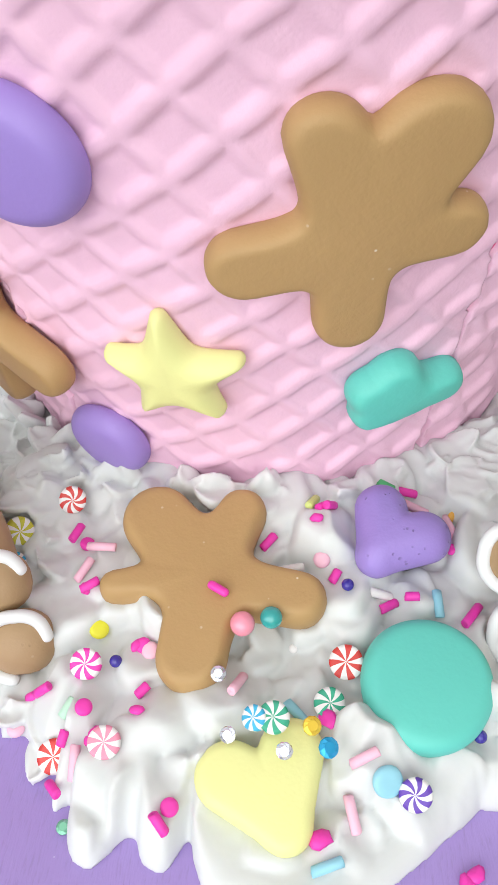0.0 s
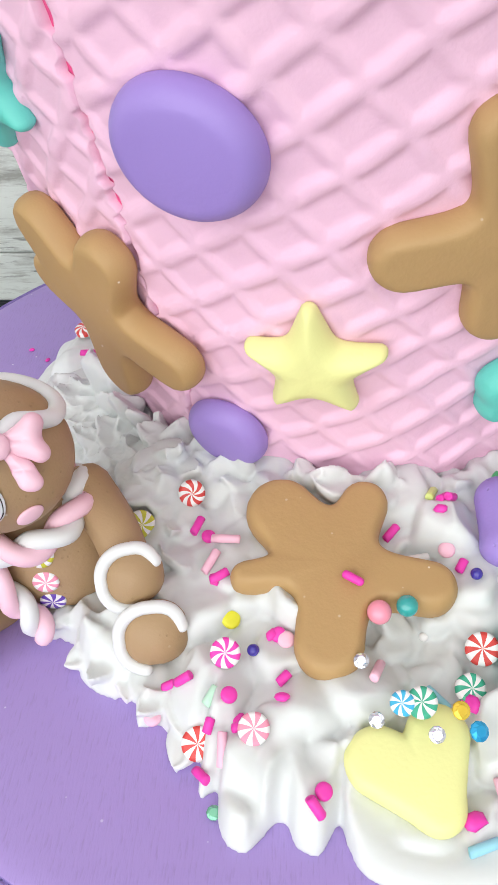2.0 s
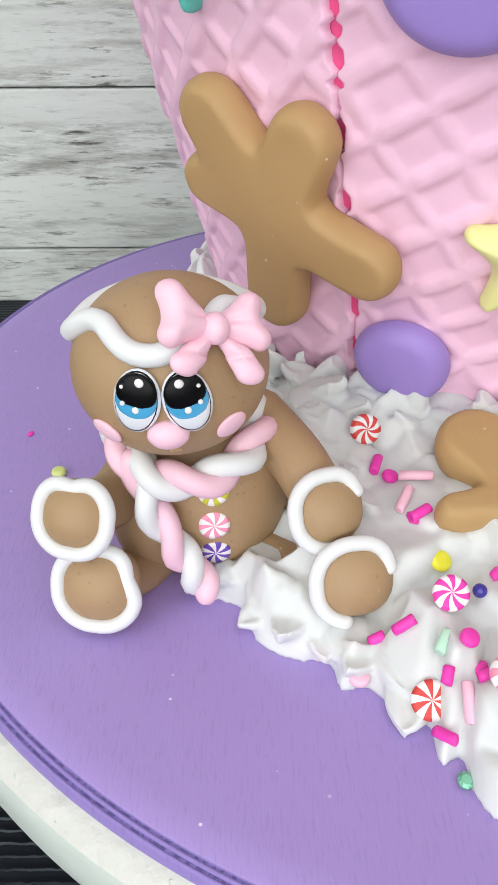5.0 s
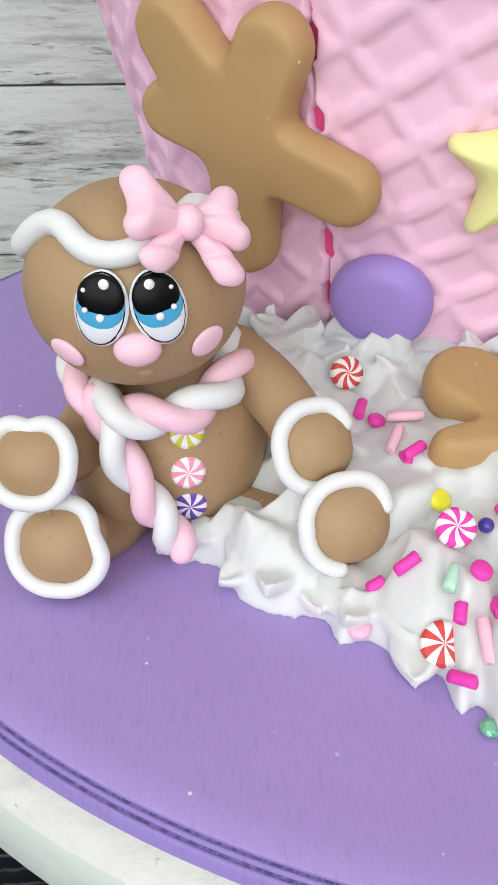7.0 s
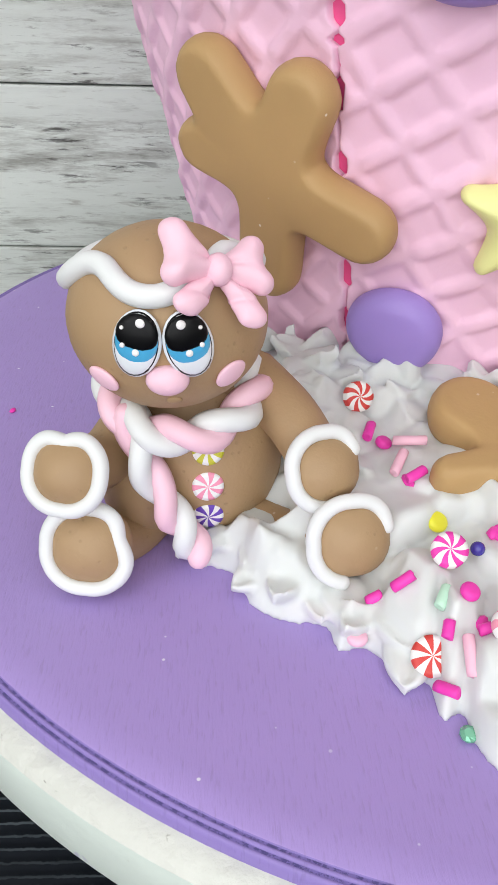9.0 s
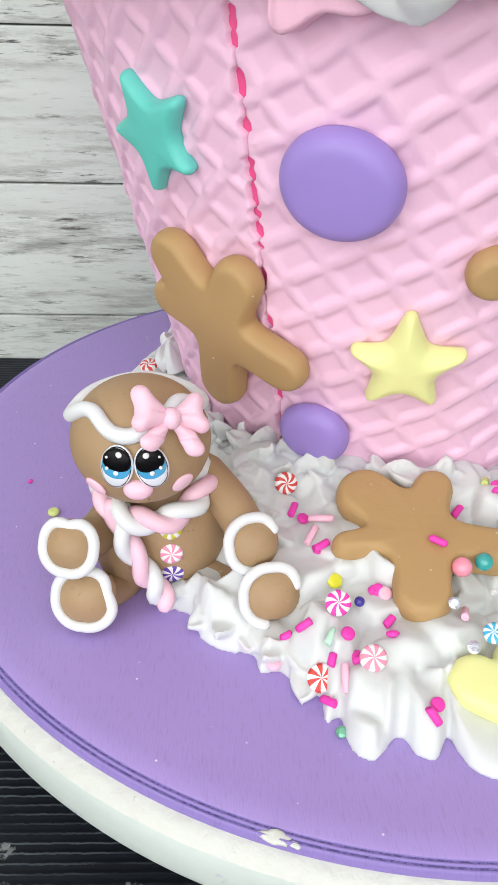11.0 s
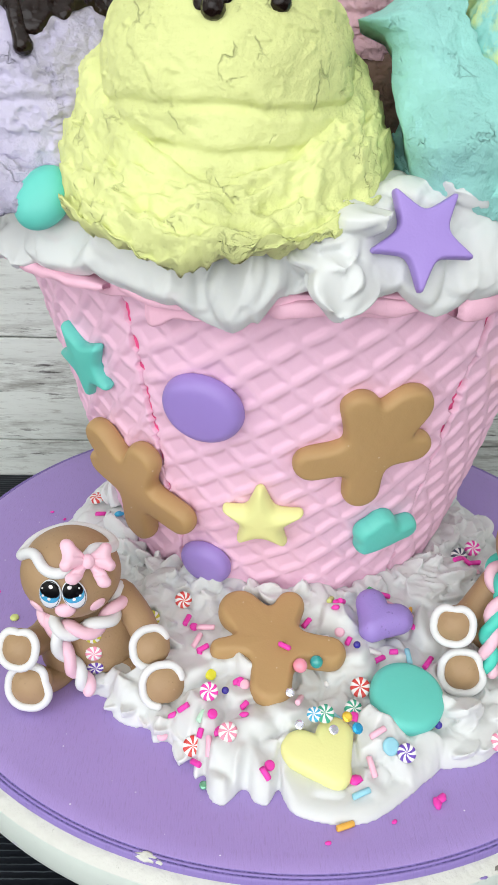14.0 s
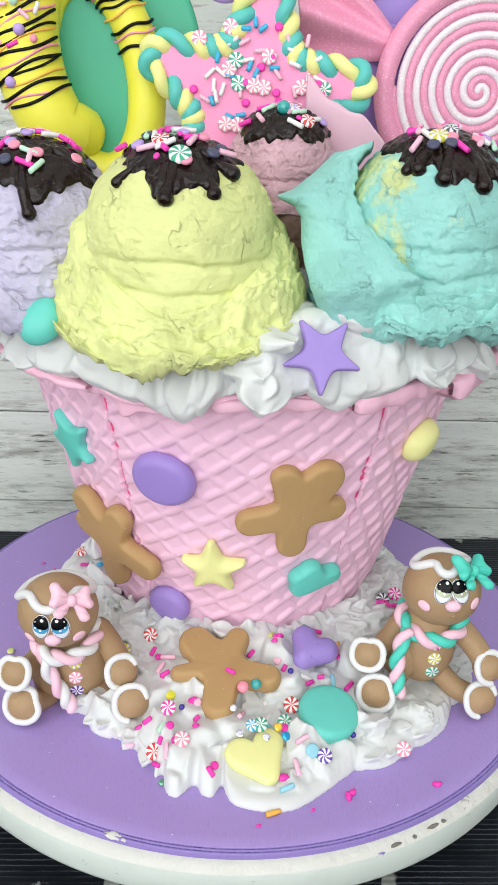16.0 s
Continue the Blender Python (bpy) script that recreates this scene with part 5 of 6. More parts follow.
def lollipop(at):
    top = tagged(empty("lollipop", at), "large pink and white glitter spiral lollipop", "lollipop")
    o = Vector(at)
    turns, wide = 5.5, 0.0044
    for mat, shift in ((GLIT_PINK, 0.0), (GLIT_WHITE, math.pi)):
        a = np.linspace(0.6, turns * 2 * math.pi, 520)
        r = wide * 2 * a / (2 * math.pi)
        pts = np.stack([o.x + r * np.cos(-a + shift), np.full(len(a), o.y), o.z + r * np.sin(-a + shift)], 1)
        Builder().add(*tube(pts, wide * 0.53, 10)).make("coil", mat, top, "", at)
    a = np.linspace(0, 2 * np.pi, 120, endpoint=False)
    R = wide * 2 * turns + 0.0048
    pts = np.stack([o.x + R * np.cos(a), np.full(120, o.y + 0.0005), o.z + R * np.sin(a)], 1)
    Builder().add(*tube(pts, 0.0056, 12, True)).make("outer_ring", GLIT_PINK, top, "", at)
    Builder().add(*tube([(o.x, o.y + 0.004, o.z - R), (o.x - 0.002, o.y + 0.004, o.z - R - 0.10)], 0.004, 12)).make("stick", ICING, top, "", at)
    return top


lollipop((0.1275, 0.0520, 0.3160))


def ribbon_wrap(at):
    """A pinched, flaring wrapper of glittery pink clay."""
    n, m = 60, 40
    s, t = np.linspace(0, 1, m), np.linspace(-1, 1, n)
    S, T = np.meshgrid(s, t, indexing="ij")
    half = 0.006 + 0.030 * S ** 0.8
    X = at[0] - 0.058 * S - 0.006 * T * S
    Z = at[2] + 0.030 * S + T * half
    Y = at[1] + 0.006 * np.sin(T * 5.0 + 0.5) * S + 0.004 * np.sin(T * 9 + 2 * S) * S - 0.006 * (1 - T ** 2)
    front = np.stack([X, Y, Z], -1).reshape(-1, 3)
    rear = front + (0, 0.005, 0)
    F = grid(m, n)
    k = len(front)
    ring = [j for j in range(n)] + [i * n + n - 1 for i in range(1, m)] + [(m - 1) * n + j for j in range(n - 2, -1, -1)] + [i * n for i in range(m - 2, 0, -1)]
    SF = [(ring[i], ring[i - 1], ring[i - 1] + k, ring[i] + k) for i in range(len(ring))]
    ob = Builder().add(np.concatenate([front, rear]), F + [tuple(reversed([i + k for i in q])) for q in F] + SF).make("candy_wrapper", GLIT_PINK, None, "", at)
    return tagged(ob, "flared glittery pink clay wrapper pinched at one end", "candy")


ribbon_wrap((0.0800, 0.0620, 0.3380))


def wafer_shell(at):
    """A thin pale pink shell with a wavy edge."""
    n, m = 50, 16
    u, v = np.linspace(0, 1, n), np.linspace(0, 1, m)
    U, V = np.meshgrid(u, v)
    X = at[0] + 0.046 * U
    top = 0.025 - 0.040 * U + 0.004 * np.sin(U * 3) + 0.0006 * np.sin(U * 22) - 0.004 * np.sin(U * 6)
    Z = at[2] - 0.03 + (top + 0.03) * V
    Y = at[1] + 0.010 * (U - 0.5) ** 2 - 0.004 * V
    front = np.stack([X, Y, Z], -1).reshape(-1, 3)
    k = len(front)
    F = grid(m, n)
    ring = [j for j in range(n)] + [i * n + n - 1 for i in range(1, m)] + [(m - 1) * n + j for j in range(n - 2, -1, -1)] + [i * n for i in range(m - 2, 0, -1)]
    SF = [(ring[i], ring[i - 1], ring[i - 1] + k, ring[i] + k) for i in range(len(ring))]
    ob = Builder().add(np.concatenate([front, front + (0, 0.004, 0)]), F + [tuple(reversed([i + k for i in q])) for q in F] + SF).make("wafer_shell", SHELL_PINK, None, "", at)
    return tagged(ob, "thin pale pink clay shell with wavy edge", "wafer")


wafer_shell((0.0275, 0.0120, 0.2960))
standing("clay_disc", oval_rim(0.030, 0.034), (0.0780, 0.0720, 0.3160), (0, -1, 0), 0, PURPLE, "purple clay disc behind the star and lollipop", "candy", 0.003, 0.003, 0.003)
standing("clay_disc", oval_rim(0.020, 0.034), (0.0860, 0.0800, 0.3700), (0, -1, 0), 12, PURPLE, "tall purple clay piece behind the wrapper", "candy", 0.003, 0.003, 0.003)
standing("clay_disc", oval_rim(0.022, 0.040), (-0.0530, 0.0700, 0.3440), (0, -1, 0.1), 20, LENS_GREEN, "sea-green clay leaf behind the pretzel", "candy", 0.003, 0.003, 0.003)
standing("clay_disc", oval_rim(0.016, 0.018), (-0.0160, 0.0900, 0.3760), (0, -1, 0.1), 0, LILAC, "lilac clay disc behind the star", "candy", 0.003, 0.003, 0.003)
cream_fill = Builder().add(*ball((AX, AY, 0.196), 0.112, 0.112, 0.045, 30, 60)).make("frosting", CREAM, None, "", (AX, AY, 0.19))
tagged(cream_fill, "white cream heaped inside the pot under the scoops", "frosting")


# ---- gingerbread figures ----
def figure(base, face_yaw, face_pitch, head, hand_l, foot_l, hand_r, foot_r, bow_at, bow_size, girth, colours, tail, label):
    """A seated gingerbread figure as one mesh: body, head, icing, scarf, bow, eyes and buttons."""
    bow_mat, scarf_a, scarf_b, iris, buttons = colours
    mats = [BISCUIT, ICING, bow_mat, scarf_a, scarf_b, EYE_WHITE, iris, BLACK, SOFT_PINK, WHITE] + list(buttons)
    B = Builder()
    B.add(*ball((0.0010, 0, 0.0215), 0.0200 * girth, 0.0162, 0.0245, 20, 30), 0)
    B.add(*ball((0.0010, 0.0030, 0.0135), 0.0212 * girth, 0.0150, 0.0138, 18, 30), 0)
    B.add(*ball((-0.0120, -0.0050, 0.0150), 0.0105, 0.0100, 0.0135, 16, 24), 0)
    H = np.array(head)
    hr = np.array((0.0208, 0.0196, 0.0192))
    B.add(*ball(H, *hr, 28, 40), 0)

    def on_head(yaw, pitch, out=0.0):
        a, p = math.radians(face_yaw + yaw), math.radians(face_pitch + pitch)
        d = np.array((math.sin(a) * math.cos(p), -math.cos(a) * math.cos(p), math.sin(p)))
        return H + d * (hr + out), d

    def facing(d, roll=0.0):
        z = Vector(d).normalized()
        y = (Vector((0, 0, 1)) - z * z.z).normalized()
        return Matrix((y.cross(z), y, z)).transposed() @ Matrix.Rotation(math.radians(roll), 3, "Z")

    def patch(yaw, pitch, rx, ry, thick, slot, out=0.0, roll=0.0, dx=0.0, dy=0.0, lift=0.0):
        p, d = on_head(yaw, pitch, out)
        m = facing(d, roll)
        c = Vector(p) + m @ Vector((dx, dy, lift))
        B.add(*ball(c, rx, ry, thick, 12, 26, m), slot)

    for side, roll in ((-1, -9), (1, 14)):
        yaw = 13.2 * side
        patch(yaw, 7.5, 0.0048, 0.0067, 0.0013, 5, 0.0002, roll)
        patch(yaw, 7.5, 0.0045, 0.0064, 0.0012, 7, 0.0002, roll, 0, 0, 0.00025)
        patch(yaw, 7.5, 0.00436, 0.00625, 0.0014, 5, 0.0002, roll, 0, 0, 0.0003)
        patch(yaw, 7.5, 0.0042, 0.0049, 0.0013, 6, 0.0002, roll, 0, 0.0007, 0.0007)
        patch(yaw, 7.5, 0.0041, 0.0040, 0.0012, 7, 0.0002, roll, 0, 0.0021, 0.00105)
        for dx, dy, size in ((-side * 0.0005, 0.0046, 0.0009), (-side * 0.0005, -0.0011, 0.0007), (side * 0.0022, -0.0003, 0.0005), (side * 0.0028, 0.0030, 0.0004)):
            patch(yaw, 7.5, size, size, 0.0004, 9, 0.0002, roll, dx, dy, 0.00195)
    patch(2, -14, 0.0042, 0.0031, 0.0030, 8, 0.0006)
    patch(40, -18, 0.0036, 0.0030, 0.0010, 8, 0.0002, 20)
    patch(-38, -22, 0.0036, 0.0028, 0.0010, 8, 0.0002, -20)
    patch(6, -36, 0.0016, 0.0012, 0.0006, 0, 0.0)
    band = []
    for yaw in np.linspace(-180, 180, 90, endpoint=False):
        pitch = np.interp(yaw, [-180, -120, -102, -86, -66, -46, -18, 0, 25, 60, 95, 125, 180], [34, 26, 18, 24, 43, 46, 33, 33, 44, 54, 34, 28, 34])
        band.append(pitch)
    for _ in range(3):
        band = [(band[i - 1] + band[i] + band[(i + 1) % 90]) / 3 for i in range(90)]
    band = [on_head(yaw, pitch, 0.0008)[0] for yaw, pitch in zip(np.linspace(-180, 180, 90, endpoint=False), band)]
    B.add(*tube(spline(np.array(band)[::2], 160, True), 0.0023, 12, True), 1)
    for shoulder, sag, hand in (((-0.010, 0.004, head[2] - 0.024), -0.007, hand_l), ((0.013, 0.003, head[2] - 0.021), 0.001, hand_r)):
        bend = (shoulder[0] * 0.42 + hand[0] * 0.58, shoulder[1] * 0.5 + hand[1] * 0.5, (shoulder[2] + hand[2]) / 2 + sag)
        path = spline([shoulder, bend, hand], 18)
        B.add(*tube(path, 0.0072 - 0.0010 * np.linspace(0, 1, 18), 14), 0)
    for hip, foot in (((-0.008, -0.002, 0.007), foot_l), ((0.008, -0.002, 0.007), foot_r)):
        B.add(*tube(spline([hip, ((hip[0] + foot[0]) / 2, (hip[1] + foot[1]) / 2 + 0.002, (hip[2] + foot[2]) / 2 - 0.0055), foot], 14), 0.0060, 14), 0)
    for k, (c, size, look_dir, start) in enumerate(((hand_l, 0.0079, (-0.25, -0.85, 0.45), 200), (foot_l, 0.0089, (-0.15, -0.92, 0.38), 28), (hand_r, 0.0080, (0.25, -0.85, 0.45), 30), (foot_r, 0.0088, (0.15, -0.92, 0.38), 20))):
        c = np.array(c)
        m = facing(look_dir)
        pad, pf = ball((0, 0, 0), size * 1.02, size * 0.98, 0.0074, 16, 28)
        pad = pad * (1 + 0.05 * np.abs(np.sin(2 * np.arctan2(pad[:, 1], pad[:, 0])))[:, None] * (1, 1, 0))
        B.add(pad @ np.array(m).T + c, pf, 0)
        ring = []
        whole = k in (0, 1)
        for t in np.linspace(start, start + (360 if whole else 232), 46, endpoint=not whole):
            a = math.radians(t)
            off = (t - (96 if k == 0 else 22) + 180) % 360 - 180
            rr = size * (1.02 + 0.05 * abs(math.sin(2 * a)) - (0.22 * math.exp(-((off / 24) ** 2)) if whole else 0.16 * math.exp(-(((t - start) / 26) ** 2))))
            ring.append(c + np.array(m @ Vector((rr * math.cos(a), rr * math.sin(a), 0.0034))))
        B.add(*tube(spline(ring, 80, whole), 0.00175, 12, whole), 1)
    neck = np.array((head[0] * 0.5, head[1] * 0.5, head[2] - 0.0185))
    loop = [neck + (0.0158 * math.cos(t), 0.0150 * math.sin(t), 0.0026 * math.sin(t) - 0.0022 * math.sin(t) ** 2) for t in np.linspace(0, 2 * math.pi, 120, endpoint=False)]
    for pts, slot in zip(twist(loop, 0.0020, 5, True), (3, 4)):
        B.add(*tube(pts, 0.0027, 10, True), slot)
    for pts, slot in zip(twist(spline(tail, 60), 0.0019, 2.0, False), (3, 4)):
        B.add(*tube(pts, 0.0026, 10), slot)
    p, d = on_head(*bow_at, 0.0026)
    m = facing(d, -14)
    for cx, cy, blobs, tall, tip in ((-0.0066, 0.0024, [(-0.0026, 0.0056, 0.0031), (-0.0040, -0.0036, 0.0026), (0.0046, -0.0016, 0.0024), (0.0, 0.0, 0.0040)], 0.0040, 12), (0.0064, 0.0010, [(0.0028, 0.0044, 0.0028), (0.0040, -0.0036, 0.0026), (-0.0046, 0.0, 0.0022), (0.0, 0.0, 0.0036)], 0.0038, -12),
                                     (-0.0052, -0.0052, [(-0.0038, -0.0018, 0.0020), (-0.0018, -0.0026, 0.0018), (0.0036, 0.0036, 0.0016)], 0.0022, 8), (0.0056, -0.0066, [(0.0024, -0.0034, 0.0022), (0.0002, -0.0034, 0.0016), (-0.0034, 0.0046, 0.0016)], 0.0022, -8)):
        V, F = puffy(*reach_of(limbs(blobs, 0.0010), 0.03, 80), tall, 0.002, 0.0036, 0.0004, 12)
        V = V.copy()
        V[:, 2] -= np.where(V[:, 2] > 0, 0.0011 * np.exp(-((V[:, 1] + 0.10 * V[:, 0]) / 0.0009) ** 2) * smoothstep(np.abs(V[:, 0] + cx) / 0.012, 0.9, 0.2), 0)
        turned = np.array(m @ Matrix.Rotation(math.radians(tip), 3, "Y"))
        B.add((V + (0, 0, 0.0002)) * bow_size @ turned.T + np.array(Vector(p) + m @ Vector((cx, cy, 0)) * bow_size), F, 2)
    B.add(*ball(Vector(p) + m @ Vector((0, 0, 0.0014)), 0.0030 * bow_size, 0.0036 * bow_size, 0.0030, 12, 18, m), 2)
    for k, z in enumerate((0.0305, 0.0215, 0.0125)):
        y = -0.0152 * math.sqrt(max(0.05, 1 - ((z - 0.0215) / 0.0245) ** 2))
        d = Vector((0.12, -1.0, (z - 0.0215) / 0.0245 * 0.6 + 0.1)).normalized()
        V, FA, FB = swirl_disc(0.0036, 0.0012, 7, 0.25)
        m4 = np.array(facing(d))
        V = V @ m4.T + np.array((0.0030, y - 0.0002, z))
        B.add(V, FA + FB, 9)
        for i in range(len(FB)):
            B.m[-1 - i] = 10 + k
    ob = B.make("gingerbread_figure", mats)
    ob.location = base
    return tagged(ob, label, "figurine", "gingerbread figures")


def swirl_disc(radius, thick, petals, swirl, rings=4, sub=3):
    """A candy slice: a disc whose wedges alternate. Returns vertices, pale faces, coloured faces."""
    n = petals * 2 * sub
    V = [(0, 0, thick)]
    for i in range(1, rings + 1):
        q = i / rings
        for j in range(n):
            a = 2 * math.pi * j / n + swirl * q
            V.append((radius * q * math.cos(a), radius * q * math.sin(a), thick * (1 - 0.18 * q ** 4)))
    for j in range(n):
        a = 2 * math.pi * j / n + swirl
        V.append((radius * math.cos(a), radius * math.sin(a), -thick))
    FA, FB = [], []
    for j in range(n):
        pick = FA if (j // sub) % 2 else FB
        k = (j + 1) % n
        pick.append((0, 1 + j, 1 + k))
        for i in range(rings):
            pick.append((1 + i * n + j, 1 + (i + 1) * n + j, 1 + (i + 1) * n + k, 1 + i * n + k))
    return np.array(V), FA, FB


figure((-0.0905, -0.0735, 0.0), 0, 0, (-0.0052, -0.0090, 0.0600), (-0.0262, -0.0205, 0.0288), (-0.0228, -0.0235, 0.0110), (0.0282, -0.0185, 0.0282), (0.0340, -0.0275, 0.0160), (33.5, 41.5), 0.87, 1.0,
       (SOFT_PINK, SOFT_PINK, ICING, IRIS, (MUSTARD, BLUSH, VIOLET)), [(-0.0135, -0.0140, 0.0395), (-0.0110, -0.0185, 0.0300), (-0.0060, -0.0195, 0.0190), (-0.0020, -0.0197, 0.0110), (0.0010, -0.0205, 0.0055)],
       "seated brown gingerbread figure with pink bow and scarf")
figure((0.1005, -0.0733, 0.0145), 0, 21, (0.0062, -0.0010, 0.0560), (-0.0325, -0.0140, 0.0235), (-0.0275, -0.0200, 0.0030), (0.0340, -0.0117, 0.0135), (0.0305, -0.0167, -0.0035), (49, 29), 0.95, 0.84,
       (SOFT_TEAL, SOFT_TEAL, SOFT_PINK, IRIS_SAGE, (HOT, MUSTARD, JADE)), [(-0.0125, -0.0120, 0.0360), (-0.0165, -0.0160, 0.0280), (-0.0175, -0.0185, 0.0180), (-0.0165, -0.0195, 0.0090), (-0.0155, -0.0200, 0.0020)],
       "seated brown gingerbread figure with teal bow and scarf")


# ---- small candy ----
def seat(x, y, deg, up=0.0, tilt=0.0):
    """A pose on the cream (or the board) at x, y."""
    z = float(cream_height(x, y)[0])
    nrm = cream_normal(x, y) if z > 0.003 else Vector((0, 0, 1))
    return tilted((x, y, z + up), nrm, deg) @ Matrix.Rotation(math.radians(tilt), 4, "Y")


def rod_mesh(length, radius, mat, name):
    """A rod of clay cut off square, with slightly crushed ends."""
    n, V = 12, []
    for k, (x, r) in enumerate(((-0.5, 0.0), (-0.5, 0.80), (-0.48, 0.97), (-0.2, 1.0), (0.2, 0.98), (0.48, 1.0), (0.5, 0.82), (0.5, 0.0))):
        for j in range(n):
            a = 2 * math.pi * j / n
            V.append((length * x + 0.0002 * math.sin(a + k), radius * r * math.cos(a), radius * r * math.sin(a) * 0.94))
    return Builder().add(V, grid(8, n, False, True)).make(name, mat)


def scatter(first, poses, label, category, group):
    """Places the first thing and copies of it at the poses."""
    tagged(first, label, category, group)
    for k, m in enumerate(poses):
        if k == 0:
            first.matrix_world = m
        else:
            copy_thing(first, m)


def rods(places, length, mat, colour):
    scatter(rod_mesh(length, 0.00125, mat, "sprinkle"), [seat(x, y, d, 0.0014, 6 * math.sin(9 * k)) for k, (x, y, d) in enumerate(places)], colour + " sugar rod sprinkle lying on the cream", "sprinkle", "sprinkles")


rods([(-.0402, -.0882, 30), (.0061, -.0735, 50), (.0207, -.0653, 55), (.0226, -.0656, 60), (-.0415, -.1348, -25), (-.0145, -.1439, -55), (-.0473, -.1149, 10), (.0378, -.0880, 30)], 0.0052, HOT, "hot pink")
rods([(.0433, -.0547, -5), (.0465, -.0655, -22), (.0588, -.0903, 55)], 0.0078, HOT, "long hot pink")
rods([(.0239, -.0840, 60), (-.0325, -.1263, 5), (-.0401, -.1258, 70), (-.0520, -.1120, 10), (-.0224, -.1149, 40), (.0436, -.0880, 0)], 0.0036, HOT, "short hot pink")
rods([(.0462, -.0593, -25), (.0559, -.0635, -70), (-.0366, -.1307, 85), (.0005, -.1127, 70), (.0276, -.1387, -75), (-.0393, -.0759, -5)], 0.0080, ROSE, "pale pink")
rods([(.0124, -.0807, 10), (.0355, -.0858, -5)], 0.0068, WHITE, "white")
rods([(.0148, -.1173, -45), (.0504, -.0884, -85), (.0221, -.1490, 20)], 0.0072, SKY, "pale blue")
rods([(.0382, -.0562, -25)], 0.0048, GREEN, "green")
rods([(.0178, -.0627, 70)], 0.0060, LIME, "pale lime")
rods([(.0563, -.0595, 60), (.0150, -.1595, 22)], 0.0070, ORANGE, "yellow")
rods([(-.0400, -.1194, 60)], 0.0050, MINTY, "pale mint")
crumb_rod = Builder().add(*tube([(-0.002, 0, 0), (0, 0, 0), (0.002, 0, 0)], 0.00115, 10)).make("sprinkle", HOT)
scatter(crumb_rod, [tilted((-0.0052, -0.0940, 0.0305), SLOPE, -30)], "short hot pink sprinkle on the gingerbread cookie", "sprinkle", "sprinkles")


def disc_mesh(radius, mat, name):
    V, F = puffy(*oval_rim(radius, radius, 26), 0.0011, 0.0011, 0.0009, 0.0, 5)
    return Builder().add(V, F).make(name, mat)


scatter(disc_mesh(0.0021, HOT, "confetti_disc"), [seat(x, y, 0, 0.0010, t) for x, y, t in ((-.0446, -.0724, 25), (-.0127, -.1402, 0), (-.0353, -.1207, 20), (.0556, -.0671, 10), (-.0240, -.1030, 0))], "hot pink round confetti on the cream", "sprinkle", "confetti discs")
scatter(disc_mesh(0.0026, LEMON, "confetti_disc"), [seat(-.0366, -.0977, 0, 0.0010)], "bright yellow round confetti on the cream", "sprinkle", "confetti discs")
scatter(disc_mesh(0.0036, SKY, "confetti_disc"), [seat(.0352, -.1339, 0, 0.0012)], "pale blue round confetti on the cream", "sprinkle", "confetti discs")
scatter(disc_mesh(0.0023, ROSE, "confetti_disc"), [seat(x, y, 0, 0.0008) for x, y in ((-.0220, -.1042), (.0205, -.0795), (-.0560, -.1180))], "pale pink round confetti on the cream", "sprinkle", "confetti discs")
scatter(disc_mesh(0.0022, LIME, "confetti_disc"), [tilted((-0.1350, -0.0410, 0.0012), (0, 0, 1), 0)], "pale green round confetti on the board", "sprinkle", "confetti discs")


def mint(radius, mat, poses, colour, swirl=0.3, petals=7):
    V, FA, FB = swirl_disc(radius * 0.9, 0.0011, petals, swirl)
    ob = Builder().add(V, FA, 0)
    ob.f.extend(FB)
    ob.m.extend([1] * len(FB))
    ob = ob.make("peppermint_slice", [WHITE, mat])
    scatter(ob, poses, colour + " and white striped peppermint slice in cream", "candy", "peppermint slices")


def placed(x, y, z, normal, deg):
    return tilted((x, y, z), normal, deg)


def tipped(x, y, z, normal, deg):
    """A pose near the given height, pressed onto the cream below it."""
    h = float(cream_height(x, y)[0])
    return tilted((x, y, min(max(z, h + 0.0006), h + 0.0040)), normal, deg)


mint(0.0046, RED, [tipped(.0266, -.1062, .0262, (-.1, -.6, 1), 10), tipped(-.0428, -.1272, .0180, (-.1, -.75, 1), 25)], "red", 0.15)
mint(0.0042, RED, [tipped(-.0500, -.0622, .0312, (.30, -1.0, .55), 0), tipped(-.1050, .0400, .0225, (-.2, -.2, 1), 30)], "small red", 0.7)
mint(0.0042, HOT, [tipped(-.0370, -.1098, .0212, (0, -.65, 1), 0)], "hot pink", 0.45)
mint(0.0042, BLUSH, [tipped(-.0290, -.1285, .0165, (.1, -.5, 1), 0), tipped(.0835, -.1225, .0070, (.1, -.9, 1), 0)], "blush pink", 0.2)
mint(0.0040, JADE, [tipped(.0225, -.1165, .0195, (.2, -.5, 1), 0), placed(.0098, -.1235, .0215, (-.1, -.4, 1), 0)], "green", 0.3)
mint(0.0032, AQUA, [placed(.0055, -.1235, .0210, (-.4, -.5, 1), 0), tipped(-.0640, -.0780, .0180, (.2, -.6, 1), 0)], "blue", 0.3)
mint(0.0040, VIOLET, [tipped(.0412, -.1360, .0135, (-.3, -.7, 1), 30)], "violet", 0.6)
mint(0.0044, SLATE, [tipped(.0880, -.0230, .0325, (.1, -.8, .9), 0)], "navy", 0.4)
mint(0.0044, HOT, [tipped(.0965, -.0170, .0335, (.1, -.8, .9), 0)], "pink", 0.4)


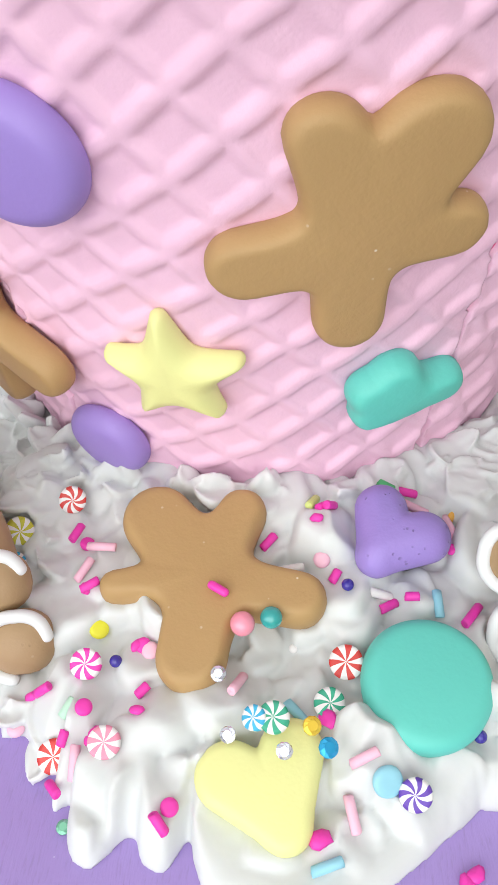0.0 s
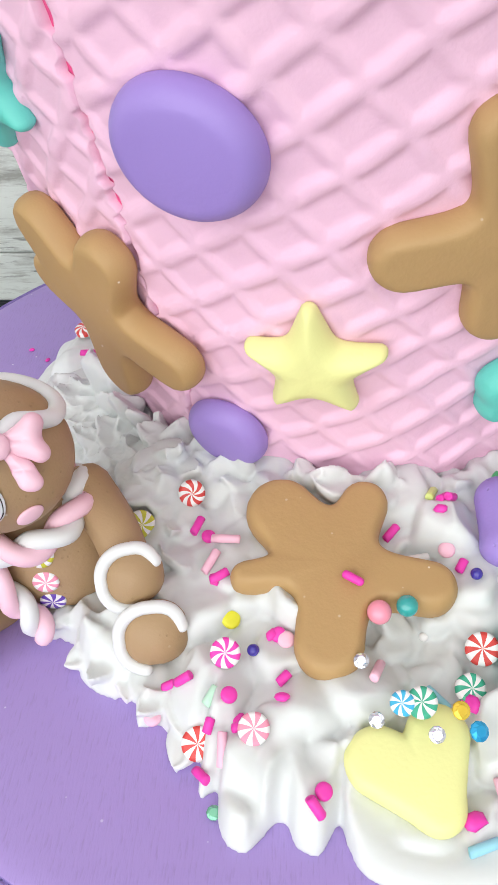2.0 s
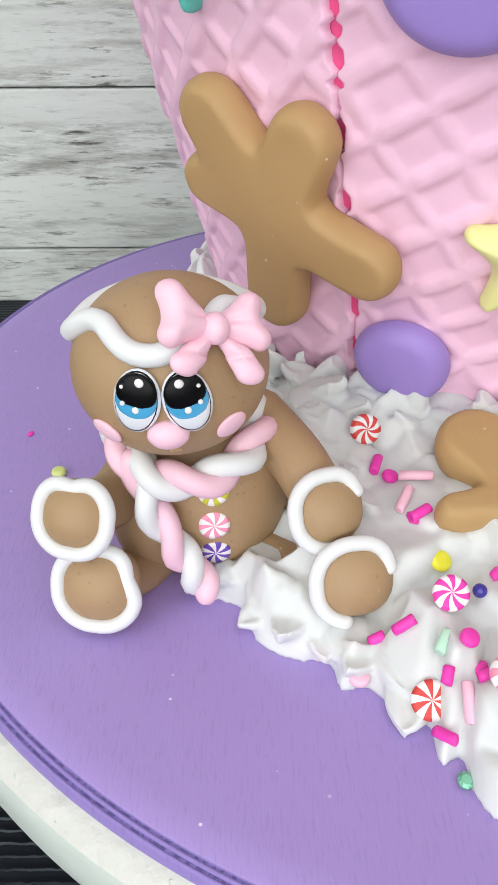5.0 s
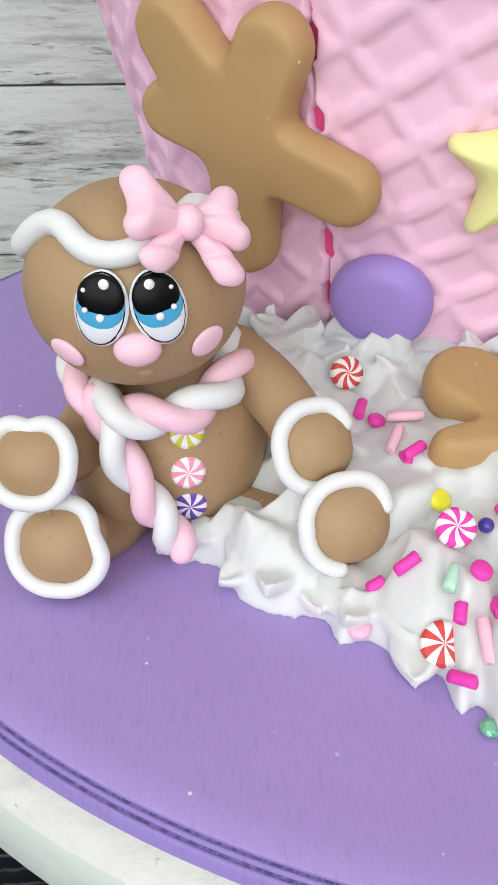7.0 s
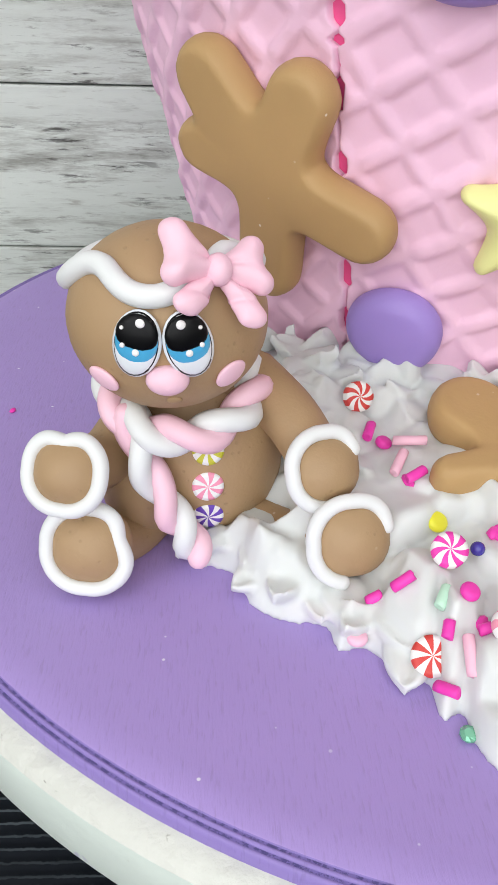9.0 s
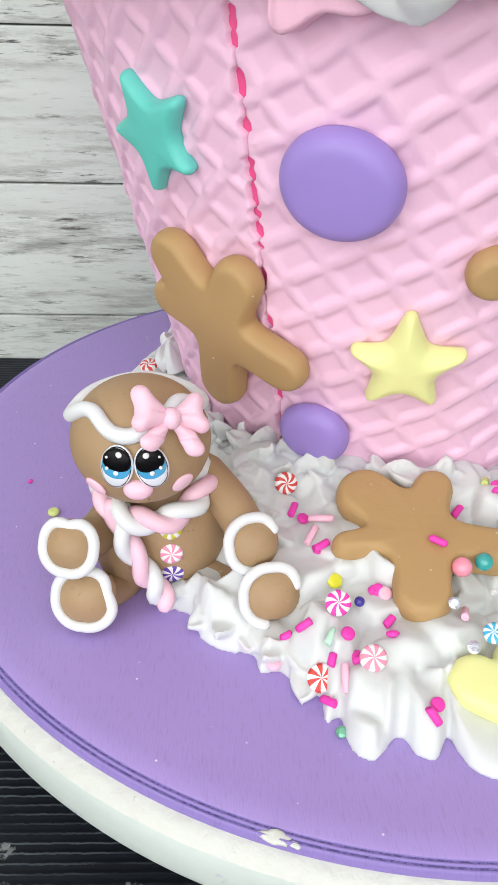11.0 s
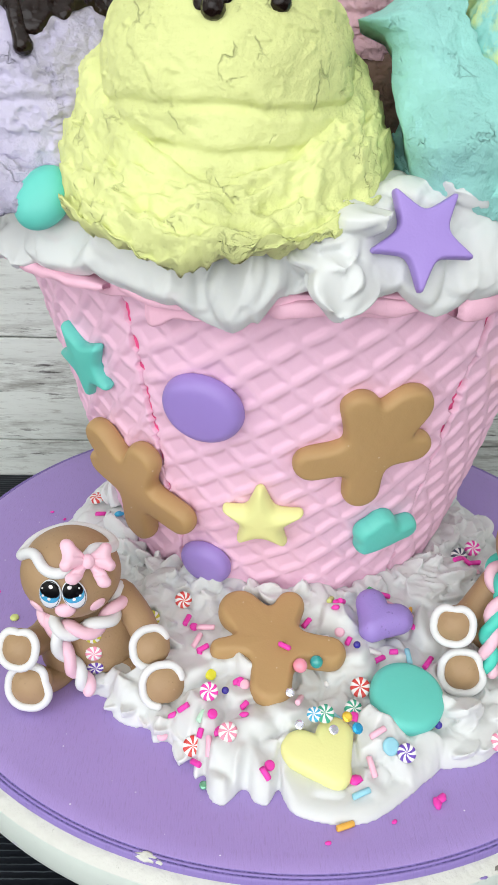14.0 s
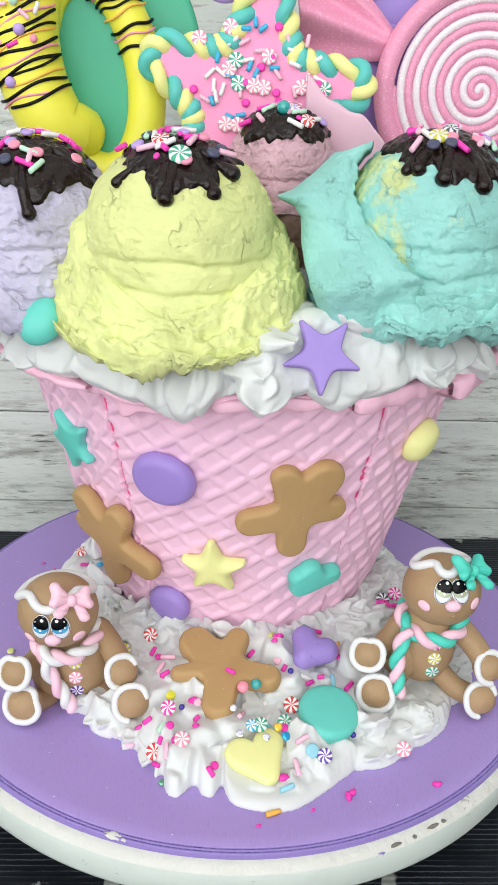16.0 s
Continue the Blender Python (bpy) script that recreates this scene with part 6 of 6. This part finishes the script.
def chunk(size, mat, poses, label, seed):
    """A broken crumb of candy clay."""
    P, F = ball((0, 0, 0), size, size * 0.7, size * 0.5, 7, 10)
    P = P * (1 + 0.35 * fbm(P, 500, 2, seed))[:, None]
    scatter(Builder().add(P, F).make("candy_crumb", mat), poses, label, "sprinkle", "candy crumbs")


mint(0.0044, MUSTARD, [tipped(-.0640, -.0705, .0290, (.5, -.8, .5), 0)], "mustard yellow", 0.3)
rods([(.0840, -.0330, 40), (.0905, -.0280, -30), (.0960, -.0250, 10), (-.0480, -.0700, 70), (-.0300, -.0700, -40), (-.1010, .0260, 20)], 0.0056, HOT, "scattered hot pink")
rods([(.0870, -.0260, -60), (.0930, -.0340, 20), (-.0430, -.0830, 60), (.0300, -.1310, 30)], 0.0070, ROSE, "scattered pale pink")


chunk(0.0030, HOT, [seat(.0221, -.1200, -40, 0.0024), seat(.0206, -.1441, 20, 0.0014)], "hot pink broken candy crumb on the cream", 1.0)
chunk(0.0019, HOT, [seat(x, y, 60 * k, 0.0010) for k, (x, y) in enumerate(((.0190, -.0716), (-.0257, -.1032), (-.0417, -.0882), (-.0225, -.1209), (-.0018, -.1266), (.0551, -.0723), (.0530, -.0700), (-.0330, -.1240)))], "small hot pink candy crumb on the cream", 2.0)
chunk(0.0026, HOT, [tilted((.0540, -.1470, .0014), (0, 0, 1), 40), tilted((.0520, -.1490, .0012), (0, 0, 1), 100), tilted((.0970, -.1410, .0010), (0, 0, 1), 0)], "hot pink candy crumb on the board", 3.0)
chunk(0.0012, HOT, [tilted((.0080, -.1660, .0006), (0, 0, 1), 0), tilted((.0340, -.1570, .0006), (0, 0, 1), 30), tilted((-.1360, .0590, .0006), (0, 0, 1), 0), tilted((-.1270, .0510, .0006), (0, 0, 1), 60), tilted((-.1480, -.0200, .0006), (0, 0, 1), 60)], "tiny pink candy crumb on the board", 4.0)
chunk(0.0028, AQUA, [tipped(-.0890, .0160, .0330, (0, 0, 1), 20), tipped(-.0930, .0120, .0320, (0, 0, 1), 80)], "bright blue candy crumb on the cream", 5.0)
chunk(0.0024, AQUA, [tipped(.1010, .0250, .0340, (0, 0, 1), 20)], "blue candy crumb on the cream", 6.0)


def bead(radius, mat, poses, label, category="bead"):
    scatter(Builder().add(*ball((0, 0, 0), radius, radius, radius, 14, 20)).make("bead", mat), poses, label, category, "beads")


bead(0.0031, PEARL_PINK, [placed(.0012, -.1012, .0262, (0, 0, 1), 0)], "glossy pink pearl beside the cookie's leg")
bead(0.0028, PEARL_TEAL, [placed(.0082, -.0995, .0268, (0, 0, 1), 0)], "glossy teal pearl beside the cookie's leg")
bead(0.0016, NAVY, [seat(-.0302, -.1076, 0, 0.0012), seat(.0271, -.0879, 0, 0.0012), placed(.0572, -.1210, .0130, (0, 0, 1), 0)], "tiny glossy violet bead")
bead(0.0012, WHITE, [seat(.0135, -.0990, 0, 0.0008)], "tiny white bead on the cream")


def gem(radius, mat, poses, label):
    """A round-cut rhinestone: table, crown facets and a point below."""
    n, V = 10, []
    for k, (r, z) in enumerate(((0.55, 0.42), (0.92, 0.22), (1.0, 0.0), (0.5, -0.45))):
        for j in range(n):
            a = 2 * math.pi * (j + 0.5 * (k % 2)) / n
            V.append((radius * r * math.cos(a), radius * r * math.sin(a), radius * z))
    V.append((0, 0, -radius * 0.8))
    F = [tuple(range(n))] + [(i * n + j, (i + 1) * n + j, (i + 1) * n + (j + 1) % n, i * n + (j + 1) % n) for i in range(3) for j in range(n)] + [(3 * n + j, 4 * n, 3 * n + (j + 1) % n) for j in range(n)]
    scatter(Builder().add(V, F).make("rhinestone", mat, smooth=False), poses, label, "gem", "rhinestones")


gem(0.0020, GEM_CLEAR, [placed(.0125, -.1310, .0205, (0, -.8, 1), 0), placed(-.0005, -.1265, .0185, (-.2, -.8, 1), 0), placed(-.0037, -.1135, .0230, (0, -.5, 1), 0)], "clear sparkling rhinestone on the candy")
gem(0.0022, GEM_GOLD, [placed(.0185, -.1252, .0215, (.2, -.6, 1), 0)], "gold sparkling rhinestone on the yellow heart")
gem(0.0024, GEM_BLUE, [placed(.0222, -.1292, .0195, (.4, -.6, 1), 0)], "bright blue sparkling rhinestone on the heart")
gem(0.0018, GEM_GREEN, [placed(-.0382, -.1412, .0012, (0, -.3, 1), 0)], "small green rhinestone on the board")


# ---- sprinkles on the chocolate sauce ----
def on_scoop(at, radius, yaw, polar, out=0.0026):
    a, p = math.radians(yaw), math.radians(polar)
    d = Vector((math.sin(a) * math.sin(p), -math.cos(a) * math.sin(p), math.cos(p)))
    return Vector(at) + d * (radius * 1.01 + out), d


def dress(at, radius, seed, count, spread, side):
    r = random.Random(seed)
    kinds = [(HOT, "rod"), (HOT, "rod"), (WHITE, "rod"), (ROSE, "rod"), (LILAC, "disc"), (BLUSH, "disc"), (HOT, "crumb"), (SLATE, "disc"), (MINTY, "rod")]
    protos = {}
    for k in range(count):
        mat, kind = kinds[k % len(kinds)]
        p, d = on_scoop(at, radius, side + r.uniform(-75, 75), r.uniform(4, spread), 0.0028)
        m = tilted(p, d, r.uniform(0, 180))
        key = (mat.name, kind)
        if key not in protos:
            if kind == "rod":
                ob = rod_mesh(r.uniform(0.0065, 0.0100), 0.0013, mat, "sprinkle")
            elif kind == "disc":
                ob = disc_mesh(0.0029, mat, "confetti_disc")
            else:
                P, F = ball((0, 0, 0), 0.0018, 0.0014, 0.0010, 7, 10)
                ob = Builder().add(P, F).make("candy_crumb", mat)
            words = {"rod": "sugar rod sprinkle", "disc": "round confetti", "crumb": "candy crumb"}[kind]
            protos[key] = tagged(ob, mat.name.replace("_", " ") + " " + words + " stuck in chocolate sauce", "sprinkle", "sauce sprinkles")
            ob.matrix_world = m
        else:
            copy_thing(protos[key], m)


dress(YEL, 0.0430, 1, 26, 40, -24)
dress(TEA, 0.0415, 2, 24, 38, 0)
dress(LAV, 0.0420, 3, 28, 46, 14)
dress(ROS, 0.0290, 4, 22, 48, 0)


def slice_on(at, radius, yaw, polar, mat, size, colour):
    p, d = on_scoop(at, radius, yaw, polar, 0.0030)
    mint(size, mat, [tilted(p, d, 0)], colour)


slice_on(YEL, 0.0430, 2, 36, JADE, 0.0052, "green")
slice_on(YEL, 0.0430, -24, 24, RED, 0.0042, "red")
slice_on(TEA, 0.0415, -14, 26, MUSTARD, 0.0046, "yellow")
slice_on(TEA, 0.0415, 6, 18, SLATE, 0.0040, "slate")
slice_on(ROS, 0.0290, 30, 40, RED, 0.0040, "red")
slice_on(ROS, 0.0290, 18, 20, LILAC, 0.0040, "lilac")
p, d = on_scoop(ROS, 0.0290, -6, 24, 0.004)
bead(0.0034, PEARL_TEAL, [tilted(p, d, 0)], "teal pearl on the chocolate sauce")


# ---- sprinkles pressed into the star topper ----
r = random.Random(21)
star_poses = {}
for k in range(60):
    a, q = r.uniform(0, 2 * math.pi), 0.033 * math.sqrt(r.random())
    x, z = 1.2 * q * math.cos(a), 0.8 * q * math.sin(a) + 0.014
    m = Matrix.Translation((STAR_AT[0] + x, STAR_AT[1] - 0.0075 + z * 0.10, STAR_AT[2] + z)) @ Matrix.Rotation(math.radians(84), 4, "X") @ Matrix.Rotation(r.uniform(0, 3.1), 4, "Z")
    star_poses.setdefault(k % 5, []).append(m)
scatter(rod_mesh(0.0062, 0.0011, ROSE, "sprinkle"), star_poses[0], "pale pink rod pressed into the star topper", "sprinkle", "star sprinkles")
scatter(rod_mesh(0.0068, 0.0011, WHITE, "sprinkle"), star_poses[1], "white rod pressed into the star topper", "sprinkle", "star sprinkles")
scatter(disc_mesh(0.0022, HOT, "confetti_disc"), star_poses[2], "hot pink confetti pressed into the star topper", "sprinkle", "star sprinkles")
scatter(rod_mesh(0.0050, 0.0012, AQUA, "sprinkle"), star_poses[3], "blue rod pressed into the star topper", "sprinkle", "star sprinkles")
mint(0.0044, JADE, star_poses[4][:3], "green")
mint(0.0044, BLUSH, star_poses[4][3:], "blush pink")


# ---- beads and rods on the pretzel ----
def on_pretzel(x, z, deg=0.0):
    """A pose on the near face of the pretzel's arm."""
    return Matrix.Translation((x, 0.0540 - 0.0105 - 0.0186 * math.sqrt(max(0.1, 1 - ((x + 0.1205) / 0.021) ** 2)), z)) @ Matrix.Rotation(math.radians(86), 4, "X") @ Matrix.Rotation(math.radians(deg), 4, "Z")


bead(0.0030, LILAC, [on_pretzel(-0.1200, 0.3370), on_pretzel(-0.1262, 0.3120)], "lilac bead stuck on the pretzel")
bead(0.0020, BLUSH, [on_pretzel(-0.1330, 0.3400), on_pretzel(-0.1130, 0.3330), on_pretzel(-0.1170, 0.3540)], "blush pink bead stuck on the pretzel")
bead(0.0024, MINTY, [on_pretzel(-0.1220, 0.3500)], "pale mint bead stuck on the pretzel")
scatter(rod_mesh(0.0062, 0.0011, ROSE, "sprinkle"), [on_pretzel(-0.1320, 0.3290, 60), on_pretzel(-0.1170, 0.3440, -40), on_pretzel(-0.1290, 0.3480, 15)], "pale pink rod stuck on the pretzel", "sprinkle", "pretzel sprinkles")
scatter(rod_mesh(0.0060, 0.0011, HOT, "sprinkle"), [on_pretzel(-0.1240, 0.3300, 25), on_pretzel(-0.1350, 0.3350, -70), on_pretzel(-0.1240, 0.3590, 50)], "hot pink rod stuck on the pretzel", "sprinkle", "pretzel sprinkles")
scatter(rod_mesh(0.0058, 0.0011, WHITE, "sprinkle"), [on_pretzel(-0.1110, 0.3470, 70), on_pretzel(-0.1300, 0.3560, -20)], "white rod stuck on the pretzel", "sprinkle", "pretzel sprinkles")


# ---- curled flaps of cream drawn out with the spatula ----
def curl_mesh(width, length, thick, cup, roll, point, seed):
    """A petal of cream: thick at its root, thin and lifted at its rim."""
    n, m = 11, 11
    u, v = np.linspace(-1, 1, n), np.linspace(0, 1, m)
    U, V = np.meshgrid(u, v)
    half = 0.5 * width * np.clip(1 - V ** point, 0, 1) ** (1 / 2.0) * (0.80 + 0.35 * np.sin(np.pi * np.clip(V * 0.85, 0, 1)))
    X = U * half + 0.10 * width * math.sin(seed * 2.1) * V ** 2
    Y = length * (V + 0.06 * np.sin(U * 4 + seed) * V)
    Z = cup * width * U ** 2 * V + roll * length * V ** 2 + 0.05 * width * np.sin(U * 5.0 + seed * 3) * V
    body = 0.0004 + thick * (1 - 0.60 * V) * np.sqrt(np.clip(1 - (0.93 * U) ** 2, 0, 1)) * np.sqrt(np.clip(1 - (0.97 * V) ** 4, 0, 1))
    top = np.stack([X, Y, Z + 0.55 * body], -1).reshape(-1, 3)
    low = np.stack([X, Y, Z - 0.9 * body], -1).reshape(-1, 3)
    F = grid(m, n)
    k = n * m
    ring = [j for j in range(n)] + [i * n + n - 1 for i in range(1, m)] + [(m - 1) * n + j for j in range(n - 2, -1, -1)] + [i * n for i in range(m - 2, 0, -1)]
    SF = [(ring[i], ring[i] + k, ring[i - 1] + k, ring[i - 1]) for i in range(len(ring))]
    return np.concatenate([top, low]), F + [tuple(reversed([i + k for i in q])) for q in F] + SF


def curl(heap, shape, at, heading, lift, size, bank=0.0):
    """Adds one petal to the heap with its root in the cream."""
    h, b = math.radians(heading), math.radians(lift)
    y = Vector((math.sin(h) * math.cos(b), -math.cos(h) * math.cos(b), math.sin(b)))
    x = y.cross(Vector((0, 0, 1))).normalized()
    turn = Matrix((x, y, x.cross(y))).transposed() @ Matrix.Rotation(math.radians(bank), 3, "Y")
    heap.add(shape[0] * size @ np.array(turn).T + np.asarray(at), shape[1])


SOFT_CURLS = [curl_mesh(w, l, t, c, q, p, k) for k, (w, l, t, c, q, p) in enumerate(((0.012, 0.009, 0.0045, 0.10, 0.10, 3.0), (0.014, 0.010, 0.0050, 0.16, -0.10, 2.6), (0.010, 0.009, 0.0042, 0.06, 0.25, 2.2), (0.015, 0.009, 0.0048, 0.14, 0.15, 3.4)))]
SHARP_CURLS = [curl_mesh(w, l, t, c, q, p, k + 5) for k, (w, l, t, c, q, p) in enumerate(((0.009, 0.0115, 0.0044, 0.20, 0.05, 1.3), (0.011, 0.0120, 0.0050, 0.12, -0.15, 1.4), (0.008, 0.0100, 0.0042, 0.24, 0.20, 1.2)))]
SMALL = ("sprinkle", "peppermint_slice", "confetti_disc", "candy_crumb", "bead", "rhinestone")
CLEAR = [(ob.location.x, ob.location.y, 0.0060) for ob in bpy.data.objects if ob.parent is None and ob.name.split(".")[0] in SMALL and ob.location.z < 0.06]
CLEAR += [(x, y, s * 1.15) for x, y, s, most in DENTS]
CLEAR += [(x, y, 0.0095) for x, y in ((-0.0170, -0.0715), (0.0040, -0.0730), (-0.0260, -0.0830), (-0.0623, -0.0920), (-0.0565, -0.1010), (0.0680, -0.0873), (0.0730, -0.0933), (0.1345, -0.0850), (0.1310, -0.0900), (-0.0905, -0.0735), (0.1005, -0.0733))]


def free(x, y, heading, reach):
    tips = [(x + q * math.sin(math.radians(heading)), y - q * math.cos(math.radians(heading))) for q in (0.0, reach * 0.6, reach)]
    return all(math.hypot(px - cx, py - cy) > need for px, py in tips for cx, cy, need in CLEAR)


rng3 = np.random.RandomState(5)
laid = 0
for k in range(2600):
    a = rng3.uniform(-72, 74)
    edge = float(np.interp(a, SOFT_EDGE[:, 0], SOFT_EDGE[:, 1]))
    q = 0.094 + (edge - 0.104) * rng3.uniform(0, 1)
    x, y = AX + q * math.sin(math.radians(a)), AY - q * math.cos(math.radians(a))
    heading, size = a + rng3.normal(0, 75), rng3.uniform(0.65, 1.25)
    if laid < 330 and free(x, y, heading, 0.010 * size):
        laid += 1
        kind = (SOFT_CURLS + SHARP_CURLS)[k % 7]
        curl(HEAP, kind, (x, y, float(cream_height(x, y)[0]) - 0.0014), heading, rng3.uniform(-6, 30), size, rng3.uniform(-20, 20))
for k, a in enumerate(np.arange(-104, 104, 4.6)):
    a = a + rng3.uniform(-1.5, 1.5)
    q = 0.0925 + rng3.uniform(-0.001, 0.003)
    x, y = AX + q * math.sin(math.radians(a)), AY - q * math.cos(math.radians(a))
    heading = a + rng3.uniform(-60, 60)
    if free(x, y, heading, 0.006):
        curl(HEAP, (SOFT_CURLS + SHARP_CURLS)[k % 7], (x, y, 0.0245 + rng3.uniform(-0.001, 0.003)), heading, rng3.uniform(35, 75), rng3.uniform(0.75, 1.15) * (1.35 if a < -58 else 1.0), rng3.uniform(-20, 20))
for k, a in enumerate(np.arange(-37, -14.5, 2.1)):
    q = float(rim_radius(a)) - 0.0090
    x, y = AX + q * math.sin(math.radians(a)), AY - q * math.cos(math.radians(a))
    heading = a + rng3.uniform(-32, 32)
    curl(HEAP, SHARP_CURLS[k % 3], (x, y, 0.0040 + 0.0012 * (k % 2)), heading, rng3.uniform(-8, 6), rng3.uniform(0.85, 1.15), rng3.uniform(-15, 15))
for k, a in enumerate(np.arange(14, 62, 2.7)):
    q = float(rim_radius(a)) - 0.0075
    x, y = AX + q * math.sin(math.radians(a)), AY - q * math.cos(math.radians(a))
    heading = a + rng3.uniform(-28, 28)
    if free(x, y, heading, 0.004):
        curl(HEAP, SOFT_CURLS[k % 4], (x, y, 0.0042 + 0.0015 * (k % 2)), heading, rng3.uniform(-10, 8), rng3.uniform(0.75, 1.05), rng3.uniform(-15, 15))

KEEP = [ob.location.copy() for ob in bpy.data.objects if ob.parent is None and ob.name.startswith("clay_") and 0.18 < ob.location.z < 0.26]
for k in range(80):
    a = rng3.uniform(-88, 88)
    i = int(rng3.choice((64, 76, 88, 96)))
    at = RIM_SKIN[i, int(np.argmin(np.abs(ang_rim - a)))]
    slope = (-6, -26, -48, -58)[(64, 76, 88, 96).index(i)]
    if all((Vector(at) - c).length > 0.023 for c in KEEP) and not -34 < a < -4:
        curl(RIM, SOFT_CURLS[k % 4], at - np.array((math.sin(math.radians(a)), -math.cos(math.radians(a)), 0)) * 0.0030, a + rng3.uniform(-50, 50), slope + rng3.uniform(-6, 16), rng3.uniform(1.2, 2.0), rng3.uniform(-18, 18))


def whip(heap, at, passes, label):
    """Fuses folds and petals into one soft skin."""
    ob = heap.make("frosting", CREAM, None, "", at)
    merge = ob.modifiers.new("merge", "REMESH")
    merge.mode, merge.voxel_size, merge.use_smooth_shade = "VOXEL", 0.00065, True
    soften = ob.modifiers.new("soften", "SMOOTH")
    soften.factor, soften.iterations = 0.45, passes
    tagged(ob, label, "frosting")


whip(HEAP, (AX, AY, 0), 2, "white whipped frosting clay piled thickly round the pot")
whip(RIM, (AX, AY, 0.18), 7, "white whipped frosting clay drooping over the pot")
